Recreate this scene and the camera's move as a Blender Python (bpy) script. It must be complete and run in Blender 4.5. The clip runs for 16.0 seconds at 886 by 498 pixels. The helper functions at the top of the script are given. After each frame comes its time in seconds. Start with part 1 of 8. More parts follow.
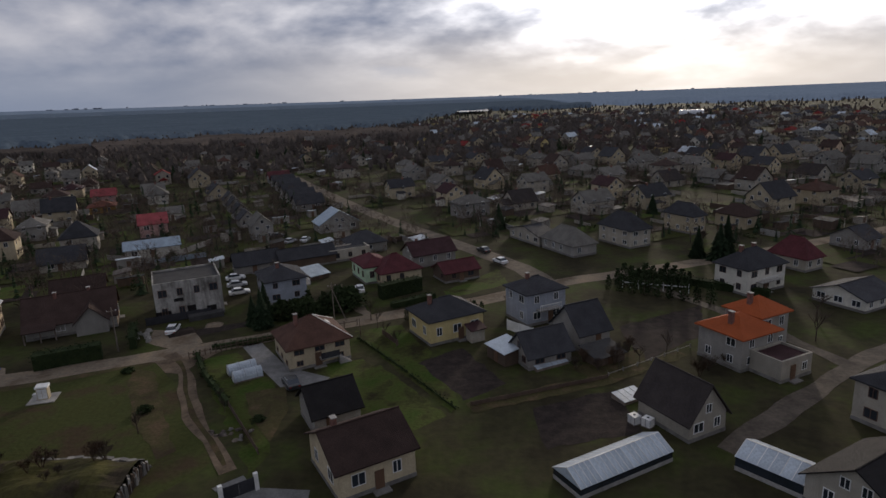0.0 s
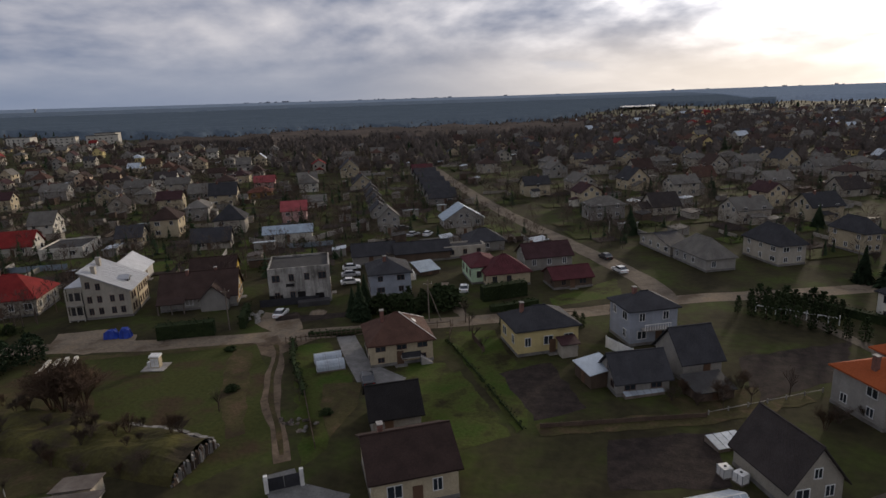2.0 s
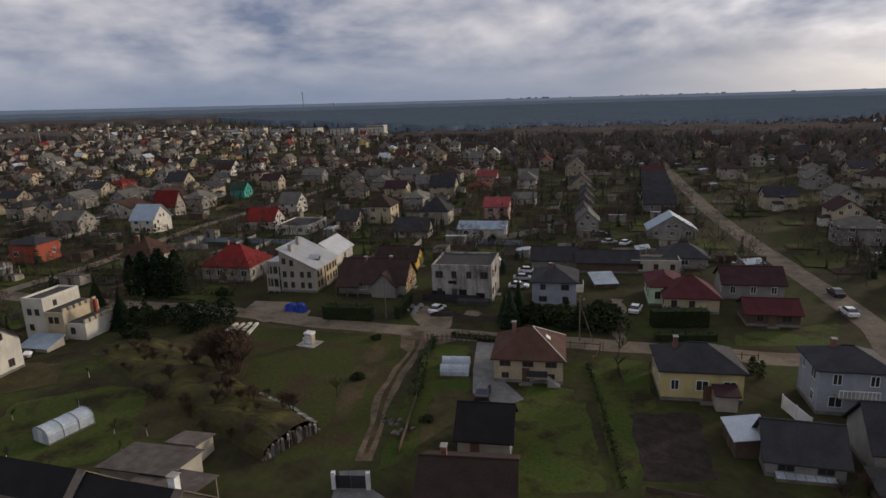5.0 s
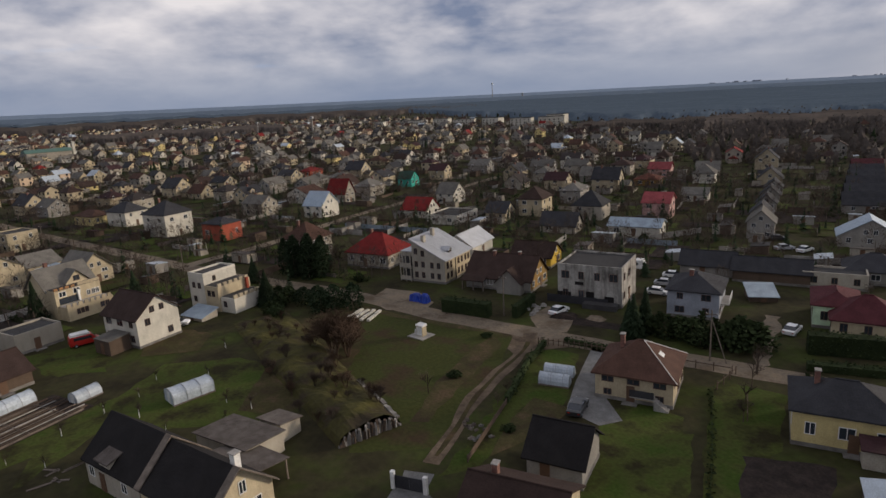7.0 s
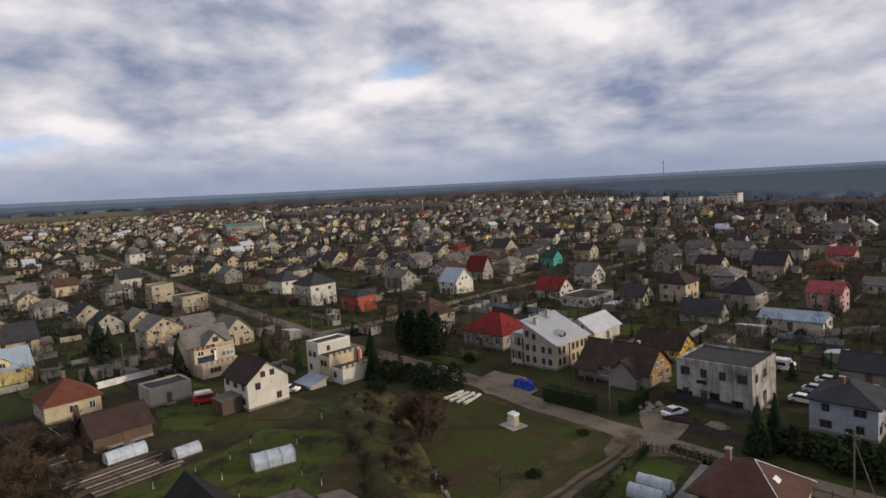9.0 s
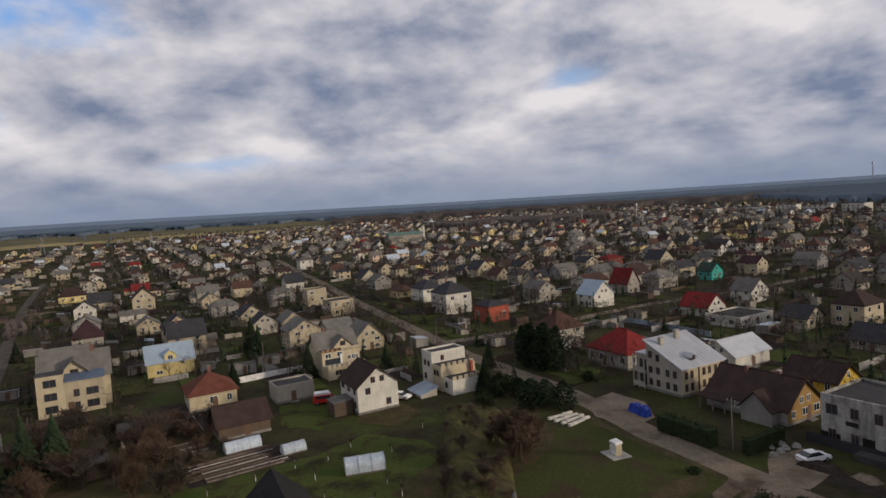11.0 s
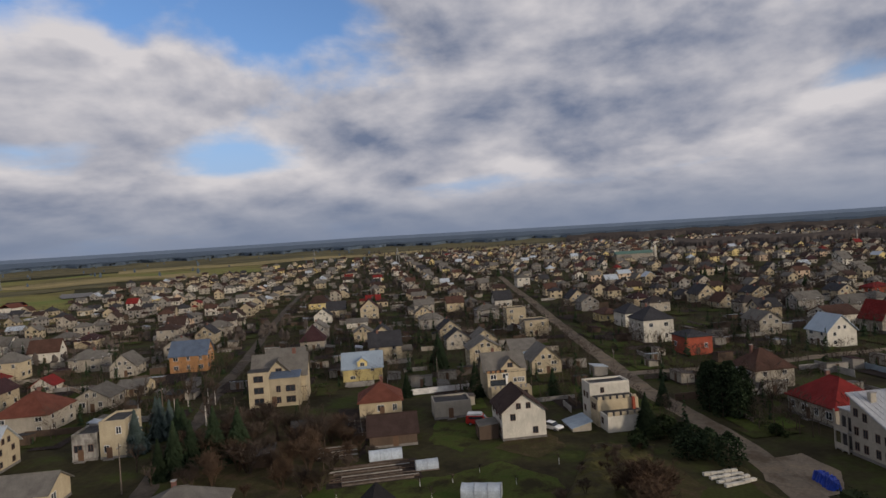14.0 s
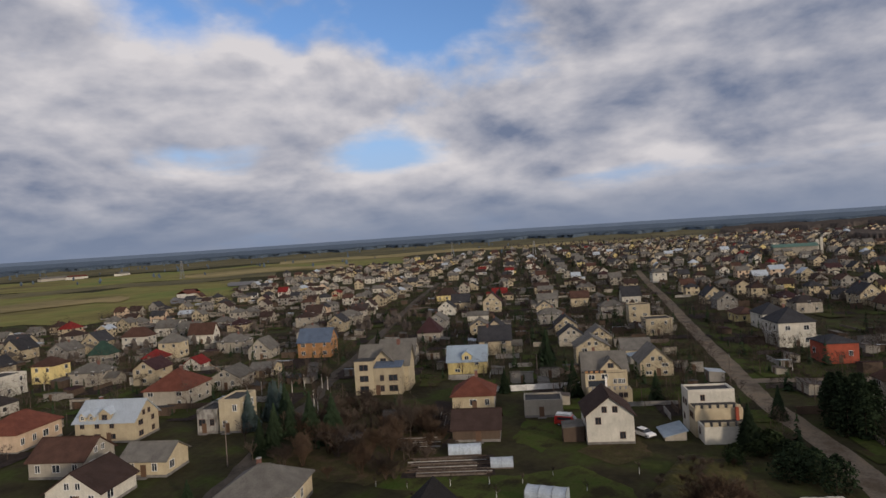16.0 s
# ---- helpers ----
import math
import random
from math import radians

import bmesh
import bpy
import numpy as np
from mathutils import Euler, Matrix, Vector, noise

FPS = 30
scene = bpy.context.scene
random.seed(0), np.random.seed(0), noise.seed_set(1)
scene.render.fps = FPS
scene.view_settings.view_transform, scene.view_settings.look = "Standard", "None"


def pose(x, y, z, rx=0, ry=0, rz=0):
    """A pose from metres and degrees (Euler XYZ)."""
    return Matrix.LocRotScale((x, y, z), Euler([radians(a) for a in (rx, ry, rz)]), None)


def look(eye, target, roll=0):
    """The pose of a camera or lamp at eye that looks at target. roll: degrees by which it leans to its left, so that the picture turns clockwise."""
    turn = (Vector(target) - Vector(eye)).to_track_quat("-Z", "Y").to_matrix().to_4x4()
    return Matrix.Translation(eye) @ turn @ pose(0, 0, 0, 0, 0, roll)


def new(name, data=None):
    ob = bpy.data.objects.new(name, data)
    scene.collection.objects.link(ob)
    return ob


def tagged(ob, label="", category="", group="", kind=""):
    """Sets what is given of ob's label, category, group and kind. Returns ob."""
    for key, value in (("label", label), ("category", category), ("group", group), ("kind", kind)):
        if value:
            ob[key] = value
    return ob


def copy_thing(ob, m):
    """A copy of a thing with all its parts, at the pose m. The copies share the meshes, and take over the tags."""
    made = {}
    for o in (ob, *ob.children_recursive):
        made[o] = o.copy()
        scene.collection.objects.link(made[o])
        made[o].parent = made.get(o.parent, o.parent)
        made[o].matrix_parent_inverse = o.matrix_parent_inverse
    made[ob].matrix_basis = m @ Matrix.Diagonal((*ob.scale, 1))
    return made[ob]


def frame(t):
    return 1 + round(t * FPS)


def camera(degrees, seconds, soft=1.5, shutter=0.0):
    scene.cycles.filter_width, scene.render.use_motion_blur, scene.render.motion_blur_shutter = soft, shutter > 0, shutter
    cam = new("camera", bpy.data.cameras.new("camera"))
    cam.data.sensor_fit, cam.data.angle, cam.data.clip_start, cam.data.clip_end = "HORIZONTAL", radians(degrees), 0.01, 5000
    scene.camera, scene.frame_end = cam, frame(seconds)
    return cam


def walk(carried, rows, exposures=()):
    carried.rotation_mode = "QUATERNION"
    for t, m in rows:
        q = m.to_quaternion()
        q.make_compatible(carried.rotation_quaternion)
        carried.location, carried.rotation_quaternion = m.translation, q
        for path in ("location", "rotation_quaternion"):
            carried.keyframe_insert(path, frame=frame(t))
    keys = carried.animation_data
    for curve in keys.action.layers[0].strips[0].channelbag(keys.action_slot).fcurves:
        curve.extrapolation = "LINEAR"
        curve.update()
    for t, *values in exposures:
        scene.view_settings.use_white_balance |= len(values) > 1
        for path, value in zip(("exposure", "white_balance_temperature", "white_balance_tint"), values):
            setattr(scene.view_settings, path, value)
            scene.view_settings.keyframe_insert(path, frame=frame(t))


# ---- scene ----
cam = camera(72.0, 16.0)
PATH = [
    (0, (0.683, -0.086, 37.567), (0.693, 1.855, 37.086), -2.5),
    (0.5, (3.07, 1.109, 37.474), (2.967, 3.048, 36.994), -2.5),
    (1, (5.343, 2.436, 37.397), (5.111, 4.364, 36.92), -2.5),
    (1.5, (7.544, 3.778, 37.366), (7.175, 5.685, 36.89), -2.5),
    (2, (9.661, 5.302, 37.354), (9.17, 7.181, 36.877), -2.4),
    (2.5, (11.723, 6.897, 37.363), (11.131, 8.746, 36.883), -2.3),
    (3, (13.7, 8.618, 37.355), (12.996, 10.427, 36.874), -2.3),
    (3.2, (14.447, 9.386, 37.348), (13.703, 11.18, 36.868), -2.4),
    (5.3, (21.94, 18.37, 36.988), (20.671, 19.843, 36.52), -2.6),
    (5.5, (22.559, 19.336, 36.979), (21.249, 20.771, 36.503), -3.0),
    (6, (23.877, 21.986, 36.947), (22.456, 23.312, 36.473), -3.1),
    (6.5, (25.017, 24.638, 36.864), (23.501, 25.855, 36.393), -3.4),
    (7, (25.913, 27.367, 36.721), (24.305, 28.462, 36.258), -3.4),
    (7.5, (26.485, 30.167, 36.561), (24.802, 31.15, 36.108), -3.6),
    (8, (27.194, 32.914, 36.423), (25.436, 33.783, 36.031), -3.6),
    (8.5, (27.867, 35.565, 36.278), (26.032, 36.325, 36.043), -3.6),
    (9, (28.271, 38.189, 36.119), (26.39, 38.845, 35.936), -3.5),
    (9.2, (28.332, 39.244, 36.093), (26.437, 39.856, 35.91), -3.5),
    (11.3, (27.909, 50.362, 35.594), (25.91, 50.407, 35.526), -3.9),
    (11.5, (27.817, 51.468, 35.581), (25.817, 51.452, 35.551), -3.8),
    (12, (27.421, 54.33, 35.553), (25.428, 54.159, 35.544), -4.0),
    (12.5, (26.825, 57.091, 35.529), (24.847, 56.794, 35.518), -4.0),
    (13, (26.06, 59.765, 35.54), (24.103, 59.349, 35.529), -4.0),
    (13.5, (25.189, 62.382, 35.575), (23.258, 61.859, 35.563), -3.9),
    (14, (24.278, 65.022, 35.618), (22.38, 64.391, 35.607), -3.7),
    (14.5, (23.299, 67.654, 35.655), (21.439, 66.919, 35.645), -3.7),
    (15, (22.157, 70.188, 35.684), (20.348, 69.335, 35.677), -3.9),
    (15.5, (20.897, 72.639, 35.71), (19.14, 71.683, 35.702), -3.9),
    (16, (19.574, 75.037, 35.735), (17.876, 73.98, 35.728), -3.7),
]
walk(cam, [(t, look(eye, target, roll)) for t, eye, target, roll in PATH],
     exposures=[(t, e, k, 14) for t, e, k in ((0.0, -0.27, 5800), (1.5, -0.15, 5950), (3.0, 0.07, 6050), (5.5, -0.04, 6050), (7.5, 0.19, 6100), (9.0, 0.34, 6100), (11.5, -0.02, 6050), (13.5, -0.18, 6050), (16.0, -0.12, 6050))])

# ---- light: a broken winter cloud deck with a low sun behind it ----
SUN_EL, SUN_AZ = radians(12.0), radians(21.0)          # azimuth clockwise from +y
SUN_DIR = Vector((math.sin(SUN_AZ) * math.cos(SUN_EL), math.cos(SUN_AZ) * math.cos(SUN_EL), math.sin(SUN_EL)))


def build_world():
    w = bpy.data.worlds.new("winter_sky")
    scene.world = w
    w.use_nodes = True
    nt = w.node_tree
    nt.nodes.clear()
    N, L = nt.nodes.new, nt.links.new

    def math_node(op, a, b=None, clamp=False):
        n = N("ShaderNodeMath")
        n.operation, n.use_clamp = op, clamp
        for i, v in enumerate((a, b)):
            if v is None:
                continue
            if isinstance(v, (int, float)):
                n.inputs[i].default_value = v
            else:
                L(v, n.inputs[i])
        return n.outputs[0]

    def mix(fac, a, b):
        n = N("ShaderNodeMix")
        n.data_type = "RGBA"
        for i, v in ((0, fac), (6, a), (7, b)):
            if isinstance(v, tuple):
                n.inputs[i].default_value = (*v, 1)
            elif isinstance(v, (int, float)):
                n.inputs[i].default_value = v
            else:
                L(v, n.inputs[i])
        return n.outputs[2]

    def ramp(v, lo, hi):
        n = N("ShaderNodeMapRange")
        n.interpolation_type = "SMOOTHSTEP"
        n.inputs[1].default_value, n.inputs[2].default_value = lo, hi
        L(v, n.inputs[0])
        return n.outputs[0]

    tc = N("ShaderNodeTexCoord")
    sep = N("ShaderNodeSeparateXYZ")
    L(tc.outputs["Generated"], sep.inputs[0])
    up = math_node("MAXIMUM", sep.outputs[2], 0.0)
    # direction round the horizon, and height drawn out so that a puff is about twice as wide as high
    flat = N("ShaderNodeVectorMath")
    flat.operation = "MULTIPLY"
    L(tc.outputs["Generated"], flat.inputs[0])
    flat.inputs[1].default_value = (1, 1, 0)
    ring = N("ShaderNodeVectorMath")
    ring.operation = "NORMALIZE"
    L(flat.outputs[0], ring.inputs[0])
    rise = N("ShaderNodeCombineXYZ")
    L(math_node("MULTIPLY", math_node("POWER", up, 0.8), 1.95), rise.inputs[2])
    comb = N("ShaderNodeVectorMath")
    L(ring.outputs[0], comb.inputs[0])
    L(rise.outputs[0], comb.inputs[1])

    def clouds(scale, detail, seed, rough=0.55, warp=0.0, shift=(0, 0, 0), squash=1.0):
        n = N("ShaderNodeTexNoise")
        n.noise_dimensions = "3D"
        n.inputs["Scale"].default_value, n.inputs["Detail"].default_value = scale, detail
        n.inputs["Roughness"].default_value, n.inputs["Distortion"].default_value = rough, warp
        mp = N("ShaderNodeMapping")
        mp.inputs["Location"].default_value = (seed + shift[0], seed * 0.7 + shift[1], seed * 1.3 + shift[2])
        mp.inputs["Scale"].default_value = (1, 1, squash)
        L(comb.outputs[0], mp.inputs[0])
        L(mp.outputs[0], n.inputs["Vector"])
        return n.outputs[0]

    def lobe(az, el, wide):
        """A soft round stretch of the sky: 1 in its middle, 0 at its rim."""
        e = radians(el)
        n = N("ShaderNodeVectorMath")
        n.operation = "DISTANCE"
        L(comb.outputs[0], n.inputs[0])
        n.inputs[1].default_value = (math.sin(radians(az)), math.cos(radians(az)), 1.95 * math.sin(e) ** 0.8)
        return math_node("SUBTRACT", 1.0, ramp(n.outputs["Value"], 0.0, wide))

    sky = N("ShaderNodeTexSky")
    sky.sky_type, sky.sun_disc = "NISHITA", False
    sky.sun_elevation, sky.sun_rotation = SUN_EL, SUN_AZ
    blue = N("ShaderNodeMix")
    blue.data_type, blue.blend_type = "RGBA", "MULTIPLY"
    blue.inputs[0].default_value = 1.0
    L(sky.outputs[0], blue.inputs[6])
    blue.inputs[7].default_value = (0.105, 0.13, 0.17, 1)

    # towards the sun: 0 away, 1 at the sun
    dot = N("ShaderNodeVectorMath")
    dot.operation = "DOT_PRODUCT"
    L(tc.outputs["Generated"], dot.inputs[0])
    dot.inputs[1].default_value = SUN_DIR
    facing = math_node("MAXIMUM", dot.outputs["Value"], 0.0)
    glow = math_node("POWER", facing, 55.0)
    halo = math_node("POWER", facing, 11.0)
    # puffy deck: thick parts are grey, sunward tops bright, gaps show the blue
    lift = (0.02 * SUN_DIR.x, 0.02 * SUN_DIR.y, 0.05)
    body = clouds(3.6, 6, 3.1, 0.5, 0.12)
    toward = clouds(3.6, 6, 3.1, 0.5, 0.12, shift=lift)
    broad = clouds(1.5, 3, 11.7, 0.5)
    mass = math_node("ADD", math_node("MULTIPLY", body, 0.85), math_node("MULTIPLY", broad, 0.35))
    # the gaps over the fields and the banks between them
    for az, el, wide, k in ((241, 20.5, 0.30, -0.20), (245, 14.5, 0.14, -0.10), (217, 9.2, 0.18, -0.11), (233, 9.2, 0.14, -0.10), (205, 5.0, 0.16, -0.10), (283, 17.5, 0.16, -0.08), (299, 18.0, 0.12, -0.05),
                            (286, 25.0, 0.4, -0.12), (210, 22.0, 0.3, -0.06), (287, 5.3, 0.32, 0.24), (229, 15.8, 0.2, 0.14), (217, 12.8, 0.14, 0.10), (264, 13.0, 0.45, 0.10), (249, 9.5, 0.25, 0.10), (328, 8.0, 0.75, 0.20)):
        mass = math_node("ADD", mass, math_node("MULTIPLY", lobe(az, el, wide), k))
    band = clouds(1.7, 5, 8.4, 0.5, 0.1, squash=3.2)
    lowness = math_node("SUBTRACT", 1.0, ramp(sep.outputs[2], 0.09, 0.24))
    mass = math_node("ADD", mass, math_node("MULTIPLY", math_node("MULTIPLY", math_node("SUBTRACT", band, 0.5), lowness), 0.75))
    cover = ramp(math_node("ADD", mass, math_node("MULTIPLY", facing, 0.05)), 0.39, 0.55)
    soft = math_node("ADD", math_node("MULTIPLY", clouds(3.6, 1.5, 3.1, 0.4, 0.12), 0.85), math_node("MULTIPLY", broad, 0.45))
    thick = ramp(math_node("ADD", math_node("MULTIPLY", soft, 0.6), math_node("MULTIPLY", mass, 0.4)), 0.50, 0.78)
    edge = math_node("MULTIPLY", math_node("SUBTRACT", body, toward), 3.8)
    tex = math_node("MULTIPLY", math_node("SUBTRACT", clouds(10.0, 4, 5.2, 0.5, 0.2), 0.5), 0.32)
    bright = math_node("ADD", math_node("SUBTRACT", 0.82, math_node("MULTIPLY", thick, 0.54)), math_node("ADD", edge, tex), True)
    cl = mix(bright, (0.178, 0.213, 0.290), (0.75, 0.70, 0.65))
    lit = N("ShaderNodeMix")
    lit.data_type, lit.blend_type = "RGBA", "ADD"
    lit.inputs[0].default_value = 1.0
    L(cl, lit.inputs[6])
    gl = mix(math_node("ADD", glow, math_node("MULTIPLY", halo, 0.42)), (0.0, 0.0, 0.0), (5.6, 5.2, 4.5))
    tone = mix(math_node("ADD", math_node("MULTIPLY", math_node("MULTIPLY", bright, bright), 0.92), 0.08), (0.0, 0.0, 0.0), gl)
    L(tone, lit.inputs[7])
    gap = mix(ramp(sep.outputs[2], 0.05, 0.30), (0.40, 0.52, 0.69), blue.outputs[2])
    out = mix(cover, gap, lit.outputs[2])
    # thin pale band above the horizon
    low = math_node("SUBTRACT", 1.0, ramp(sep.outputs[2], 0.01, 0.13))
    warm = mix(math_node("POWER", facing, 6.0), (0.22, 0.262, 0.335), (1.25, 1.05, 0.78))
    out = mix(math_node("MULTIPLY", low, 0.9), out, warm)
    bg = N("ShaderNodeBackground")
    L(out, bg.inputs[0])
    bg.inputs[1].default_value = 1.0
    L(bg.outputs[0], N("ShaderNodeOutputWorld").inputs[0])


build_world()
sun = new("sun", bpy.data.lights.new("sun", "SUN"))
sun.data.energy, sun.data.angle, sun.data.color = 2.4, radians(5), (1.0, 0.82, 0.58)
sun.matrix_world = look(SUN_DIR * 100, (0, 0, 0))

# ---- materials ----
def surface(name, color, second=None, rough=0.85, metal=0.0, scale=0.6, fine=14.0, bump=0.25, wave=None, vary=0.12, spec=0.3, third=None, streak=0.0):
    """A procedural surface: two colours mixed by coarse noise, fine grain on top, relief, and a slight change from object to object."""
    m = bpy.data.materials.new(name)
    m.use_nodes = True
    nt = m.node_tree
    N, L = nt.nodes.new, nt.links.new
    b = nt.nodes["Principled BSDF"]
    second = second or tuple(c * 0.72 for c in color)
    tc = N("ShaderNodeTexCoord")

    def nz(s, d, r=0.55):
        n = N("ShaderNodeTexNoise")
        n.inputs["Scale"].default_value, n.inputs["Detail"].default_value, n.inputs["Roughness"].default_value = s, d, r
        L(tc.outputs["Object"], n.inputs["Vector"])
        return n

    big, small = nz(scale, 5, 0.6), nz(fine, 4)
    rp = N("ShaderNodeValToRGB")
    rp.color_ramp.elements[0].position, rp.color_ramp.elements[1].position = 0.36, 0.64
    rp.color_ramp.elements[0].color, rp.color_ramp.elements[1].color = (*second, 1), (*color, 1)
    if third:
        e = rp.color_ramp.elements.new(0.5)
        e.color = (*third, 1)
    L(big.outputs[0], rp.inputs[0])
    grain = N("ShaderNodeMapRange")
    grain.inputs[1].default_value, grain.inputs[2].default_value = 0.3, 0.7
    grain.inputs[3].default_value, grain.inputs[4].default_value = 0.8, 1.15
    L(small.outputs[0], grain.inputs[0])
    info = N("ShaderNodeObjectInfo")
    own = N("ShaderNodeMapRange")
    own.inputs[3].default_value, own.inputs[4].default_value = 1 - vary, 1 + vary
    L(info.outputs["Random"], own.inputs[0])
    k = N("ShaderNodeMath")
    k.operation = "MULTIPLY"
    L(grain.outputs[0], k.inputs[0]), L(own.outputs[0], k.inputs[1])
    sc = N("ShaderNodeVectorMath")
    sc.operation = "SCALE"
    if streak:
        # rain streaks: noise drawn out up and down the wall
        mp = N("ShaderNodeMapping")
        mp.inputs["Scale"].default_value = (1.3, 1.3, 0.16)
        L(tc.outputs["Object"], mp.inputs[0])
        st = nz(1.0, 4, 0.6)
        L(mp.outputs[0], st.inputs["Vector"])
        sr = N("ShaderNodeMapRange")
        sr.inputs[1].default_value, sr.inputs[2].default_value = 0.42, 0.62
        sr.inputs[3].default_value, sr.inputs[4].default_value = 1.0, 1.0 - streak
        L(st.outputs[0], sr.inputs[0])
        k2 = N("ShaderNodeMath")
        k2.operation = "MULTIPLY"
        L(k.outputs[0], k2.inputs[0]), L(sr.outputs[0], k2.inputs[1])
        k = k2
    L(rp.outputs[0], sc.inputs[0]), L(k.outputs[0], sc.inputs["Scale"])
    L(sc.outputs[0], b.inputs["Base Color"])
    b.inputs["Roughness"].default_value, b.inputs["Metallic"].default_value = rough, metal
    b.inputs["Specular IOR Level"].default_value = spec
    h = small.outputs[0]
    if wave:
        axis, ws = wave
        wv = N("ShaderNodeTexWave")
        wv.bands_direction = axis
        wv.inputs["Scale"].default_value, wv.inputs["Distortion"].default_value = ws, 0.3
        L(tc.outputs["Object"], wv.inputs["Vector"])
        add = N("ShaderNodeMath")
        add.operation = "MULTIPLY_ADD"
        L(wv.outputs["Fac"], add.inputs[0])
        add.inputs[1].default_value = 1.5
        L(small.outputs[0], add.inputs[2])
        h = add.outputs[0]
    bp = N("ShaderNodeBump")
    bp.inputs["Strength"].default_value, bp.inputs["Distance"].default_value = bump, 0.06
    L(h, bp.inputs["Height"]), L(bp.outputs[0], b.inputs["Normal"])
    return m


def wall_mat(name, c):
    return surface("wall_" + name, c, tuple(v * 0.8 for v in c), rough=0.9, scale=0.45, fine=9, bump=0.12, streak=0.09)


WALL = {k: wall_mat(k, c) for k, c in dict(
    cream=(0.47, 0.395, 0.265), yellow=(0.55, 0.45, 0.21), white=(0.58, 0.55, 0.475), grey=(0.275, 0.258, 0.232), greyw=(0.36, 0.327, 0.27),
    ochre=(0.27, 0.165, 0.05), bright=(0.66, 0.44, 0.05), bluegrey=(0.27, 0.29, 0.33), mint=(0.48, 0.62, 0.42), darkwood=(0.10, 0.07, 0.05),
    pink=(0.52, 0.32, 0.29), beige=(0.42, 0.358, 0.245), paleyel=(0.66, 0.54, 0.24), orangebr=(0.37, 0.195, 0.085), redbrick=(0.34, 0.08, 0.045),
    pinkcream=(0.58, 0.44, 0.31), teal=(0.05, 0.42, 0.34), concrete=(0.36, 0.34, 0.31)).items()}


def roof_mat(name, c, metal=0.0, rough=0.85, ws=5.0):
    return surface("roof_" + name, c, tuple(v * (0.7 if c[0] < 0.3 else 0.86) for v in c), rough=rough, metal=metal, scale=0.5, fine=7, bump=0.35, wave=("X", ws), vary=0.16, spec=0.12 if metal == 0 else 0.35)


ROOF = {k: roof_mat(k, *v) for k, v in dict(
    brown=((0.085, 0.046, 0.034),), charcoal=((0.045, 0.045, 0.05),), dark=((0.05, 0.042, 0.04),), darkbrown=((0.05, 0.032, 0.027),), maroon=((0.085, 0.026, 0.03),),
    maroonk=((0.05, 0.025, 0.027),), red=((0.185, 0.022, 0.02),), orange=((0.34, 0.085, 0.028),), rose=((0.26, 0.062, 0.066),), redbrown=((0.15, 0.054, 0.036),),
    slate=((0.15, 0.14, 0.125),), zinc=((0.42, 0.43, 0.45), 0.3, 0.5), bluesheet=((0.37, 0.45, 0.53), 0.2, 0.5), slateblue=((0.26, 0.32, 0.38), 0.1, 0.55),
    palesheet=((0.42, 0.47, 0.52), 0.2, 0.5), blue=((0.10, 0.135, 0.20), 0.1, 0.5), felt=((0.06, 0.058, 0.058),), blacksheet=((0.022, 0.02, 0.02),), green=((0.032, 0.062, 0.048),)).items()}

WALL["concrete"] = surface("wall_stained_concrete", (0.36, 0.345, 0.315), (0.13, 0.12, 0.105), rough=0.95, scale=0.28, fine=3.0, bump=0.3, third=(0.30, 0.285, 0.26), streak=0.42)
GLASS = surface("window_glass", (0.02, 0.025, 0.03), (0.03, 0.035, 0.045), rough=0.08, spec=0.6, bump=0.0, vary=0.3)
FRAME = surface("window_frame_paint", (0.72, 0.72, 0.70), rough=0.5, bump=0.05)
FRAME_DARK = surface("window_frame_brown", (0.12, 0.07, 0.05), rough=0.5, bump=0.05)
BRICK = surface("chimney_brick", (0.20, 0.10, 0.075), (0.12, 0.06, 0.05), scale=2.5, fine=20, bump=0.4)
PLINTH = surface("plinth_render", (0.20, 0.19, 0.175), (0.12, 0.11, 0.10), scale=0.8)
DOORWOOD = surface("door_wood", (0.13, 0.075, 0.045), rough=0.6, wave=("X", 3.0))
GRAVEL = surface("gravel_road", (0.215, 0.168, 0.118), (0.12, 0.092, 0.065), scale=0.22, fine=2.2, bump=0.4, third=(0.18, 0.148, 0.112), spec=0.06, rough=1.0)
DIRT = surface("dug_soil", (0.040, 0.031, 0.027), (0.022, 0.018, 0.016), scale=0.7, fine=4, bump=0.8, spec=0.06, rough=1.0)
PAVING = surface("concrete_paving", (0.19, 0.187, 0.183), (0.135, 0.132, 0.128), scale=0.7, fine=5, spec=0.06, rough=1.0)
LAWN = surface("lawn", (0.040, 0.062, 0.012), (0.028, 0.025, 0.012), scale=0.2, fine=2.4, bump=0.9, third=(0.054, 0.064, 0.017), spec=0.06, rough=1.0)
ROUGH = surface("rough_grass", (0.040, 0.043, 0.013), (0.044, 0.031, 0.018), scale=0.13, fine=1.8, bump=0.9, third=(0.040, 0.046, 0.014), spec=0.06, rough=1.0)
EARTH = surface("town_ground", (0.043, 0.053, 0.015), (0.028, 0.024, 0.014), scale=0.11, fine=0.9, bump=0.9, third=(0.040, 0.037, 0.018), vary=0, spec=0.06, rough=1.0)
FIELD_G = surface("winter_wheat", (0.130, 0.150, 0.042), (0.105, 0.085, 0.038), scale=0.007, fine=0.05, bump=0.2, third=(0.165, 0.15, 0.05), spec=0.06, rough=1.0)
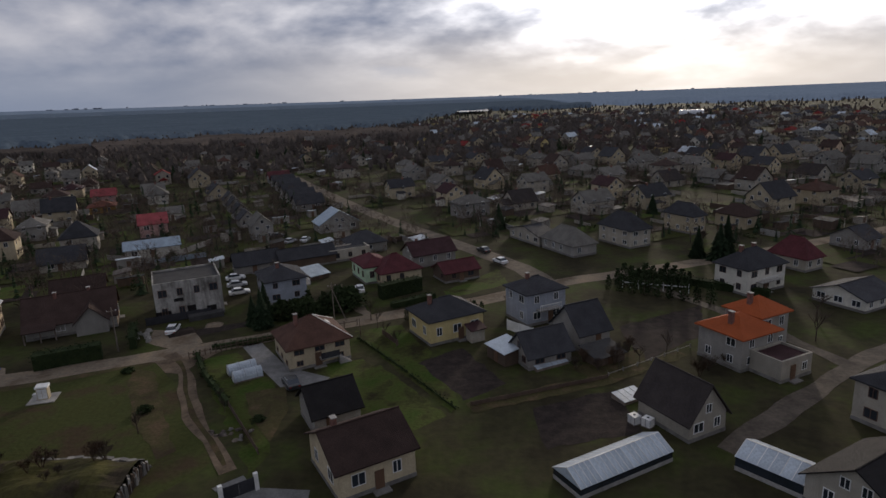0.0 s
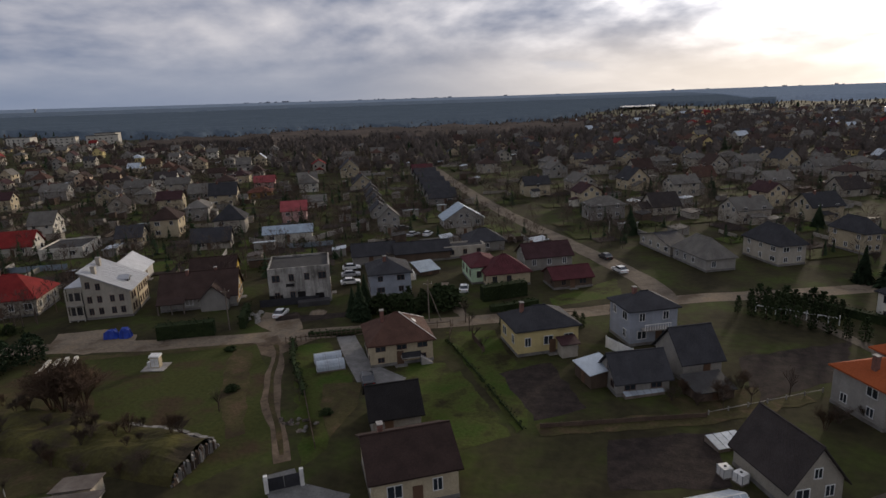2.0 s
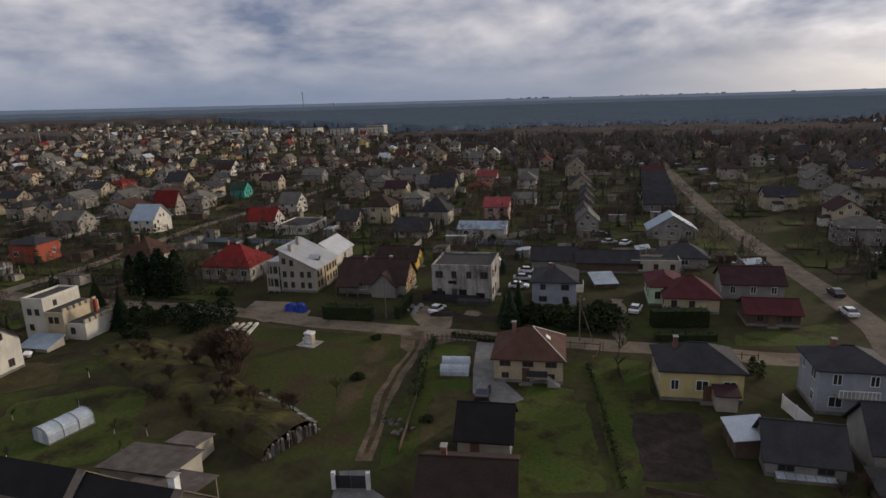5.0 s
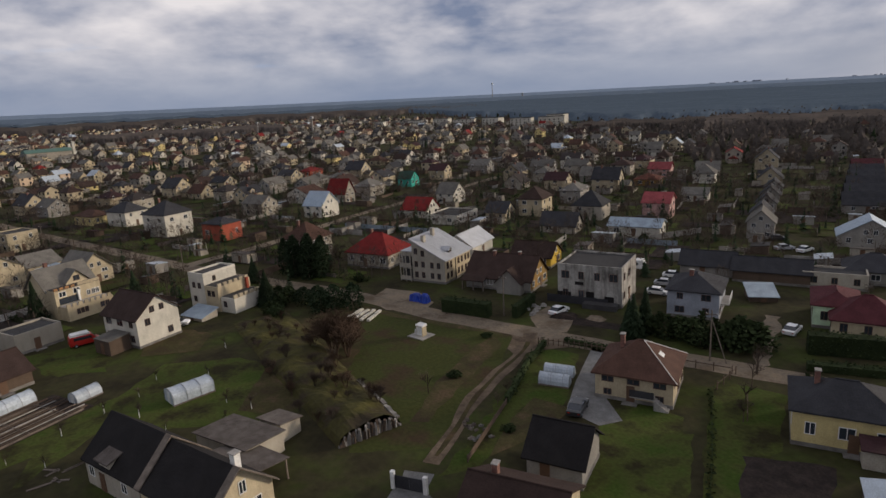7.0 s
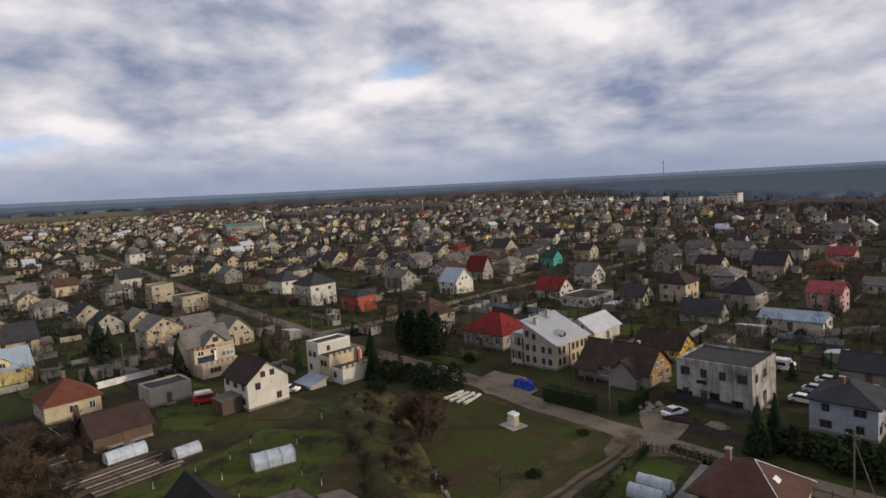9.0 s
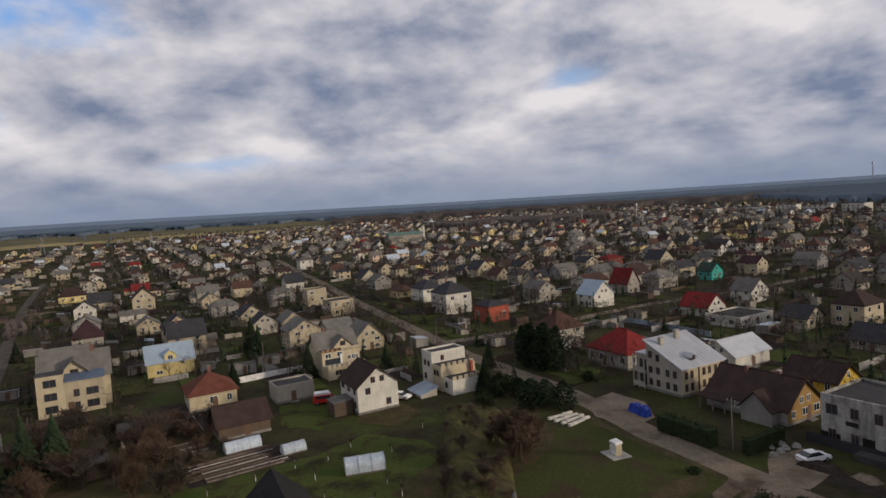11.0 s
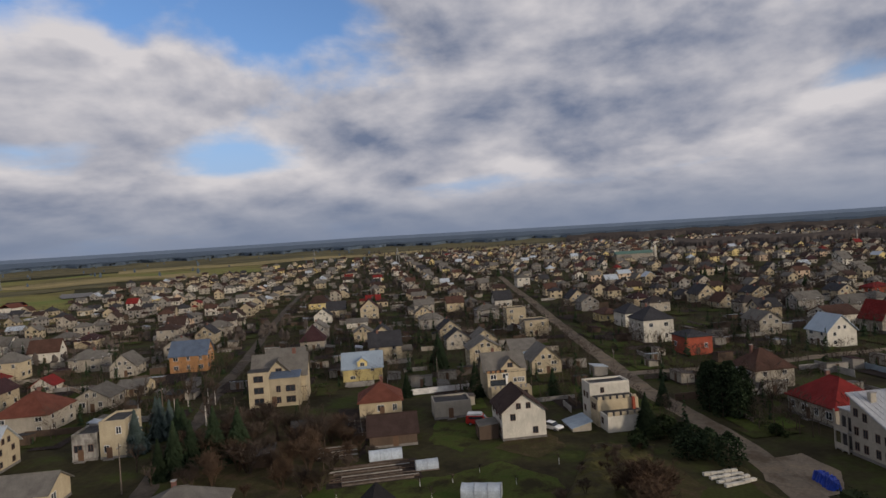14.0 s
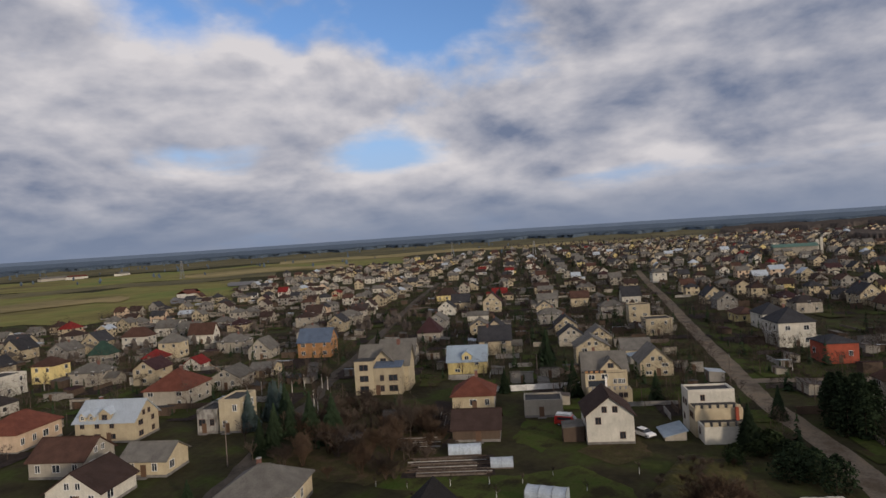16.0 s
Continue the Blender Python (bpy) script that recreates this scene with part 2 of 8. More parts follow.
FIELD_Y = surface("stubble_field", (0.31, 0.245, 0.115), (0.19, 0.16, 0.075), scale=0.012, fine=0.12, bump=0.2, spec=0.06, rough=1.0)
FIELD_B = surface("ploughed_field", (0.15, 0.128, 0.062), (0.085, 0.08, 0.045), scale=0.012, fine=0.12, bump=0.2, spec=0.06, rough=1.0)
# aerial haze is put into these base colours: bluer and paler with distance
WOODS_HAZED = surface("far_woods", (0.086, 0.110, 0.138), (0.074, 0.096, 0.121), scale=0.02, fine=0.2, bump=0.1, spec=0.0, rough=1.0)
WOODS_MID_HAZED = surface("mid_woods_hazed", (0.122, 0.154, 0.196), (0.108, 0.137, 0.175), scale=0.015, fine=0.2, bump=0.1, spec=0.0, rough=1.0)
WOODS_FAR_HAZED = surface("distant_woods_hazed", (0.170, 0.212, 0.272), (0.150, 0.19, 0.245), scale=0.012, fine=0.15, bump=0.1, spec=0.0, rough=1.0)
WOODS_BARE = surface("bare_woods", (0.098, 0.083, 0.073), (0.066, 0.057, 0.051), scale=0.03, fine=0.3, bump=0.4, spec=0.0, rough=1.0)
NEEDLE = surface("spruce_needles", (0.030, 0.045, 0.023), (0.017, 0.027, 0.014), scale=0.6, fine=6, bump=0.3, vary=0.35, spec=0.06, rough=1.0)
NEEDLE_BLUE = surface("blue_spruce_needles", (0.075, 0.10, 0.095), (0.04, 0.06, 0.055), scale=0.6, fine=6, vary=0.25, spec=0.06, rough=1.0)
HEDGE = surface("hedge_leaf", (0.034, 0.047, 0.019), (0.020, 0.029, 0.013), scale=0.8, fine=6, vary=0.3, spec=0.06, rough=1.0)
BARK = surface("bare_bark", (0.105, 0.078, 0.058), (0.06, 0.045, 0.036), scale=1.0, fine=8, vary=0.3, spec=0.06, rough=1.0)
TWIG = surface("bare_twigs", (0.088, 0.068, 0.052), (0.055, 0.042, 0.034), scale=0.4, fine=5, vary=0.3, spec=0.06, rough=1.0)
BIRCH = surface("birch_bark", (0.55, 0.52, 0.47), (0.20, 0.18, 0.16), scale=3.0, fine=9)
RUSSET = surface("russet_twigs", (0.098, 0.064, 0.042), (0.064, 0.044, 0.031), scale=0.4, fine=5, vary=0.25, spec=0.06, rough=1.0)
CONCRETE = surface("raw_concrete", (0.33, 0.315, 0.29), (0.20, 0.19, 0.175), scale=0.35, fine=4, bump=0.4, third=(0.27, 0.255, 0.235))
WHITE = surface("white_paint", (0.74, 0.73, 0.70), rough=0.6, bump=0.08)
PLASTIC = surface("greenhouse_film", (0.40, 0.45, 0.50), (0.30, 0.34, 0.38), rough=0.35, spec=0.5, scale=0.8, fine=5, bump=0.15)
TARP_BLUE = surface("blue_tarpaulin", (0.02, 0.055, 0.36), (0.012, 0.03, 0.20), rough=0.4, scale=1.2, bump=0.6)
STEEL = surface("galvanised_steel", (0.30, 0.31, 0.32), rough=0.5, metal=0.5, bump=0.1)
WOOD = surface("weathered_wood", (0.17, 0.14, 0.115), (0.10, 0.08, 0.065), wave=("X", 4.0), scale=1.0)
TYRE = surface("tyre_rubber", (0.015, 0.015, 0.016), rough=0.9)
PAINT = {k: surface("car_paint_" + k, c, tuple(v * 0.92 for v in c), rough=0.3, spec=0.6, bump=0.0, vary=0.05) for k, c in dict(
    white=(0.72, 0.72, 0.72), dark=(0.03, 0.032, 0.035), red=(0.45, 0.02, 0.015), silver=(0.40, 0.41, 0.43), blue=(0.04, 0.08, 0.2)).items()}
TIN = surface("rusty_sheet", (0.105, 0.09, 0.078), (0.055, 0.042, 0.035), rough=0.75, wave=("X", 6.0), scale=0.8)
MUD = surface("muddy_road", (0.105, 0.088, 0.07), (0.06, 0.05, 0.04), scale=0.3, fine=2.0, bump=0.6, spec=0.06)
DRY = surface("dry_grass", (0.082, 0.058, 0.034), (0.048, 0.036, 0.022), scale=0.3, fine=2.5, bump=0.9, third=(0.055, 0.050, 0.022), spec=0.05, rough=1.0)
DUST = surface("dusty_road", (0.15, 0.124, 0.096), (0.085, 0.07, 0.055), scale=0.25, fine=2.2, bump=0.4, third=(0.12, 0.10, 0.078), spec=0.06, rough=1.0)
TRACK = surface("dirt_track", (0.14, 0.107, 0.076), (0.07, 0.053, 0.038), scale=0.35, fine=2.0, bump=0.6, spec=0.06, rough=1.0)
MASONRY_GREEN = surface("church_green_metal", (0.08, 0.15, 0.12), rough=0.6)
MOSS = surface("mossy_earth", (0.070, 0.064, 0.022), (0.040, 0.032, 0.021), scale=0.35, fine=3.0, bump=0.9, third=(0.055, 0.050, 0.020), spec=0.05)

# ---- builders ----
HOUSES = []                      # footprints already taken: x, y, radius
ROAD_PTS = []                    # points along the roads: x, y, half width


class Geo:
    """Vertices and faces of one mesh, added box by box."""

    def __init__(self):
        self.v, self.f, self.m = [], [], []

    def face(self, pts, mi=0):
        n = len(self.v)
        self.v += [tuple(p) for p in pts]
        self.f.append(tuple(range(n, n + len(pts))))
        self.m.append(mi)

    def solid(self, low, top, mi=0):
        """A closed form between two rings with the same number of points, counter-clockwise from above."""
        n, k = len(self.v), len(low)
        self.v += [tuple(p) for p in low] + [tuple(p) for p in top]
        self.f.append(tuple(range(n + k - 1, n - 1, -1)))
        self.f.append(tuple(range(n + k, n + 2 * k)))
        self.f += [(n + i, n + (i + 1) % k, n + k + (i + 1) % k, n + k + i) for i in range(k)]
        self.m += [mi] * (k + 2)
        return self

    def box(self, x0, y0, z0, x1, y1, z1, mi=0):
        r = [(x0, y0), (x1, y0), (x1, y1), (x0, y1)]
        return self.solid([(*p, z0) for p in r], [(*p, z1) for p in r], mi)

    def rod(self, a, b, ra, rb, k=5, mi=0):
        a, b = Vector(a), Vector(b)
        d = (b - a).normalized()
        s = d.orthogonal().normalized()
        q = d.cross(s)
        ring = [s * math.cos(i * math.tau / k) + q * math.sin(i * math.tau / k) for i in range(k)]
        return self.solid([a + p * ra for p in ring], [b + p * rb for p in ring], mi)

    def mesh(self, name, *mats):
        me = bpy.data.meshes.new(name)
        me.from_pydata(self.v, [], self.f)
        for mt in mats:
            me.materials.append(mt)
        if len(mats) > 1:
            me.polygons.foreach_set("material_index", self.m)
        me.update()
        return me


def part(name, geo, mat, parent, label="", at=None):
    """One mesh object under a thing or a part."""
    me = geo if isinstance(geo, bpy.types.Mesh) else geo.mesh(name, *(mat if isinstance(mat, tuple) else (mat,)))
    ob = new(name, me)
    ob.parent = parent
    if at is not None:
        ob.matrix_basis = at
    return tagged(ob, label) if label else ob


# ---- the lie of the land ----
RIM_A = (-60, 40, 64, 98, 121, 146, 165, 193, 205, 221, 244, 300)
RIM_E = (-0.4, -0.35, -0.30, -0.05, 0.22, 0.50, 0.70, 1.02, 1.12, 1.0, 0.80, 0.3)


def gz(x, y):
    """Height of the ground: level round the houses, rising slowly towards the rim of the land."""
    dx, dy = x - 15, y - 40
    r = math.hypot(dx, dy)
    if r < 260:
        return 0.0
    a = math.degrees(math.atan2(dy, dx))
    a = a + 360 if a < -60 else a
    rim = 36 + 4300 * math.tan(radians(float(np.interp(a, RIM_A, RIM_E))))
    return max(0.0, rim) * ((r - 260) / 4040) ** 1.1


def on_ground(x, y, yaw=0.0, s=1.0):
    return pose(x, y, gz(x, y), 0, 0, yaw) @ Matrix.Scale(s, 4)


def build_ground():
    g = Geo()
    rad = [0, 30, 60, 100, 150, 200, 260] + [260 * (4400 / 260) ** (i / 40) for i in range(1, 41)]
    k = 240
    for i, r in enumerate(rad):
        for j in range(k):
            a = j * math.tau / k
            x, y = 15 + r * math.cos(a), 40 + r * math.sin(a)
            g.v.append((x, y, gz(x, y)))
    for i in range(len(rad) - 1):
        for j in range(k):
            a, b = i * k + j, i * k + (j + 1) % k
            g.f.append((a + k, b + k, b, a) if i else (a + k, b + k, b))
            g.m.append(0)
    tagged(new("ground", g.mesh("ground", EARTH)), "rough winter ground of grass and bare earth", "ground", kind="structure")


build_ground()


def lane(name, pts, width, mat, label, z=0.03, wobble=0.12, kind="structure"):
    """A strip of road along a line of points, with slightly uneven edges."""
    rng = random.Random(len(pts) * 7 + int(width * 10))
    ph = (rng.uniform(0, 6), rng.uniform(0, 6))
    P = [Vector(p) for p in pts]
    fine = []
    for i in range(len(P) - 1):
        p0, p1, p2, p3 = P[max(i - 1, 0)], P[i], P[i + 1], P[min(i + 2, len(P) - 1)]
        n = max(2, int((p2 - p1).length / 2))
        for j in range(n):
            t = j / n
            fine.append(0.5 * ((2 * p1) + (p2 - p0) * t + (2 * p0 - 5 * p1 + 4 * p2 - p3) * t * t + (3 * p1 - p0 - 3 * p2 + p3) * t ** 3))
    fine.append(P[-1])
    g = Geo()
    for i, p in enumerate(fine):
        d = (fine[min(i + 1, len(fine) - 1)] - fine[max(i - 1, 0)]).normalized()
        n = Vector((-d.y, d.x))
        ROAD_PTS.append((p.x, p.y, width / 2))
        for s in (-1, 1):
            q = p + n * s * (width / 2 + wobble * (math.sin(i * 0.55 + ph[s > 0]) + 0.7 * math.sin(i * 1.37 + 2 * ph[s > 0]) + rng.uniform(-0.4, 0.4)))
            g.v.append((q.x, q.y, gz(q.x, q.y) + z))
    for i in range(len(fine) - 1):
        g.f.append((2 * i, 2 * i + 1, 2 * i + 3, 2 * i + 2)[::-1])
        g.m.append(0)
    return tagged(new(name, g.mesh(name, mat)), label, name, kind=kind)


def patch(name, mat, label, pts, z=0.012, kind="structure", category="ground"):
    """A piece of ground with an uneven outline."""
    rng = random.Random(int(abs(pts[0][0]) * 10))
    ring = []
    for i, p in enumerate(pts):
        a, b = Vector(p), Vector(pts[(i + 1) % len(pts)])
        n = max(1, int((b - a).length / 1.6))
        for j in range(n):
            q = a.lerp(b, j / n)
            w = min(0.45, (b - a).length * 0.025) * (0.12 if mat is PAVING else 1)
            ring.append((q.x + rng.uniform(-w, w), q.y + rng.uniform(-w, w)))
    bm = bmesh.new()
    vs = [bm.verts.new((x, y, gz(x, y) + z)) for x, y in ring]
    f = bm.faces.new(vs)
    f.normal_update()
    if f.normal.z < 0:
        f.normal_flip()
    bmesh.ops.triangulate(bm, faces=[f])
    me = bpy.data.meshes.new(name)
    bm.to_mesh(me)
    bm.free()
    me.materials.append(mat)
    return tagged(new(name, me), label, category, kind=kind)


GRID = 25.0
lane("road", [(-500, -58), (-400, -26), (-302, 6.7), (-205, 36.7), (-154, 52.6), (-122, 62.5), (-105, 69.6), (-92, 75), (-79, 79.6), (-62.6, 83.6), (-52, 87.3), (-43, 90.3), (-33, 94), (-20, 99.2),
              (-9, 103.5), (2, 107.4), (9, 110), (24, 118), (34, 121.5), (52, 127), (90, 141), (150, 165), (230, 196)], 4.6, GRAVEL, "pale gravel street with worn wheel tracks")
lane("road", [(22, 118), (19.5, 128), (14.5, 139), (3, 160), (-14, 191), (-32, 227), (-59.6, 288), (-100, 380), (-150, 480)], 5.2, DUST, "wide gravel road with dusty verges", z=0.036)
lane("track", [(-43, 90.3), (-39.2, 86), (-35.2, 77.6), (-31.4, 70.2), (-27.2, 64.0), (-22.8, 57.4)], 2.2, TRACK, "rutted dirt track between plots", z=0.042, wobble=0.25)
lane("road", [(-117, -49.7), (-148, -65.9), (-230, -111), (-320, -157), (-420, -205)], 3.8, MUD, "gravel street between garden plots", z=0.03)
lane("road", [(-30, 0.5), (-48, -10.5), (-60, -17), (-90, -34), (-117, -49.7), (-125, -54)], 3.4, MUD, "muddy lane between overgrown gardens", z=0.05, wobble=0.3)
lane("track", [(30, 57), (36, 61.2), (43.3, 66.6), (50.5, 71.6), (56.5, 75.6), (64, 80), (78, 87), (100, 97)], 2.8, MUD, "muddy lane past the orange-roofed house", z=0.04, wobble=0.2)
lane("track", [(55.6, 75.2), (53.2, 84), (50.5, 94), (46, 104), (41, 117)], 2.6, MUD, "dirt lane between hedged plots", z=0.045, wobble=0.2)
lane("road", [(-137, 58), (-140, 66), (-143, 76), (-150, 91), (-163, 114), (-173, 136), (-181, 158), (-205, 220)], 4.2, GRAVEL, "side street of packed gravel", z=0.048)

# ---- houses ----
_window_meshes = {}


def window_mesh(w, h, dark=False):
    """Frame with a middle bar, standing proud of the wall, and the pane set back in it. Faces -y."""
    key = (round(w, 1), round(h, 1), dark)
    if key not in _window_meshes:
        f = Geo()
        t = 0.08
        xs, zs = (-w / 2, -w / 2 + t, -0.04, 0.04, w / 2 - t, w / 2), (0, t, h - t, h)
        for yy in (-0.06, 0.02):
            f.v += [(x, yy, z) for z in zs for x in xs]
        solid = {(i, j) for i in range(5) for j in range(3)} - {(1, 1), (3, 1)}
        for i, j in solid:
            q = [j * 6 + i, j * 6 + i + 1, (j + 1) * 6 + i + 1, (j + 1) * 6 + i]
            f.f += [tuple(q), tuple(k + 24 for k in reversed(q))]
            for (di, dj), (k0, k1) in {(0, -1): (0, 1), (1, 0): (1, 2), (0, 1): (2, 3), (-1, 0): (3, 0)}.items():
                if (i + di, j + dj) not in solid:
                    f.f.append((q[k1], q[k0], q[k0] + 24, q[k1] + 24))
        p = Geo().box(-w / 2 + t, -0.025, t, w / 2 - t, 0.015, h - t)
        _window_meshes[key] = (f.mesh("window", FRAME_DARK if dark else FRAME), p.mesh("pane", GLASS))
    return _window_meshes[key]


def add_window(parent, m, w=1.3, h=1.3, dark=False, pane=True):
    fm, pm = window_mesh(w, h, dark)
    f = part("window", fm, None, parent, at=m)
    if pane:
        part("pane", pm, None, f)
    return f


def plain_window():
    g = Geo()
    g.box(-0.6, -0.04, 0, 0.6, 0.02, 1.25)
    g.box(-0.52, -0.06, 0.08, -0.04, 0.0, 1.17, 1)
    g.box(0.04, -0.06, 0.08, 0.52, 0.0, 1.17, 1)
    return g.mesh("window", FRAME, GLASS)


PLAIN_WINDOW = plain_window()


def face_pose(side, off, W, D, z):
    """Pose on one of the four walls: 0 = -y, 1 = +x, 2 = +y, 3 = -x; off runs along the wall."""
    return (pose(off, -D / 2, z), pose(W / 2, off, z, 0, 0, 90), pose(-off, D / 2, z, 0, 0, 180), pose(-W / 2, -off, z, 0, 0, -90))[side]


def roof_geo(W, D, eave, top, kind, over=0.45, thick=0.16):
    """Roof with its ridge along x: closed form with overhang, or the two-sided slab of a gable."""
    g = Geo()
    a, b = W / 2 + over, D / 2 + over
    drop = (top - eave) * over / (D / 2) if kind == "gable" else 0.0
    if kind == "hip":
        k = max(0.0, W / 2 - D / 2 * 0.95)
        ring = [(-a, -b), (a, -b), (a, b), (-a, b)]
        lo, hi = eave - 0.12, eave + 0.06
        g.v += [(*p, lo) for p in ring] + [(*p, hi) for p in ring] + [(-k - 0.02, 0, top), (k + 0.02, 0, top)]
        g.f += [(3, 2, 1, 0), (0, 1, 5, 4), (1, 2, 6, 5), (2, 3, 7, 6), (3, 0, 4, 7), (4, 5, 9, 8), (5, 6, 9), (6, 7, 8, 9), (7, 4, 8)]
        g.m += [0] * 9
    else:
        sec = [(-b, eave - drop), (0, top), (b, eave - drop), (b, eave - drop + thick), (0, top + thick), (-b, eave - drop + thick)]
        n = 6
        g.v += [(-a, y, z) for y, z in sec] + [(a, y, z) for y, z in sec]
        g.f += [(0, 1, 4, 5), (1, 2, 3, 4), (11, 10, 7, 6), (10, 9, 8, 7)] + [((i + 1) % n, i, i + n, (i + 1) % n + n) for i in range(n)]
        g.m += [0] * 10
    return g


def gable_body(W, D, low, eave, top):
    """Walls with both gables as one body, the ridge along x."""
    sec = [(-D / 2, low), (D / 2, low), (D / 2, eave), (0, top), (-D / 2, eave)]
    return Geo().solid([(-W / 2, y, z) for y, z in sec], [(W / 2, y, z) for y, z in sec])


def parapet_body(W, D, low, eave, ph, t=0.25):
    """Walls of a flat-roofed house, running up into a parapet."""
    g = Geo()
    ring = lambda a, b, z: [(-a, -b, z), (a, -b, z), (a, b, z), (-a, b, z)]
    a, b = W / 2, D / 2
    g.v = ring(a, b, low) + ring(a, b, eave + ph) + ring(a - t, b - t, eave + ph) + ring(a - t, b - t, eave)
    g.f = [(3, 2, 1, 0)] + [(k + i, k + (i + 1) % 4, k + 4 + (i + 1) % 4, k + 4 + i) for k in (0, 4, 8) for i in range(4)] + [(12, 13, 14, 15)]
    g.m = [0] * len(g.f)
    return g


def house(key, x, y, W, D, yaw, eave, top, roof="gable", ridge=None, wall="cream", rm="brown", rows=1, chim=0, balc=0, dorm=0, lab="house", group="", detail=True):
    rng = random.Random(key)
    near = math.hypot(x - 10, y - 50) < 135
    detail = detail and near
    ridge = ridge or ("w" if W >= D else "d")
    HOUSES.append((x, y, max(W, D) * 0.75))
    if ridge == "d" and roof != "flat":
        W, D, yaw = D, W, yaw + 90
    base = tagged(new("house"), lab, "house", group)
    base.matrix_basis = on_ground(x, y, yaw)
    wm, rmat = WALL[wall], ROOF[rm]
    if roof == "gable":
        g = gable_body(W, D, -0.3, eave, top - 0.01)
    elif roof == "flat":
        g = parapet_body(W, D, -0.3, eave, 0.45)
    else:
        g = Geo().box(-W / 2, -D / 2, -0.3, W / 2, D / 2, eave)
    part("wall", g, wm, base)
    if roof == "flat":
        part("roof", Geo().box(-W / 2 + 0.25, -D / 2 + 0.25, eave, W / 2 - 0.25, D / 2 - 0.25, eave + 0.12), rmat, base)
    else:
        part("roof", roof_geo(W, D, eave, top, roof), rmat, base)
        if detail:
            k = W / 2 + 0.45 if roof == "gable" else max(0.0, W / 2 - D / 2 * 0.95)
            if k > 0.3:
                part("ridge_cap", Geo().rod((-k, 0, top + (0.16 if roof == "gable" else 0.02)), (k, 0, top + (0.16 if roof == "gable" else 0.02)), 0.11, 0.11, 6), rmat, base)
    if detail:
        part("plinth", Geo().box(-W / 2 - 0.05, -D / 2 - 0.05, -0.3, W / 2 + 0.05, D / 2 + 0.05, 0.45), PLINTH, base)
    dark = rng.random() < 0.35 or wall == "concrete"
    def window(off, side, z, ww, wh):
        m = face_pose(side, off, W, D, z)
        if near:
            return add_window(base, m, ww, wh, dark)
        return part("window", PLAIN_WINDOW, None, base, at=m @ Matrix.Diagonal((ww / 1.2, 1, wh / 1.25, 1)))

    if rows:
        st = eave / rows
        wh = min(1.4, st * 0.48)
        for side in range(4):
            ln = W if side in (0, 2) else D
            cols = max(2, int(ln / (2.9 if detail else 3.8)))
            for r in range(rows):
                for c in range(cols):
                    if rng.random() < 0.16:
                        continue
                    off = (c + 0.5) / cols * ln - ln / 2
                    ww = 1.5 if rng.random() < 0.4 else 1.0
                    window(off, side, r * st + st * 0.36, ww, wh)
        if roof == "gable" and top - eave > 2.2:
            for side in (1, 3):
                for off in ((-0.9, 0.9) if D > 7 else (0,)):
                    window(off, side, eave + 0.35, 0.9, 1.1)
    dside = rng.choice((0, 1))
    d = part("door", Geo().box(-0.5, -0.07, 0.1, 0.5, 0.03, 2.15), DOORWOOD, base, at=face_pose(dside, rng.uniform(-1, 1), W, D, 0.0))
    if near:
        part("door_step", Geo().box(-0.9, -1.0, -0.3, 0.9, -0.05, 0.12), PLINTH, d)
    for i in range(chim):
        cx = rng.uniform(0.1, 0.35) * W * (1 if i else -1)
        cy = rng.uniform(-0.12, 0.12) * D
        cz = top - (top - eave) * (abs(cy) / (D / 2)) - (0.9 if roof == "hip" else 0.4)
        c = part("chimney", Geo().box(cx - 0.26, cy - 0.32, cz - 0.4, cx + 0.26, cy + 0.32, top + 0.6), BRICK, base)
        part("chimney_cap", Geo().box(cx - 0.33, cy - 0.4, top + 0.6, cx + 0.33, cy + 0.4, top + 0.69), CONCRETE, c)
    if balc:
        bz = eave * (0.5 if rows == 2 else 0.62)
        bw = W * 0.55
        bl = part("balcony", Geo().box(-bw / 2, -D / 2 - 1.3, bz - 0.15, bw / 2, -D / 2 + 0.02, bz), CONCRETE, base)
        r = Geo()
        r.box(-bw / 2, -D / 2 - 1.3, bz + 0.85, bw / 2, -D / 2 - 1.22, bz + 0.95)
        for i in range(int(bw / 0.4) + 1):
            px = -bw / 2 + 0.05 + i * (bw - 0.1) / int(bw / 0.4)
            r.box(px - 0.03, -D / 2 - 1.29, bz, px + 0.03, -D / 2 - 1.23, bz + 0.85)
        part("railing", r, WHITE, bl)
    if dorm:
        dw, dz = 2.6, eave + 0.2
        dh = min(top - 0.3, dz + 2.4)
        yb = -D / 2 + 0.2
        dr = part("dormer", Geo().box(-dw / 2, yb, dz - 0.4, dw / 2, 0, dh - 1.0).solid(
            [(-dw / 2, yb, dh - 1.0), (dw / 2, yb, dh - 1.0), (0, yb, dh)], [(-dw / 2, 0, dh - 1.0), (dw / 2, 0, dh - 1.0), (0, 0, dh)]), wm, base)
        rg = Geo()
        for s in (-1, 1):
            low = [(s * (dw / 2 + 0.3), yb - 0.3, dh - 1.2), (s * (dw / 2 + 0.3), 0, dh - 1.2), (0, 0, dh + 0.03), (0, yb - 0.3, dh + 0.03)]
            low = low if s > 0 else low[::-1]
            rg.solid(low, [(q[0], q[1], q[2] + 0.12) for q in low])
        part("dormer_roof", rg, rmat, dr)
        add_window(dr, pose(0, yb, dz + 0.1), 1.2, 1.1, dark)
    return base

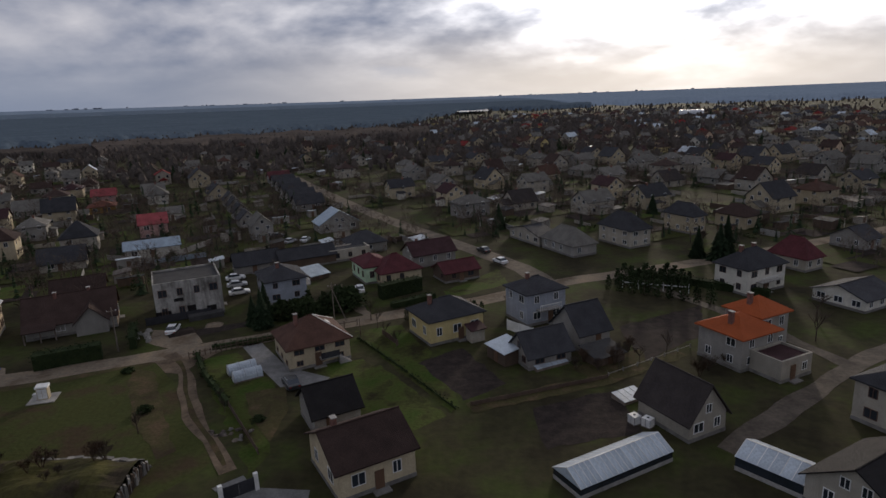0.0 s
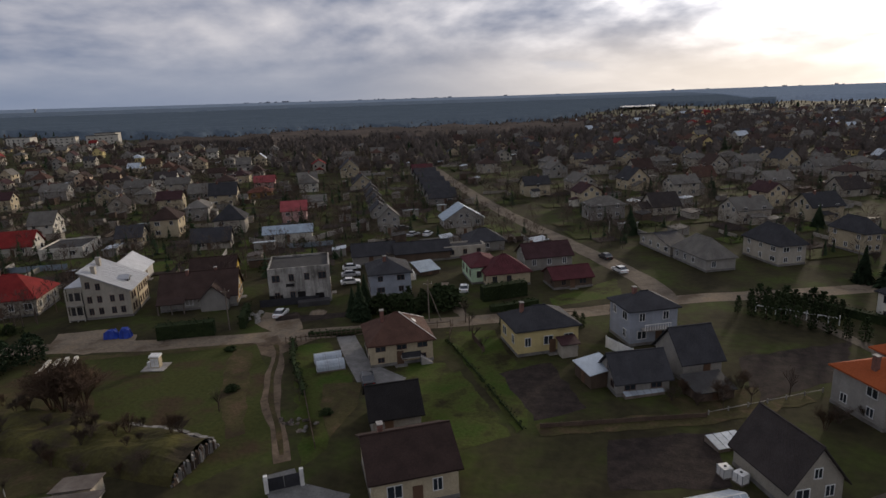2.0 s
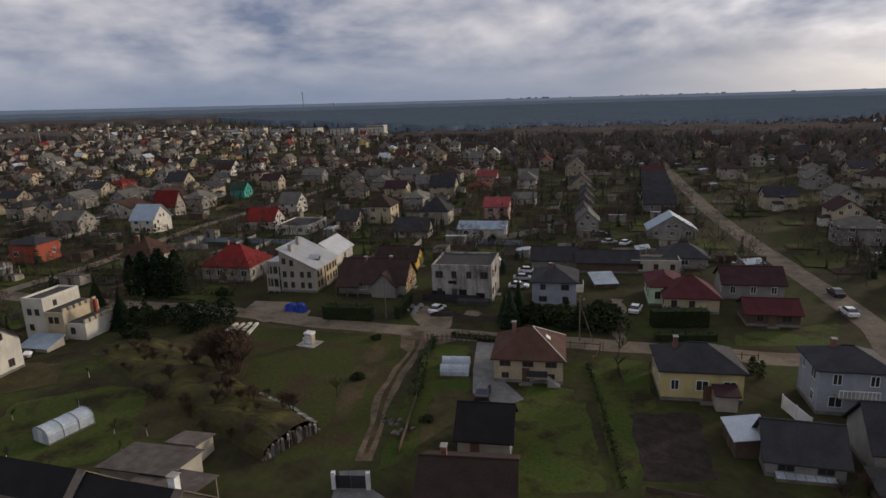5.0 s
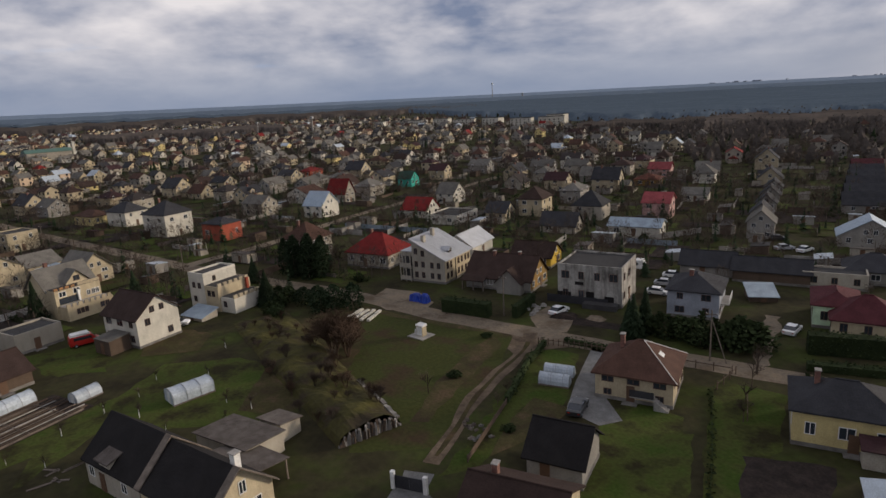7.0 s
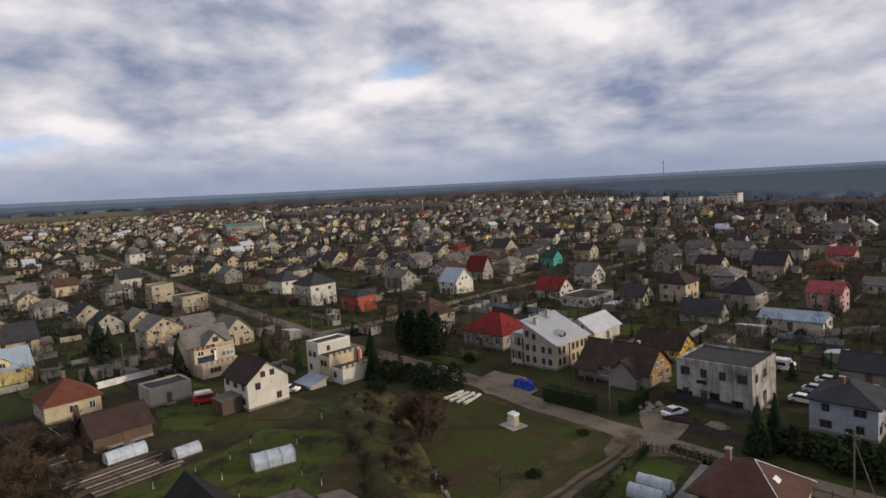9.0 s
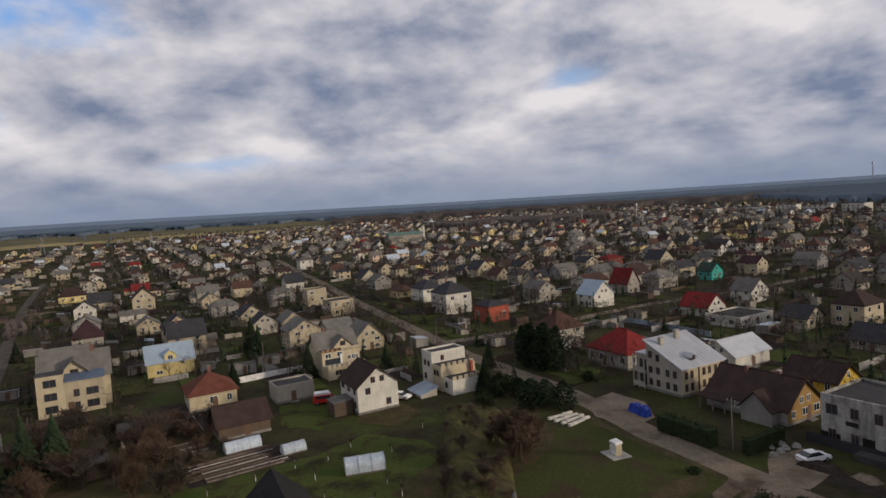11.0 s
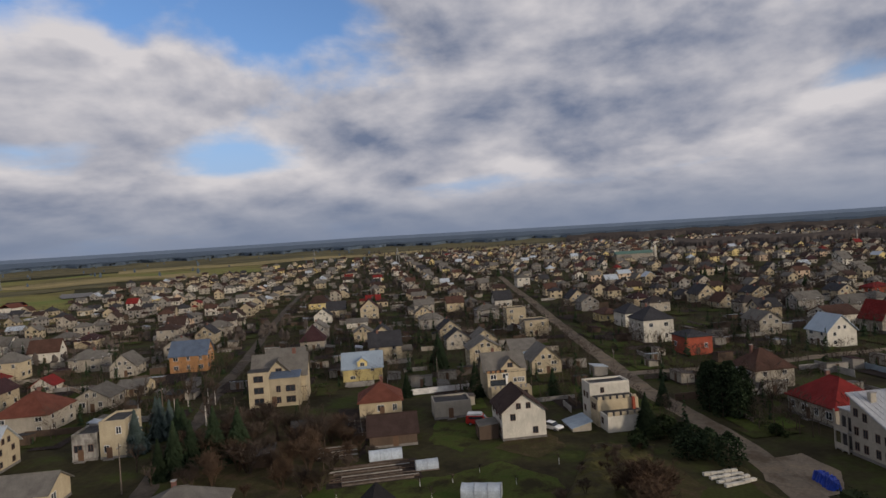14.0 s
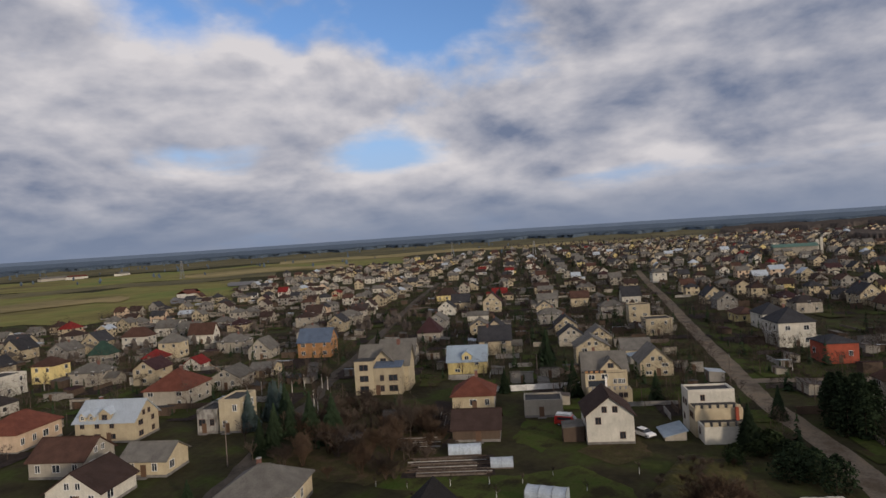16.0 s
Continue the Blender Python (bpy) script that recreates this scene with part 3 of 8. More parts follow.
# ---- lawns, plots and yards ----
patch("meadow", ROUGH, "trodden rough grass field by the street", [(-73.7, 76.3), (-59.7, 81.4), (-51.1, 84.8), (-43.7, 87.6), (-34.6, 74.7), (-25.2, 59.9), (-30.2, 51.4), (-50.7, 60.4)], 0.012)
patch("lawn", LAWN, "green lawn behind a hedge", [(-37.7, 87.5), (-31.9, 89.8), (-21.2, 74.7), (-23.0, 70.7), (-19.3, 60.9), (-20.1, 56.7)], 0.014)
patch("lawn", LAWN, "mown green lawn beside the bungalow", [(-22.4, 83.8), (-11.8, 85.1), (-4.3, 75.3), (-9.5, 68.2), (-17.0, 76.6)], 0.016)
patch("lawn", LAWN, "green lawn strip in front of the yellow house", [(-14.5, 96.6), (-6.4, 98.7), (-1.6, 86.4), (2.2, 70.0), (1.3, 67.2), (-8.6, 84.8)], 0.014)
patch("lawn", LAWN, "grass verge along the street", [(1.0, 116.4), (13.3, 130.5), (14.6, 119.3), (2.1, 111.9)], 0.014)
patch("yard", PAVING, "grey paved drive", [(-32.6, 93.4), (-29.9, 94.6), (-22.6, 83.4), (-15.6, 79.2), (-16.6, 76.4), (-21.6, 76.2), (-26.4, 83.2)], 0.03)
patch("garden_bed", DIRT, "dug brown vegetable bed", [(-3.1, 82.8), (3.4, 87.6), (8.8, 74.9), (3.1, 70.5)], 0.024)
patch("garden_bed", DIRT, "large dug plot of dark soil", [(11.0, 68.1), (22.6, 71.8), (22.5, 61.4), (11.2, 59.0)], 0.02)
patch("garden_bed", DIRT, "fallow brown plot", [(29.2, 92.9), (46.4, 101.8), (41.8, 88.9), (29.0, 79.8)], 0.02)
patch("garden_bed", DIRT, "bare earth yard", [(-43.2, 100.5), (-34.4, 103.8), (-33.4, 101.3), (-41.1, 97.8)], 0.02)
patch("lawn", LAWN, "green garden lawn with young trees", [(-54.3, 23.1), (-61.1, 30.3), (-71.8, 40.6), (-66.4, 50.7), (-54.9, 55.1), (-43.6, 48.1), (-49.9, 36.4), (-54.6, 29.2), (-46.5, 20.6)], 0.014)
patch("lawn", LAWN, "lawn beside the white house", [(-92.7, 22.4), (-89.0, 34.9), (-75.4, 32.8), (-80.2, 25.2)], 0.018)
patch("lawn", LAWN, "bright lawn by the brick house", [(-173.0, 48.7), (-138.5, 59.8), (-150.7, 51.8), (-189.1, 43.9)], 0.016)
patch("lawn", LAWN, "strip of lawn beside the street", [(-163.8, 52.5), (-160.7, 61.2), (-140.4, 67.7), (-138.4, 57.7)], 0.018)
patch("lawn", LAWN, "green verge", [(-192.2, 44.0), (-186.4, 53.6), (-164.1, 61.1), (-166.5, 51.5)], 0.018)
patch("garden_bed", DIRT, "vegetable beds beside the shed", [(-99.2, -3.3), (-99.3, 4.6), (-72.1, 16.3), (-63.1, 12.5)], 0.022)
patch("lawn", LAWN, "back garden lawn", [(-58.8, 15.2), (-66.0, 40.7), (-58.4, 42.8), (-52.2, 15.3)], 0.02)
patch("lawn", LAWN, "green lawn between sheds", [(-90.9, 22.7), (-92.1, 30.6), (-80.1, 34.8), (-77.8, 27.0)], 0.02)
patch("yard", GRAVEL, "gravel yard in front of the long house", [(-77.0, 79.2), (-82.0, 85.8), (-75.0, 89.2), (-67.0, 87.8), (-64.2, 83.2), (-69.9, 79.0)], 0.022)
patch("yard", TRACK, "worn fan of earth where the track meets the street", [(-47.5, 88.8), (-43.6, 87.0), (-40.6, 83.4), (-38.2, 82.6), (-36.9, 85.6), (-33.8, 92.6), (-40.0, 91.0)], 0.026)
patch("yard", GRAVEL, "gravel parking bay", [(-48.4, 95.3), (-50.5, 101.7), (-42.7, 100.0), (-39.1, 94.5), (-42.2, 91.5)], 0.022)
patch("yard", GRAVEL, "drive along the garden", [(-22.6, 123.4), (-20.4, 124.1), (-12.3, 105.5), (-13.1, 101.9)], 0.022)
patch("lawn", LAWN, "broad green lawn rectangle below the bungalow", [(-15.9, 76.3), (-8.6, 82.6), (0.8, 67.0), (-6.7, 61.2)], 0.018)

# ---- the houses ----
house("brown_hip", -19.6, 87.5, 9.2, 8.8, 27, 3.4, 6.5, roof="hip",wall="cream",rm="brown",rows=2,chim=1,lab="cream bungalow on a raised basement with a brown hipped roof")
house("yellow_hip", 1.1, 94.2, 9.6, 7.8, 27, 4.0, 6.3, roof="hip",wall="yellow",rm="charcoal",rows=1,chim=1,lab="pale yellow house with a low dark hipped roof")
house("white_gable", -87.6, 40.5, 9.2, 8.0, 25, 5.1, 8.2, roof="gable",ridge="w",wall="white",rm="darkbrown",rows=2,lab="white rendered three-storey house with a dark gable roof")
def block_house():
    """Long three-storey house under one falling metal roof, with a lower flat wing and loggias beside the street."""
    base = tagged(new("house"), "long pale three-storey house under one falling metal roof", "house")
    base.matrix_basis = on_ground(-82.0, 99.2, GRID)
    HOUSES.append((-82.0, 99.2, 8.2))
    y0, y1 = -5.6, 5.6
    sec = [(-2.9, -0.3), (5.1, -0.3), (5.1, 5.2), (-2.9, 9.0)]
    part("wall", Geo().solid([(x, y1, z) for x, z in sec], [(x, y0, z) for x, z in sec]), WALL["greyw"], base)
    part("wall", Geo().box(-5.8, y0 + 0.5, -0.3, -2.905, y1 - 0.3, 6.3), WALL["greyw"], base, "lower flat-roofed wing")
    part("wing_roof", Geo().box(-6.0, y0 + 0.3, 6.3, -2.91, y1 - 0.1, 6.45), ROOF["zinc"], base)
    part("front_panel", Geo().box(5.1, y0 + 0.02, 0.46, 5.14, y1 - 0.02, 5.1), WALL["cream"], base, "cream panel over the long side")
    part("plinth", Geo().box(-2.95, y0 - 0.05, -0.3, 5.16, y1 + 0.05, 0.45), PLINTH, base)
    q = [(-3.3, y0 - 0.45, 9.2), (5.6, y0 - 0.45, 4.98), (5.6, y1 + 0.45, 4.98), (-3.3, y1 + 0.45, 9.2)]
    part("roof", Geo().solid(q, [(p[0], p[1], p[2] + 0.16) for p in q]), ROOF["zinc"], base)
    for k in range(13):
        yy = y0 - 0.3 + k * 0.94
        q = [(-3.3, yy - 0.03, 9.37), (5.6, yy - 0.03, 5.15), (5.6, yy + 0.03, 5.15), (-3.3, yy + 0.03, 9.37)]
        part("roof_seam", Geo().solid(q, [(p[0], p[1], p[2] + 0.05) for p in q]), ROOF["zinc"], base)
    for cx, cy, top in ((-1.9, 1.6, 10.2), (-1.2, -3.4, 9.6)):
        c = part("chimney", Geo().box(cx - 0.35, cy - 0.45, 7.4, cx + 0.35, cy + 0.45, top), WALL["greyw"], base)
        part("chimney_cap", Geo().box(cx - 0.42, cy - 0.52, top, cx + 0.42, cy + 0.52, top + 0.1), CONCRETE, c)
    dm = part("roof_hatch", gable_body(1.6, 1.3, 5.4, 6.5, 7.0), ROOF["dark"], base, at=pose(3.2, -1.2, 0))
    part("hatch_roof", roof_geo(1.6, 1.3, 6.5, 7.0, "gable", 0.25), ROOF["zinc"], dm)
    part("downpipe", Geo().rod((5.22, -1.2, 0.1), (5.22, -1.2, 5.0), 0.09, 0.09, 6), ROOF["charcoal"], base)
    for yy in (-4.5, -3.0, 0.2, 1.7, 3.4, 4.7):
        for z in (0.9, 3.1):
            add_window(base, pose(5.14, yy, z, 0, 0, 90), 0.8, 1.4, True)
    for xx, zs in ((-1.9, (0.9, 3.2, 6.0)), (-0.2, (0.9, 3.2, 5.6)), (2.0, (0.9, 3.2)), (3.6, (0.9, 3.2))):
        for z in zs:
            add_window(base, pose(xx, y0, z), 0.85, 1.3, True)
    for z in (0.4, 3.2):
        # flat dark panel puts the loggia's shade into colour; no recess is cut
        lg = part("loggia", Geo().box(-5.5, y0 + 0.46, z, -3.2, y0 + 0.53, z + 2.1), ROOF["felt"], base, "dark panel painted as the shade in a loggia recess")
        part("balcony", Geo().box(-5.8, y0 - 0.6, z - 0.12, -2.96, y0 + 0.49, z + 0.02), CONCRETE, lg)
        part("balustrade", Geo().box(-5.8, y0 - 0.6, z + 0.02, -2.96, y0 - 0.52, z + 0.85), WALL["greyw"], lg)
    for xx in (-5.7, -4.3, -3.1):
        part("pillar", Geo().box(xx - 0.1, y0 - 0.58, -0.3, xx + 0.1, y0 - 0.4, 6.3), WALL["greyw"], base)


block_house()
house("white2", -93.5, 116.5, 8.0, 11.0, 25, 3.0, 5.6, roof="gable",ridge="d",wall="white",rm="zinc",rows=1,lab="white house with a pale metal gable roof")
house("red_hip", -102.2, 95.9, 12.0, 10.0, 25, 3.4, 7.5, roof="hip",wall="greyw",rm="red",rows=1,chim=1,lab="grey house with a bright red hipped metal roof")
house("brownroof_hip", -128.0, 88.1, 9.0, 9.2, 25, 4.1, 8.1, roof="hip",wall="greyw",rm="brown",rows=2,chim=1,lab="grey brick house with a brown hipped roof")
ochre_house = house("ochre", -66.3, 105.6, 14.0, 9.0, 25, 2.5, 6.3, roof="gable",ridge="w",wall="ochre",rm="darkbrown",rows=1,chim=2,lab="long house with a dark brown gable roof and ochre gable")
house("yellowgable", -73.8, 121.0, 9.4, 7.0, 25, 2.5, 5.0, roof="gable",ridge="w",wall="bright",rm="darkbrown",rows=1,lab="house with a bright yellow gable and brown roof")
house("greyhip", -31.5, 118.0, 8.0, 9.0, 25, 4.6, 6.8, roof="hip",wall="bluegrey",rm="charcoal",rows=2,chim=1,balc=1,lab="blue-grey two-storey house with balcony and charcoal hipped roof")
house("darkbarn1", -42.9, 139.7, 10.0, 6.0, 25, 2.2, 4.4, roof="gable",ridge="w",wall="grey",rm="charcoal",rows=0,lab="grey barn with a dark sheet gable roof")
house("green_maroon", -14.4, 128.5, 6.0, 9.0, 25, 3.7, 5.3, roof="hip",wall="mint",rm="maroon",rows=1,lab="pale green house wing with a maroon hipped roof")
house("beige_maroon", -9.2, 126.4, 8.9, 8.0, 25, 2.8, 5.8, roof="hip",wall="cream",rm="maroon",rows=1,lab="cream bungalow with a maroon hipped roof")
house("maroon_small", 3.9, 125.8, 8.0, 6.0, 25, 2.2, 3.8, roof="gable",ridge="w",wall="darkwood",rm="maroon",rows=1,lab="low dark outbuilding with a maroon gable roof")
house("maroon_long", -2.0, 139.5, 10.5, 7.0, 25, 3.0, 5.3, roof="gable",ridge="w",wall="grey",rm="maroonk",rows=1,chim=1,lab="grey house with a dark maroon gable roof")
house("greyhip2", -18.9, 154.8, 9.4, 8.0, 25, 2.5, 5.2, roof="hip",wall="grey",rm="charcoal",rows=1,lab="grey house with a charcoal hipped roof")
house("lowwhite", -22.3, 146.8, 10.2, 5.0, 25, 2.5, 2.6, roof="flat",wall="greyw",rm="felt",rows=1,lab="low whitish flat-roofed garage")
house("bluer", -30.6, 183.1, 12.1, 8.0, 25, 2.6, 6.3, roof="gable",ridge="d",wall="grey",rm="bluesheet",rows=1,lab="house with a light blue sheet-metal gable roof")
house("greytall", -51.8, 176.6, 6.0, 7.4, 25, 4.2, 7.0, roof="gable",ridge="d",wall="grey",rm="slate",rows=2,lab="tall grey house with a slate hipped roof")
house("longblue", -76.2, 159.8, 13.2, 7.6, 25, 2.7, 4.2, roof="gable",ridge="w",wall="white",rm="slateblue",rows=1,lab="long white workshop with a blue-grey gable roof")
house("pink", -85.5, 181.9, 7.6, 9.0, 25, 5.1, 7.5, roof="gable",ridge="w",wall="pink",rm="rose",rows=2,lab="pink house with a red tiled gable roof")
house("orangehip", -129.7, 236.1, 9.5, 9.0, 25, 2.6, 4.6, roof="hip",wall="ochre",rm="redbrown",rows=1,lab="bungalow with a red-brown hipped roof")
house("villa", -141.3, 260.1, 9.1, 9.0, 25, 3.6, 6.1, roof="gable",ridge="w",wall="pink",rm="rose",rows=2,lab="pinkish villa with a red gable roof")
house("whitehip", -115.4, 252.8, 8.0, 9.0, 25, 3.9, 7.4, roof="hip",wall="white",rm="slate",rows=2,lab="white two-storey house with a grey hipped roof")
house("whgab3", -93.2, 212.7, 8.0, 7.0, 25, 2.7, 4.5, roof="gable",ridge="w",wall="white",rm="slate",rows=1,lab="white house with a grey gable roof")
house("creamhip", -119.0, 163.5, 8.0, 9.0, 25, 5.5, 9.0, roof="hip",wall="cream",rm="darkbrown",rows=2,lab="cream two-storey house with a brown hipped roof")
house("darkhip", -101.0, 169.8, 9.0, 9.0, 25, 4.3, 8.5, roof="hip",wall="greyw",rm="charcoal",rows=2,lab="grey house with a charcoal hipped roof")
house("darkgab", -94.0, 149.6, 10.1, 6.1, 25, 2.3, 5.4, roof="gable",ridge="w",wall="greyw",rm="charcoal",rows=1,lab="low house with a dark gable roof")
house("darkgab2", -120.7, 149.9, 6.8, 7.1, 25, 3.0, 5.8, roof="gable",ridge="w",wall="cream",rm="charcoal",rows=1,lab="small house with a dark gable roof")
house("flatwhite", -131.9, 139.4, 10.9, 14.0, 25, 2.5, 4.5, roof="flat",wall="white",rm="felt",rows=1,lab="long white flat-roofed building with a row of windows")
house("redsmall", -147.0, 136.8, 9.8, 8.0, 25, 3.0, 6.5, roof="gable",ridge="w",wall="white",rm="red",rows=1,lab="white house with a red gable roof")
house("agable", -162.9, 161.0, 7.4, 9.0, 25, 4.0, 7.5, roof="gable",ridge="w",wall="white",rm="slate",rows=2,lab="white house with a steep grey gable roof")
house("lblue", -177.3, 114.1, 8.5, 9.0, 25, 4.6, 8.9, roof="gable",ridge="w",wall="white",rm="bluesheet",rows=2,lab="white house with a light blue gable roof")
house("red34", -201.0, 133.4, 9.1, 6.2, 25, 4.4, 9.6, roof="gable",ridge="w",wall="greyw",rm="red",rows=2,lab="pale house with a red gable roof")
house("wd35", -216.4, 124.6, 11.4, 10.6, 25, 4.0, 6.6, roof="gable",ridge="d",wall="white",rm="brown",rows=1,lab="white house with a brown gable roof")
house("balcony", -189.0, 65.0, 11.3, 10.2, 25, 7.3, 11.2, roof="hip",wall="white",rm="charcoal",rows=2,balc=1,chim=1,lab="white two-storey house with glazed balcony and dark hipped roof")
house("brickgar", -166.3, 76.0, 8.7, 7.7, 25, 5.2, 6.8, roof="hip",wall="redbrick",rm="charcoal",rows=1,lab="red brick building with a low dark roof")
house("dw38", -223.9, 57.7, 11.2, 9.0, 25, 5.3, 8.6, roof="hip",wall="white",rm="charcoal",rows=2,lab="white house with a dark hipped roof")
house("yd39", -239.4, 47.9, 12.2, 8.0, 25, 3.3, 5.4, roof="hip",wall="yellow",rm="brown",rows=1,lab="yellow bungalow with a brown hipped roof")
house("terr_gable", -140.3, 36.5, 9.0, 8.0, 25, 3.7, 7.4, roof="gable",ridge="w",wall="beige",rm="slate",rows=2,lab="beige house with a grey gable roof")
house("yellblue", -130.9, -12.6, 9.0, 10.8, 25, 3.6, 7.2, roof="gable",ridge="d",wall="paleyel",rm="bluesheet",rows=2,dorm=1,lab="yellow house with a light blue metal roof")
house("redbung", -98.2, 7.5, 9.0, 9.0, 25, 3.3, 6.7, roof="hip",wall="cream",rm="redbrown",rows=1,chim=1,lab="cream bungalow with a red-brown hipped roof")
house("brickblue", -140.1, -79.3, 9.0, 11.6, 25, 5.6, 9.7, roof="gable",ridge="d",wall="orangebr",rm="blue",rows=2,lab="orange brick house with a blue metal roof")
house("greyshed", -97.5, 24.1, 6.0, 7.7, 25, 3.1, 3.3, roof="flat",wall="greyw",rm="felt",rows=0,lab="grey rendered shed with a dark felt roof")
house("brownshed", -79.9, 18.2, 8.0, 8.6, 25, 2.4, 4.9, roof="gable",ridge="d",wall="darkwood",rm="darkbrown",rows=0,lab="low dark shed with a brown sheet roof")
house("terr49", -66.9, -32.9, 8.0, 4.6, 25, 6.6, 9.2, roof="flat",wall="beige",rm="felt",rows=2,balc=1,lab="beige flat-roofed house with a roof terrace")
house("redhip50", -77.4, -69.0, 12.4, 11.4, 25, 4.3, 8.6, roof="hip",wall="greyw",rm="redbrown",rows=2,chim=1,lab="grey house with a red-brown hipped roof")
house("lbroof51", -52.5, -53.7, 8.4, 13.2, 25, 4.4, 7.8, roof="gable",ridge="d",wall="cream",rm="palesheet",rows=2,dorm=1,chim=1,lab="cream house with a pale blue-grey metal roof")
house("pinkhip52", -40.8, -69.4, 12.2, 8.8, 25, 3.9, 7.1, roof="hip",wall="pinkcream",rm="redbrown",rows=1,lab="cream house with a red-brown hipped roof")
lb_house = [o for o in scene.objects if o.get("label", "").startswith("cream house with a pale blue-grey")][0]
house("modern_white", -63.5, -133.0, 9.0, 8.0, 25, 6.0, 6.0, roof="flat", wall="white", rm="felt", rows=2, lab="white modern flat-roofed house")
house("brgab53", -36.7, -40.7, 8.0, 10.5, 25, 3.2, 6.0, roof="gable",ridge="d",wall="greyw",rm="brown",rows=1,lab="old house with a brown gable roof and porch")
house("grgab54", -43.1, -26.0, 7.0, 8.3, 25, 2.9, 4.9, roof="gable",ridge="d",wall="cream",rm="slate",rows=1,lab="small house with a grey asbestos gable roof")
house("orange61", 42.0, 79.6, 7.2, 7.2, 25, 4.8, 6.9, roof="hip",wall="grey",rm="orange",rows=2,chim=1,lab="grey two-storey house with an orange tiled hipped roof")
house("aframe62", 27.6, 63.3, 5.6, 7.6, 25, 2.6, 6.2, roof="gable",ridge="d",wall="greyw",rm="dark",rows=1,lab="grey cottage with a steep dark gable roof")
house("grey66", 16.7, 99.5, 7.7, 6.6, 25, 5.6, 7.5, roof="hip",wall="bluegrey",rm="charcoal",rows=2,balc=1,chim=1,lab="grey two-storey house with a low dark hipped roof")
house("barnA67", 14.6, 82.2, 7.0, 5.4, 22, 2.1, 4.7, roof="gable",ridge="w",wall="grey",rm="charcoal",rows=1,lab="grey barn with a steep dark gable roof")
house("barnB67", 21.9, 88.3, 5.6, 6.8, 25, 2.8, 6.2, roof="gable",ridge="w",wall="grey",rm="charcoal",rows=0,lab="second grey barn with a steep dark roof")
house("whitebig69", 59.3, 110.5, 10.2, 7.2, 25, 4.9, 7.8, roof="hip",wall="white",rm="charcoal",rows=2,chim=2,balc=1,lab="large white two-storey house with a dark hipped roof")
house("r1", 66.8, 160.2, 4.6, 9.9, 25, 4.7, 7.8, roof="hip",wall="cream",rm="charcoal",rows=2,lab="cream two-storey house with a dark hipped roof")
house("r2", 47.3, 149.6, 6.4, 11.5, 25, 4.4, 8.0, roof="hip",wall="greyw",rm="charcoal",rows=2,lab="grey two-storey house with a dark hipped roof")
house("r3", 32.1, 144.2, 6.7, 12.6, 25, 2.7, 6.2, roof="hip",wall="grey",rm="slate",rows=1,lab="grey house with a slate hipped roof")
house("r4", 25.3, 156.8, 5.3, 14.0, 25, 2.5, 4.2, roof="gable",ridge="w",wall="greyw",rm="charcoal",rows=1,lab="long low house with a dark gable roof")
house("r5", 83.1, 163.6, 6.7, 9.7, 25, 3.4, 6.1, roof="hip",wall="cream",rm="darkbrown",rows=1,lab="cream house with a dark hipped roof")
house("r6red", 75.2, 122.7, 5.4, 8.3, 25, 2.7, 6.5, roof="hip",wall="greyw",rm="maroon",rows=1,lab="pale house with a maroon hipped roof")
house("r7", 97.3, 136.6, 6.0, 8.1, 25, 2.6, 4.8, roof="gable",ridge="w",wall="grey",rm="charcoal",rows=1,lab="grey house with a dark gable roof")
house("r8", 72.4, 99.9, 9.0, 9.0, 25, 2.2, 3.8, roof="gable",ridge="w",wall="white",rm="charcoal",rows=1,lab="white house with a dark gable roof")
house("r9", 53.2, 60.9, 10.4, 8.0, 25, 5.0, 7.2, roof="hip",wall="greyw",rm="charcoal",rows=2,lab="pale two-storey house with a grey roof")
grey_house = house("greyflat", -47.9, 111.9, 11.6, 10.5, 25, 6.9, 6.9, roof="flat",wall="concrete",rm="felt",rows=2,lab="unfinished grey concrete two-storey house with stained walls and flat roof")
house("m_green", -107.0, -157.4, 6.6, 8.0, 25, 3.8, 8.7, roof="hip",wall="greyw",rm="green",rows=1,lab="pale house with a dark green hipped roof")
house("m_yelmod", -80.1, -139.7, 7.7, 7.6, 25, 5.9, 8.6, roof="hip",wall="paleyel",rm="brown",rows=2,lab="yellow two-storey house with a low brown roof")
house("m_redhip", -113.0, -133.3, 6.9, 7.2, 25, 2.4, 5.3, roof="hip",wall="white",rm="red",rows=1,lab="white house with a bright red hipped roof")
house("m_redsm", -109.9, -106.2, 6.4, 6.0, 25, 2.2, 4.4, roof="gable",ridge="w",wall="white",rm="red",rows=1,lab="small house with a red metal roof")
house("m_w1", -153.2, -160.2, 6.2, 11.4, 25, 4.5, 8.8, roof="gable",ridge="d",wall="white",rm="brown",rows=1,lab="white house with a brown gable roof")
house("m_w2", -124.3, -139.8, 6.9, 8.3, 25, 6.0, 9.2, roof="hip",wall="cream",rm="slate",rows=2,lab="cream house with a grey hipped roof")
house("m_w3", -135.4, -180.7, 6.7, 11.9, 25, 5.4, 9.3, roof="hip",wall="white",rm="brown",rows=2,lab="white house with a brownish hipped roof")
house("m_w4", -165.2, -202.6, 8.3, 10.7, 25, 4.2, 7.5, roof="gable",ridge="d",wall="white",rm="slate",rows=1,lab="white house with a grey gable roof")
house("m_g1", -94.7, -69.2, 9.2, 8.5, 25, 3.4, 5.8, roof="gable",ridge="w",wall="greyw",rm="slate",rows=1,lab="grey house with an old asbestos gable roof")
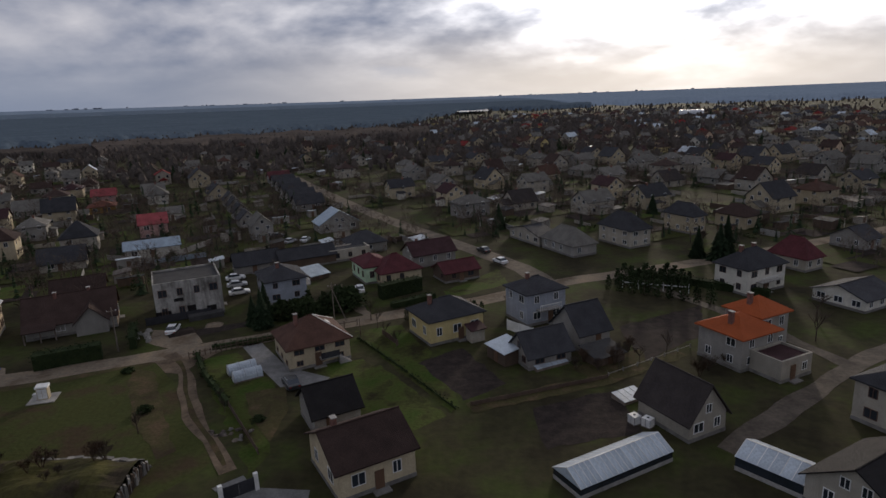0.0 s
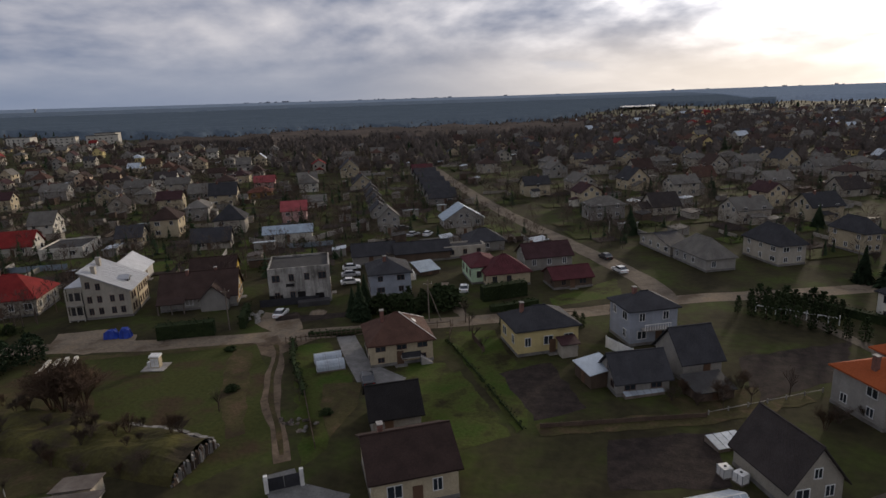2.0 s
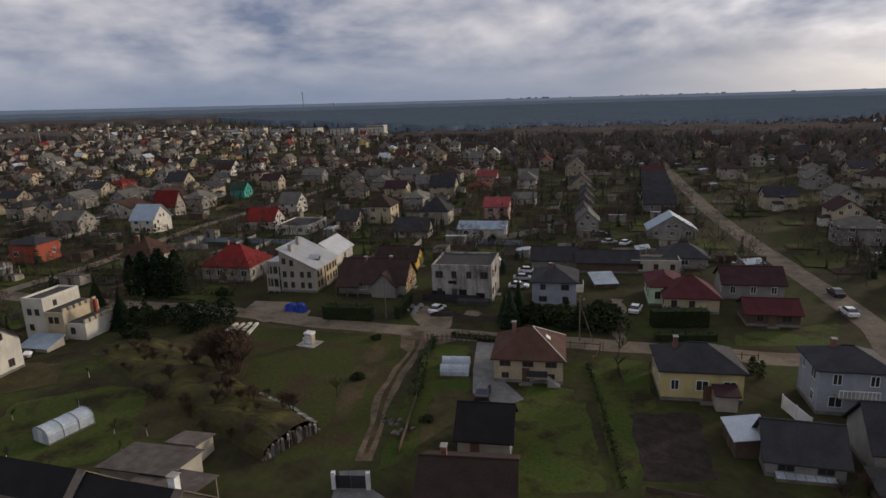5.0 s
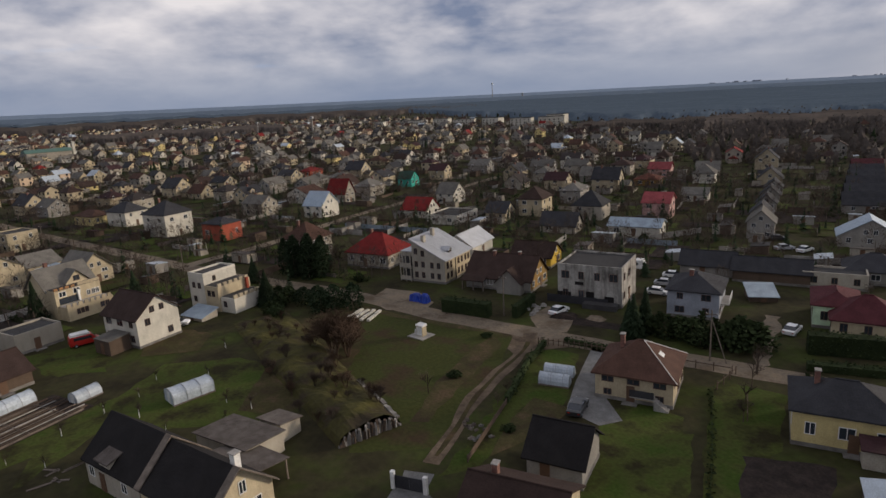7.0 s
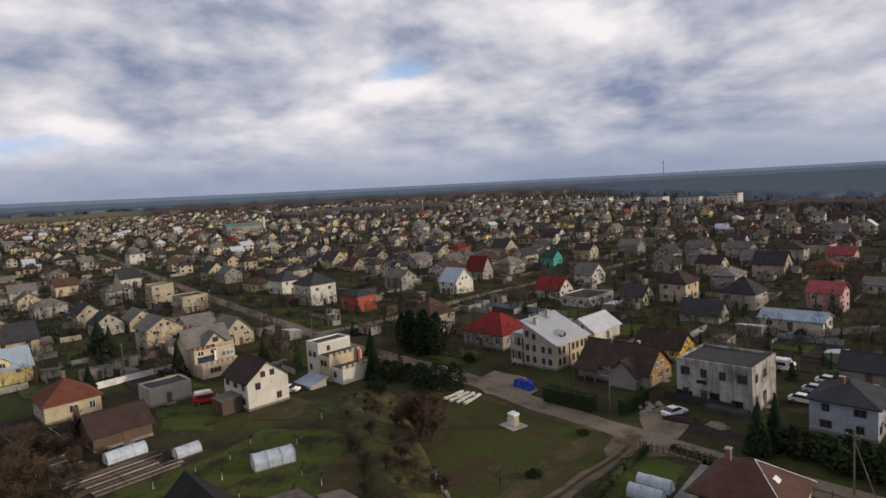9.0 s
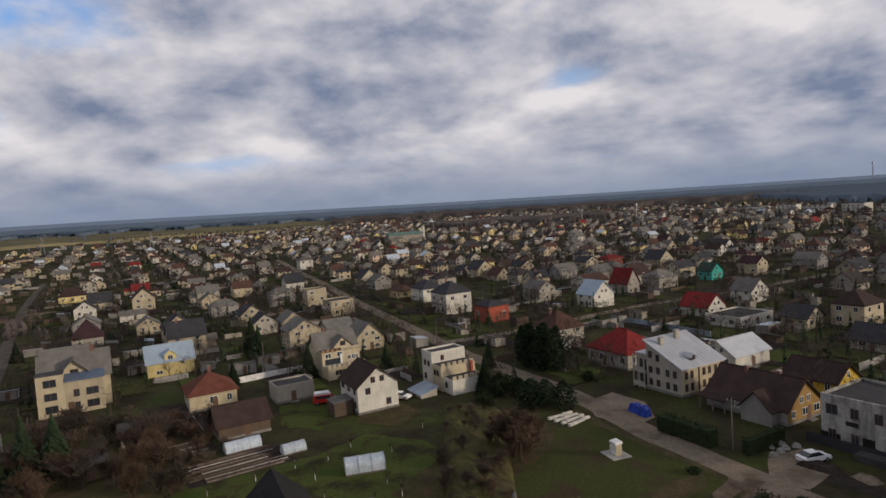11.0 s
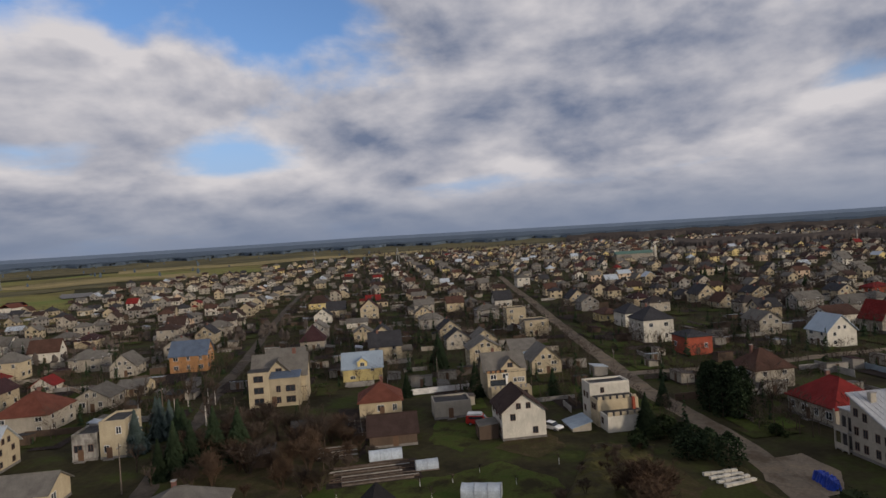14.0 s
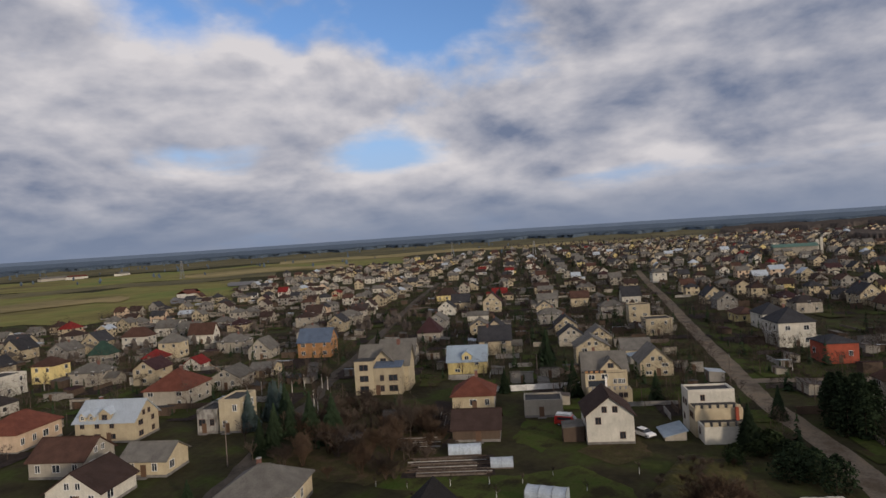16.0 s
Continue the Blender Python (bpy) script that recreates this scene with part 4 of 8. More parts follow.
house("m_g2", -109.8, -72.6, 9.0, 7.2, 25, 2.2, 3.9, roof="gable",ridge="d",wall="cream",rm="slate",rows=1,lab="low house with a grey gable roof")
house("m_g3", -132.4, -98.5, 9.0, 8.0, 25, 3.6, 7.3, roof="gable",ridge="w",wall="greyw",rm="slate",rows=2,lab="grey house with a steep grey roof")
house("m_cpx", -134.5, -39.5, 9.0, 11.0, 25, 4.2, 7.8, roof="gable",ridge="d",wall="greyw",rm="slate",rows=1,lab="large grey house with several grey gables")
house("m_mar", -176.7, -55.3, 9.0, 8.7, 25, 3.6, 9.3, roof="hip",wall="greyw",rm="maroonk",rows=1,lab="grey house with a dark maroon roof")
house("m_wd", -248.9, -91.9, 9.0, 8.5, 25, 4.0, 7.3, roof="gable",ridge="w",wall="white",rm="charcoal",rows=1,lab="white house with a dark gable roof")
house("m_yel", -305.5, -126.1, 9.0, 12.8, 25, 3.5, 8.1, roof="hip",wall="paleyel",rm="darkbrown",rows=1,lab="yellow house with a dark hipped roof")
house("m_bg", -262.8, -72.6, 9.0, 9.3, 25, 5.5, 9.8, roof="gable",ridge="w",wall="beige",rm="maroonk",rows=2,lab="beige house with a maroon gable roof")
house("m_gb2", -251.7, -39.1, 8.0, 8.0, 25, 4.0, 6.9, roof="gable",ridge="w",wall="cream",rm="slate",rows=1,lab="cream house with a grey gable roof")
house("m_low", -232.3, -64.7, 6.0, 9.6, 25, 2.6, 4.2, roof="gable",ridge="d",wall="white",rm="slate",rows=0,lab="low white outbuilding with a grey roof")
house("m_gb3", -196.3, -44.1, 9.0, 7.5, 25, 3.4, 5.9, roof="gable",ridge="w",wall="cream",rm="slate",rows=1,lab="cream house with a grey gable roof")
house("m_b3", -145.8, 18.6, 9.0, 9.0, 25, 6.0, 8.7, roof="gable",ridge="w",wall="beige",rm="slate",rows=3,lab="beige three-storey house with a grey gable roof")
house("m_gb4", -180.7, 9.3, 9.0, 8.0, 25, 3.0, 6.1, roof="gable",ridge="w",wall="cream",rm="slate",rows=1,lab="cream house with a grey gable roof")
house("m_shed", -77.2, 1.0, 4.0, 3.8, 25, 2.2, 3.8, roof="gable",ridge="d",wall="greyw",rm="felt",rows=0,lab="small rendered garden shed with a felt roof")
house("m_teal", -219.1, 177.0, 7.1, 7.0, 25, 3.9, 6.9, roof="gable",ridge="w",wall="teal",rm="green",rows=1,lab="turquoise house with a dark roof")
house("m_red7", -302.7, 163.8, 7.9, 10.6, 25, 3.2, 5.1, roof="hip",wall="redbrick",rm="red",rows=1,lab="brick house with a red roof")
house("n1", -159.2, 26.9, 9.0, 8.0, 25, 3.2, 5.7, roof="gable",ridge="d",wall="beige",rm="slate",rows=1,lab="beige house with a grey gable roof")
house("n2", -204.1, 23.2, 9.0, 9.0, 25, 5.5, 7.1, roof="flat",wall="beige",rm="felt",rows=2,balc=1,lab="beige flat-roofed house with terraces")
house("n3", -225.6, 11.4, 7.0, 8.0, 25, 7.9, 8.2, roof="flat",wall="beige",rm="felt",rows=3,lab="tall beige flat-roofed house")
house("n4", -177.9, 0.7, 8.0, 8.0, 25, 3.6, 6.6, roof="gable",ridge="w",wall="greyw",rm="charcoal",rows=1,lab="grey house with a steep dark gable roof")
house("n6", -284.6, -33.4, 9.0, 9.0, 25, 4.5, 7.6, roof="gable",ridge="d",wall="cream",rm="brown",rows=1,lab="cream house with a brown gable roof")
house("n7", -288.0, -8.3, 9.0, 9.0, 25, 5.0, 9.4, roof="gable",ridge="d",wall="white",rm="charcoal",rows=1,lab="white house with a dark gable roof")
house("n8", -401.7, -19.4, 9.0, 9.0, 25, 6.4, 9.3, roof="hip",wall="white",rm="slate",rows=2,lab="white two-storey house with a grey roof")

for k in range(6):
    house("row_a%d" % k, -47.0 - 6.2 * k, 222 + 16.5 * k, 10.0, 9.0, 25, 2.7, 5.6, roof="gable", ridge="w", wall="grey", rm="maroon" if k == 5 else "charcoal", rows=1, lab="grey terraced house with a dark gable roof in a stepped row", group="stepped terraced row")
for k in range(4):
    house("row_b%d" % k, -61.5 - 6.6 * k, 195 + 15.0 * k, 5.4, 7.0, 25, 2.6, 5.2, roof="gable", ridge="d", wall="grey", rm="charcoal", rows=1, lab="narrow grey house with a steep gable in a row", group="row of narrow houses")

for xx in (-4.8, -2.8):
    dm = part("dormer", gable_body(2.6, 1.5, 4.6, 5.6, 6.3), WALL["cream"], lb_house, at=pose(xx, -2.9, 0, 0, 0, 90))
    part("dormer_roof", roof_geo(2.8, 1.5, 5.6, 6.3, "gable", 0.22), ROOF["palesheet"], dm)
    add_window(dm, pose(-1.3, 0, 4.75, 0, 0, -90), 0.8, 0.9)

# ---- plants ----
def leaf(g, p, size, rng, droop=0.0):
    """One small leaf clump: a bent four-cornered blade."""
    a = rng.uniform(0, math.tau)
    d = Vector((math.cos(a), math.sin(a), rng.uniform(-0.5, 0.6) - droop)).normalized()
    s = d.orthogonal().normalized()
    s.rotate(Matrix.Rotation(rng.uniform(0, math.tau), 3, d))
    p = Vector(p)
    g.face([p, p + d * size * 0.5 + s * size * 0.35, p + d * size, p + d * size * 0.5 - s * size * 0.35])


def spruce_parts(h, seed, mat, fat=0.24):
    rng = random.Random(seed)
    tr = Geo().rod((0, 0, -0.2), (0, 0, h), 0.018 * h + 0.05, 0.02, 6)
    cr = Geo()
    z = 0.06 * h
    while z < h * 0.985:
        r = (h - z) * fat * rng.uniform(0.8, 1.15) + 0.12
        n = max(6, int(5 + r * 6))
        for i in range(n):
            a = (i + rng.random()) * math.tau / n
            rr = r * rng.uniform(0.72, 1.12)
            c, s = math.cos(a), math.sin(a)
            w = 0.26 + rr * 0.16
            zz = z + rng.uniform(-0.15, 0.15)
            tip = (c * rr, s * rr, zz - rr * rng.uniform(0.15, 0.42))
            m = (c * rr * 0.55, s * rr * 0.55, zz + 0.02)
            cr.face([(0, 0, zz + 0.12), (m[0] - s * w, m[1] + c * w, m[2] - 0.10), tip, (m[0] + s * w, m[1] - c * w, m[2] - 0.10)])
            cr.face([(c * rr * 0.2, s * rr * 0.2, zz), (m[0] - s * w * 0.6, m[1] + c * w * 0.6, m[2] - 0.35), (tip[0] * 0.9, tip[1] * 0.9, tip[2] - 0.35), (m[0] + s * w * 0.6, m[1] - c * w * 0.6, m[2] - 0.35)])
        z += 0.16 + 0.035 * (h - z) * 0.6
    return tr.mesh("trunk", BARK), cr.mesh("crown", mat)


def bare_parts(h, seed, mat=None, stems=1, spread=0.55, bark=None, twigs=3):
    """A leafless tree: trunk or several stems as one part, limbs and twigs as the crown."""
    rng = random.Random(seed)
    tr, cr = Geo(), Geo()

    def grow(p, d, ln, r, lev):
        q = p + d * ln
        if lev == 0:
            (tr if not tr.v else cr).rod(p, q, r, r * 0.62, 5)
        else:
            # slender limbs as two crossed tapering blades, twigs as one
            s = d.orthogonal().normalized()
            for w in ((s, d.cross(s)) if lev < 3 else (s,)):
                k = max(0.014, r) * 1.25
                cr.face([p - w * k, p + w * k, q + w * k * 0.5, q - w * k * 0.5])
        if lev >= 4:
            return
        n = (5, 4, 4, twigs)[lev]
        for i in range(n):
            t = rng.uniform(0.4, 1.0) if lev else rng.uniform(0.5, 1.0)
            side = Vector((rng.uniform(-1, 1), rng.uniform(-1, 1), rng.uniform(-0.25, 0.55)))
            nd = (d * (0.75 if lev < 2 else 0.5) + side * spread).normalized()
            grow(p + d * ln * t, nd, ln * rng.uniform(0.5, 0.75), max(0.012, r * (0.5 if lev < 2 else 0.42)), lev + 1)

    for s in range(stems):
        a = rng.uniform(0, math.tau)
        lean = 0.0 if stems == 1 else rng.uniform(0.1, 0.5)
        d = Vector((math.cos(a) * lean, math.sin(a) * lean, 1)).normalized()
        grow(Vector((math.cos(a) * 0.15 * (stems > 1), math.sin(a) * 0.15 * (stems > 1), -0.15)), d, h * 0.42, 0.016 * h / (1 if stems == 1 else 1.6) + 0.02, 0)
    return tr.mesh("trunk", bark or BARK), cr.mesh("crown", mat or TWIG)


def shrub_parts(h, r, seed, mat, n=420):
    """An evergreen shrub or a clipped column: leaf clumps over an uneven body."""
    rng = random.Random(seed)
    tr = Geo().rod((0, 0, -0.2), (0, 0, h * 0.6), 0.09, 0.04, 5)
    cr = Geo()
    for i in range(n):
        t = rng.random() ** 0.8
        prof = (0.55 + 0.45 * math.sin(min(1.0, t * 1.9 + 0.35) * math.pi * 0.5)) * (1.0 if t < 0.55 else max(0.06, 1 - ((t - 0.55) / 0.45) ** 1.6))
        a = rng.uniform(0, math.tau)
        rr = r * prof * rng.uniform(0.55, 1.1) * (1 + 0.15 * math.sin(a * 3 + seed))
        leaf(cr, (rr * math.cos(a), rr * math.sin(a), t * h), rng.uniform(0.28, 0.6) * min(1.2, 0.5 + r * 0.5), rng)
    return tr.mesh("trunk", BARK), cr.mesh("crown", mat)


PLANTS = {
    "spruce": [spruce_parts(10, i, NEEDLE, 0.33) for i in (1, 2, 3)],
    "blue_spruce": [spruce_parts(8, i, NEEDLE_BLUE, 0.36) for i in (4, 5)],
    "bare_tree": [bare_parts(7, i) for i in (11, 12, 13, 14)],
    "young_tree": [bare_parts(7, i, TWIG, 1, 0.55, WHITE) for i in (15, 16, 17)],
    "birch": [bare_parts(9, i, TWIG, 1, 0.45, BIRCH) for i in (21, 22)],
    "thicket": [bare_parts(5, i, TWIG, 6, 0.6) for i in (31, 32, 33)],
    "russet_thicket": [bare_parts(5, i, RUSSET, 6, 0.6) for i in (41, 42)],
    "fan_bush": [bare_parts(6, i, RUSSET, 9, 0.78, None, 4) for i in (45, 46)],
    "thuja": [shrub_parts(4, 0.75, i, HEDGE, 360) for i in (51, 52)],
    "shrub": [shrub_parts(3, 1.7, i, HEDGE, 420) for i in (61, 62, 63)],
    "low_shrub": [shrub_parts(1.2, 1.5, i, HEDGE, 420) for i in (91, 92)],
    "pine": [shrub_parts(5, 2.6, i, NEEDLE, 900) for i in (71, 72)],
    "cypress": [shrub_parts(10, 1.9, i, NEEDLE, 1500) for i in (81, 82)],
}
PLANT_H = dict(spruce=10, blue_spruce=8, bare_tree=7, young_tree=7, birch=9, thicket=5, russet_thicket=5, thuja=4, shrub=3, pine=5, cypress=10, low_shrub=1.2, fan_bush=6)
PLANT_TAG = dict(
    spruce=("dark green spruce with drooping branches", "tree"), blue_spruce=("blue-green spruce in a front garden", "tree"), bare_tree=("leafless fruit tree with grey-brown twigs", "tree"),
    young_tree=("young bare fruit tree with whitewashed trunk", "tree"), birch=("bare birch with a pale trunk", "tree"), thicket=("leafless brown thicket with many stems", "bush"), russet_thicket=("russet leafless bush with dense twigs", "bush"),
    thuja=("dark green slender columnar thuja", "tree"), shrub=("dark green evergreen garden shrub", "bush"), pine=("rounded dark pine beside the street", "tree"), fan_bush=("wide russet leafless bush fanning out from its base", "bush"), low_shrub=("low spreading dark green shrub in the grass", "bush"), cypress=("tall dense dark evergreen in a close clump", "tree"))


def plant(kind, x, y, h, seed=0, group="", z=0.0):
    trunk, crown = PLANTS[kind][seed % len(PLANTS[kind])]
    lab, cat = PLANT_TAG[kind]
    ob = tagged(new(kind), lab, cat, group)
    k = h / PLANT_H[kind]
    wide = k * (0.9 + 0.05 * (seed % 5))
    ob.matrix_basis = pose(0, 0, z) @ on_ground(x, y, (seed * 67) % 360) @ Matrix.Diagonal((wide, wide, k, 1))
    part("trunk", trunk, None, ob)
    part("crown", crown, None, ob)
    return ob


def hedge(x0, y0, x1, y1, h, w=1.1, mat=None, lab="clipped dark green hedge"):
    """A hedge between two points: leaf clumps over a solid core."""
    rng = random.Random(int(x0 * 13 + y0 * 7))
    ln = math.hypot(x1 - x0, y1 - y0)
    base = tagged(new("hedge"), lab, "hedge")
    base.matrix_basis = on_ground((x0 + x1) / 2, (y0 + y1) / 2, math.degrees(math.atan2(y1 - y0, x1 - x0)))
    part("core", Geo().box(-ln / 2 + 0.1, -w / 2 + 0.15, -0.1, ln / 2 - 0.1, w / 2 - 0.15, h - 0.2), mat or HEDGE, base)
    g = Geo()
    for i in range(int(ln * (w + 2 * h) * 6)):
        u = rng.uniform(-1, 1) * (w / 2 + h)
        p = (-w / 2, u + w / 2 + h) if u < -w / 2 else (w / 2, h - (u - w / 2)) if u > w / 2 else (u, h)
        leaf(g, (rng.uniform(-ln / 2, ln / 2), p[0] + rng.uniform(-0.15, 0.15), max(0.05, p[1] + rng.uniform(-0.2, 0.08))), rng.uniform(0.22, 0.45), rng)
    part("leaves", g, mat or HEDGE, base)
    return base


def fence(x0, y0, x1, y1, h=1.3, mat=None, lab="weathered grey board fence", step=2.4, solid=True):
    ln = math.hypot(x1 - x0, y1 - y0)
    mat = mat or WOOD
    base = tagged(new("fence"), lab, "fence")
    base.matrix_basis = on_ground((x0 + x1) / 2, (y0 + y1) / 2, math.degrees(math.atan2(y1 - y0, x1 - x0)))
    n = max(1, round(ln / step))
    s = ln / n
    post = Geo().box(-0.06, -0.06, -0.3, 0.06, 0.06, h + 0.1).mesh("post", mat)
    panel = Geo().box(0.06, -0.025, 0.08 if solid else h * 0.7, s - 0.06, 0.025, h if solid else h * 0.8).mesh("panel" if solid else "rail", mat)
    for i in range(n + 1):
        part("post", post, None, base, at=pose(-ln / 2 + i * s, 0, 0))
        if i < n:
            part("panel" if solid else "rail", panel, None, base, at=pose(-ln / 2 + i * s, 0, 0))
    return base


# ---- sheds, greenhouses and yard things ----
def arch_ring(w, h, n=9):
    return [(-w / 2 * math.cos(math.pi * i / (n - 1)), h * math.sin(math.pi * i / (n - 1)) ** 0.8) for i in range(n)]


def polytunnel(x, y, yaw, ln, w, h, lab="arched garden tunnel of pale polythene film", side=0.0):
    base = tagged(new("polytunnel"), lab, "greenhouse")
    base.matrix_basis = on_ground(x, y, yaw)
    a = arch_ring(w, h)
    if side:
        a = [(-w / 2, 0.0)] + [(p[0], side + p[1] * (h - side) / h) for p in a] + [(w / 2, 0.0)]
    g = Geo()
    n = len(a)
    steps = max(3, int(ln / 0.8))
    for i in range(steps + 1):
        k = 1.0 if i % 2 == 0 else 0.975
        g.v += [(-ln / 2 + ln * i / steps, p[0] * k, p[1] * k) for p in a]
    for i in range(steps):
        g.f += [(i * n + j, i * n + j + 1, (i + 1) * n + j + 1, (i + 1) * n + j)[::-1] for j in range(n - 1)]
    g.f += [tuple(range(n)), tuple(range(steps * n + n - 1, steps * n - 1, -1))]
    part("film", g, PLASTIC, base)
    for i in range(0, steps + 1, 2):
        r = Geo()
        xx = -ln / 2 + ln * i / steps
        for p in a:
            r.v += [(xx + dx, p[0] * k, p[1] * k + 0.01) for dx, k in ((-0.03, 1.0), (0.03, 1.0), (0.03, 1.03), (-0.03, 1.03))]
        for j in range(n - 1):
            r.f += [(4 * j + c, 4 * j + (c + 1) % 4, 4 * j + 4 + (c + 1) % 4, 4 * j + 4 + c) for c in range(4)]
        r.m = [0] * len(r.f)
        part("hoop", r.mesh("hoop", STEEL), None, base)
    part("ground_beam", Geo().box(-ln / 2 - 0.05, -w / 2 - 0.08, -0.1, ln / 2 + 0.05, -w / 2, 0.2), WOOD, base)
    part("ground_beam", Geo().box(-ln / 2 - 0.05, w / 2, -0.1, ln / 2 + 0.05, w / 2 + 0.08, 0.2), WOOD, base)
    part("door", Geo().box(-ln / 2 - 0.04, -0.4, 0.05, -ln / 2 + 0.01, 0.4, h * 0.85), FRAME, base)
    return base


def glasshouse(x, y, yaw, ln, w, wall, ridge, roofmat, lab, bars=14):
    base = tagged(new("greenhouse"), lab, "greenhouse")
    base.matrix_basis = on_ground(x, y, yaw)
    part("base_wall", Geo().box(-ln / 2, -w / 2, -0.2, ln / 2, w / 2, 0.45), CONCRETE, base)
    g = Geo().box(-ln / 2 + 0.03, -w / 2 + 0.03, 0.45, ln / 2 - 0.03, w / 2 - 0.03, wall)
    part("side_glazing", g, GLASS if roofmat is PLASTIC else TIN, base)
    slope = math.hypot(w / 2, ridge - wall)
    ang = math.degrees(math.atan2(ridge - wall, w / 2))
    pw = ln / bars
    pane = Geo().box(0.03, 0, -0.02, pw - 0.03, slope + 0.08, 0.02).mesh("roof_pane", roofmat)
    bar = Geo().box(-0.03, 0, -0.03, 0.03, slope + 0.06, 0.05).mesh("glazing_bar", WHITE)
    for s in (0, 1):
        for i in range(bars + 1):
            m = pose(0, 0, 0, 0, 0, 180 * s) @ pose(-ln / 2 + i * pw, -w / 2 - 0.06, wall, ang, 0, 0)
            part("glazing_bar", bar, None, base, at=m)
            if i < bars:
                part("roof_pane", pane, None, base, at=m)
    part("ridge_beam", Geo().box(-ln / 2, -0.06, ridge - 0.03, ln / 2, 0.06, ridge + 0.08), WHITE, base)
    for sx in (-ln / 2, ln / 2):
        part("gable_end", Geo().solid([(sx - 0.02, -w / 2, wall), (sx + 0.02, -w / 2, wall), (sx + 0.02, w / 2, wall), (sx - 0.02, w / 2, wall)],
                                      [(sx - 0.02, -0.03, ridge), (sx + 0.02, -0.03, ridge), (sx + 0.02, 0.03, ridge), (sx - 0.02, 0.03, ridge)]), roofmat, base)
    return base


def shed(x, y, W, D, yaw, h0, h1, wallm, roofm, lab, over=0.3, posts=False):
    """A lean-to or flat shed: the roof falls from h1 at +y to h0 at -y."""
    base = tagged(new("shed"), lab, "shed")
    base.matrix_basis = on_ground(x, y, yaw)
    HOUSES.append((x, y, max(W, D) * 0.6))
    lo = [(-W / 2, -D / 2), (W / 2, -D / 2), (W / 2, D / 2), (-W / 2, D / 2)]
    z = (h0, h0, h1, h1)
    if posts:
        for p, zz in zip(lo, z):
            part("post", Geo().box(p[0] - 0.08, p[1] - 0.08, -0.2, p[0] + 0.08, p[1] + 0.08, zz - 0.02), WOOD, base)
    else:
        part("wall", Geo().solid([(*p, -0.2) for p in lo], [(*p, zz - 0.02) for p, zz in zip(lo, z)]), wallm, base)
        part("door", Geo().box(-0.45, -D / 2 - 0.05, 0.0, 0.45, -D / 2 + 0.02, min(1.95, h0 - 0.2)), DOORWOOD, base)
    s = (h1 - h0) / D * over
    ro = [(-W / 2 - over, -D / 2 - over, h0 - s), (W / 2 + over, -D / 2 - over, h0 - s), (W / 2 + over, D / 2 + over, h1 + s), (-W / 2 - over, D / 2 + over, h1 + s)]
    part("roof", Geo().solid(ro, [(p[0], p[1], p[2] + 0.1) for p in ro]), roofm, base)
    return base


# ---- vehicles ----
def loft(profile, width, tuck=0.9):
    """A side profile given as x, z, drawn out across the width with rounded shoulders."""
    g = Geo()
    n = len(profile)
    for f, yy in ((tuck, -width / 2), (1.0, -width / 2 * 0.88), (1.0, width / 2 * 0.88), (tuck, width / 2)):
        cz = sum(p[1] for p in profile) / n
        g.v += [(p[0] * (0.985 if f < 1 else 1), yy, cz + (p[1] - cz) * f) for p in profile]
    for k in range(3):
        g.f += [(k * n + i, k * n + (i + 1) % n, (k + 1) * n + (i + 1) % n, (k + 1) * n + i)[::-1] for i in range(n)]
    g.f += [tuple(range(n)), tuple(range(4 * n - 1, 3 * n - 1, -1))]
    return g


_wheel = Geo().rod((0, -0.1, 0), (0, 0.1, 0), 0.31, 0.31, 12).mesh("wheel", TYRE)
_rim = Geo().rod((0, -0.115, 0), (0, 0.115, 0), 0.18, 0.18, 8).mesh("rim", STEEL)


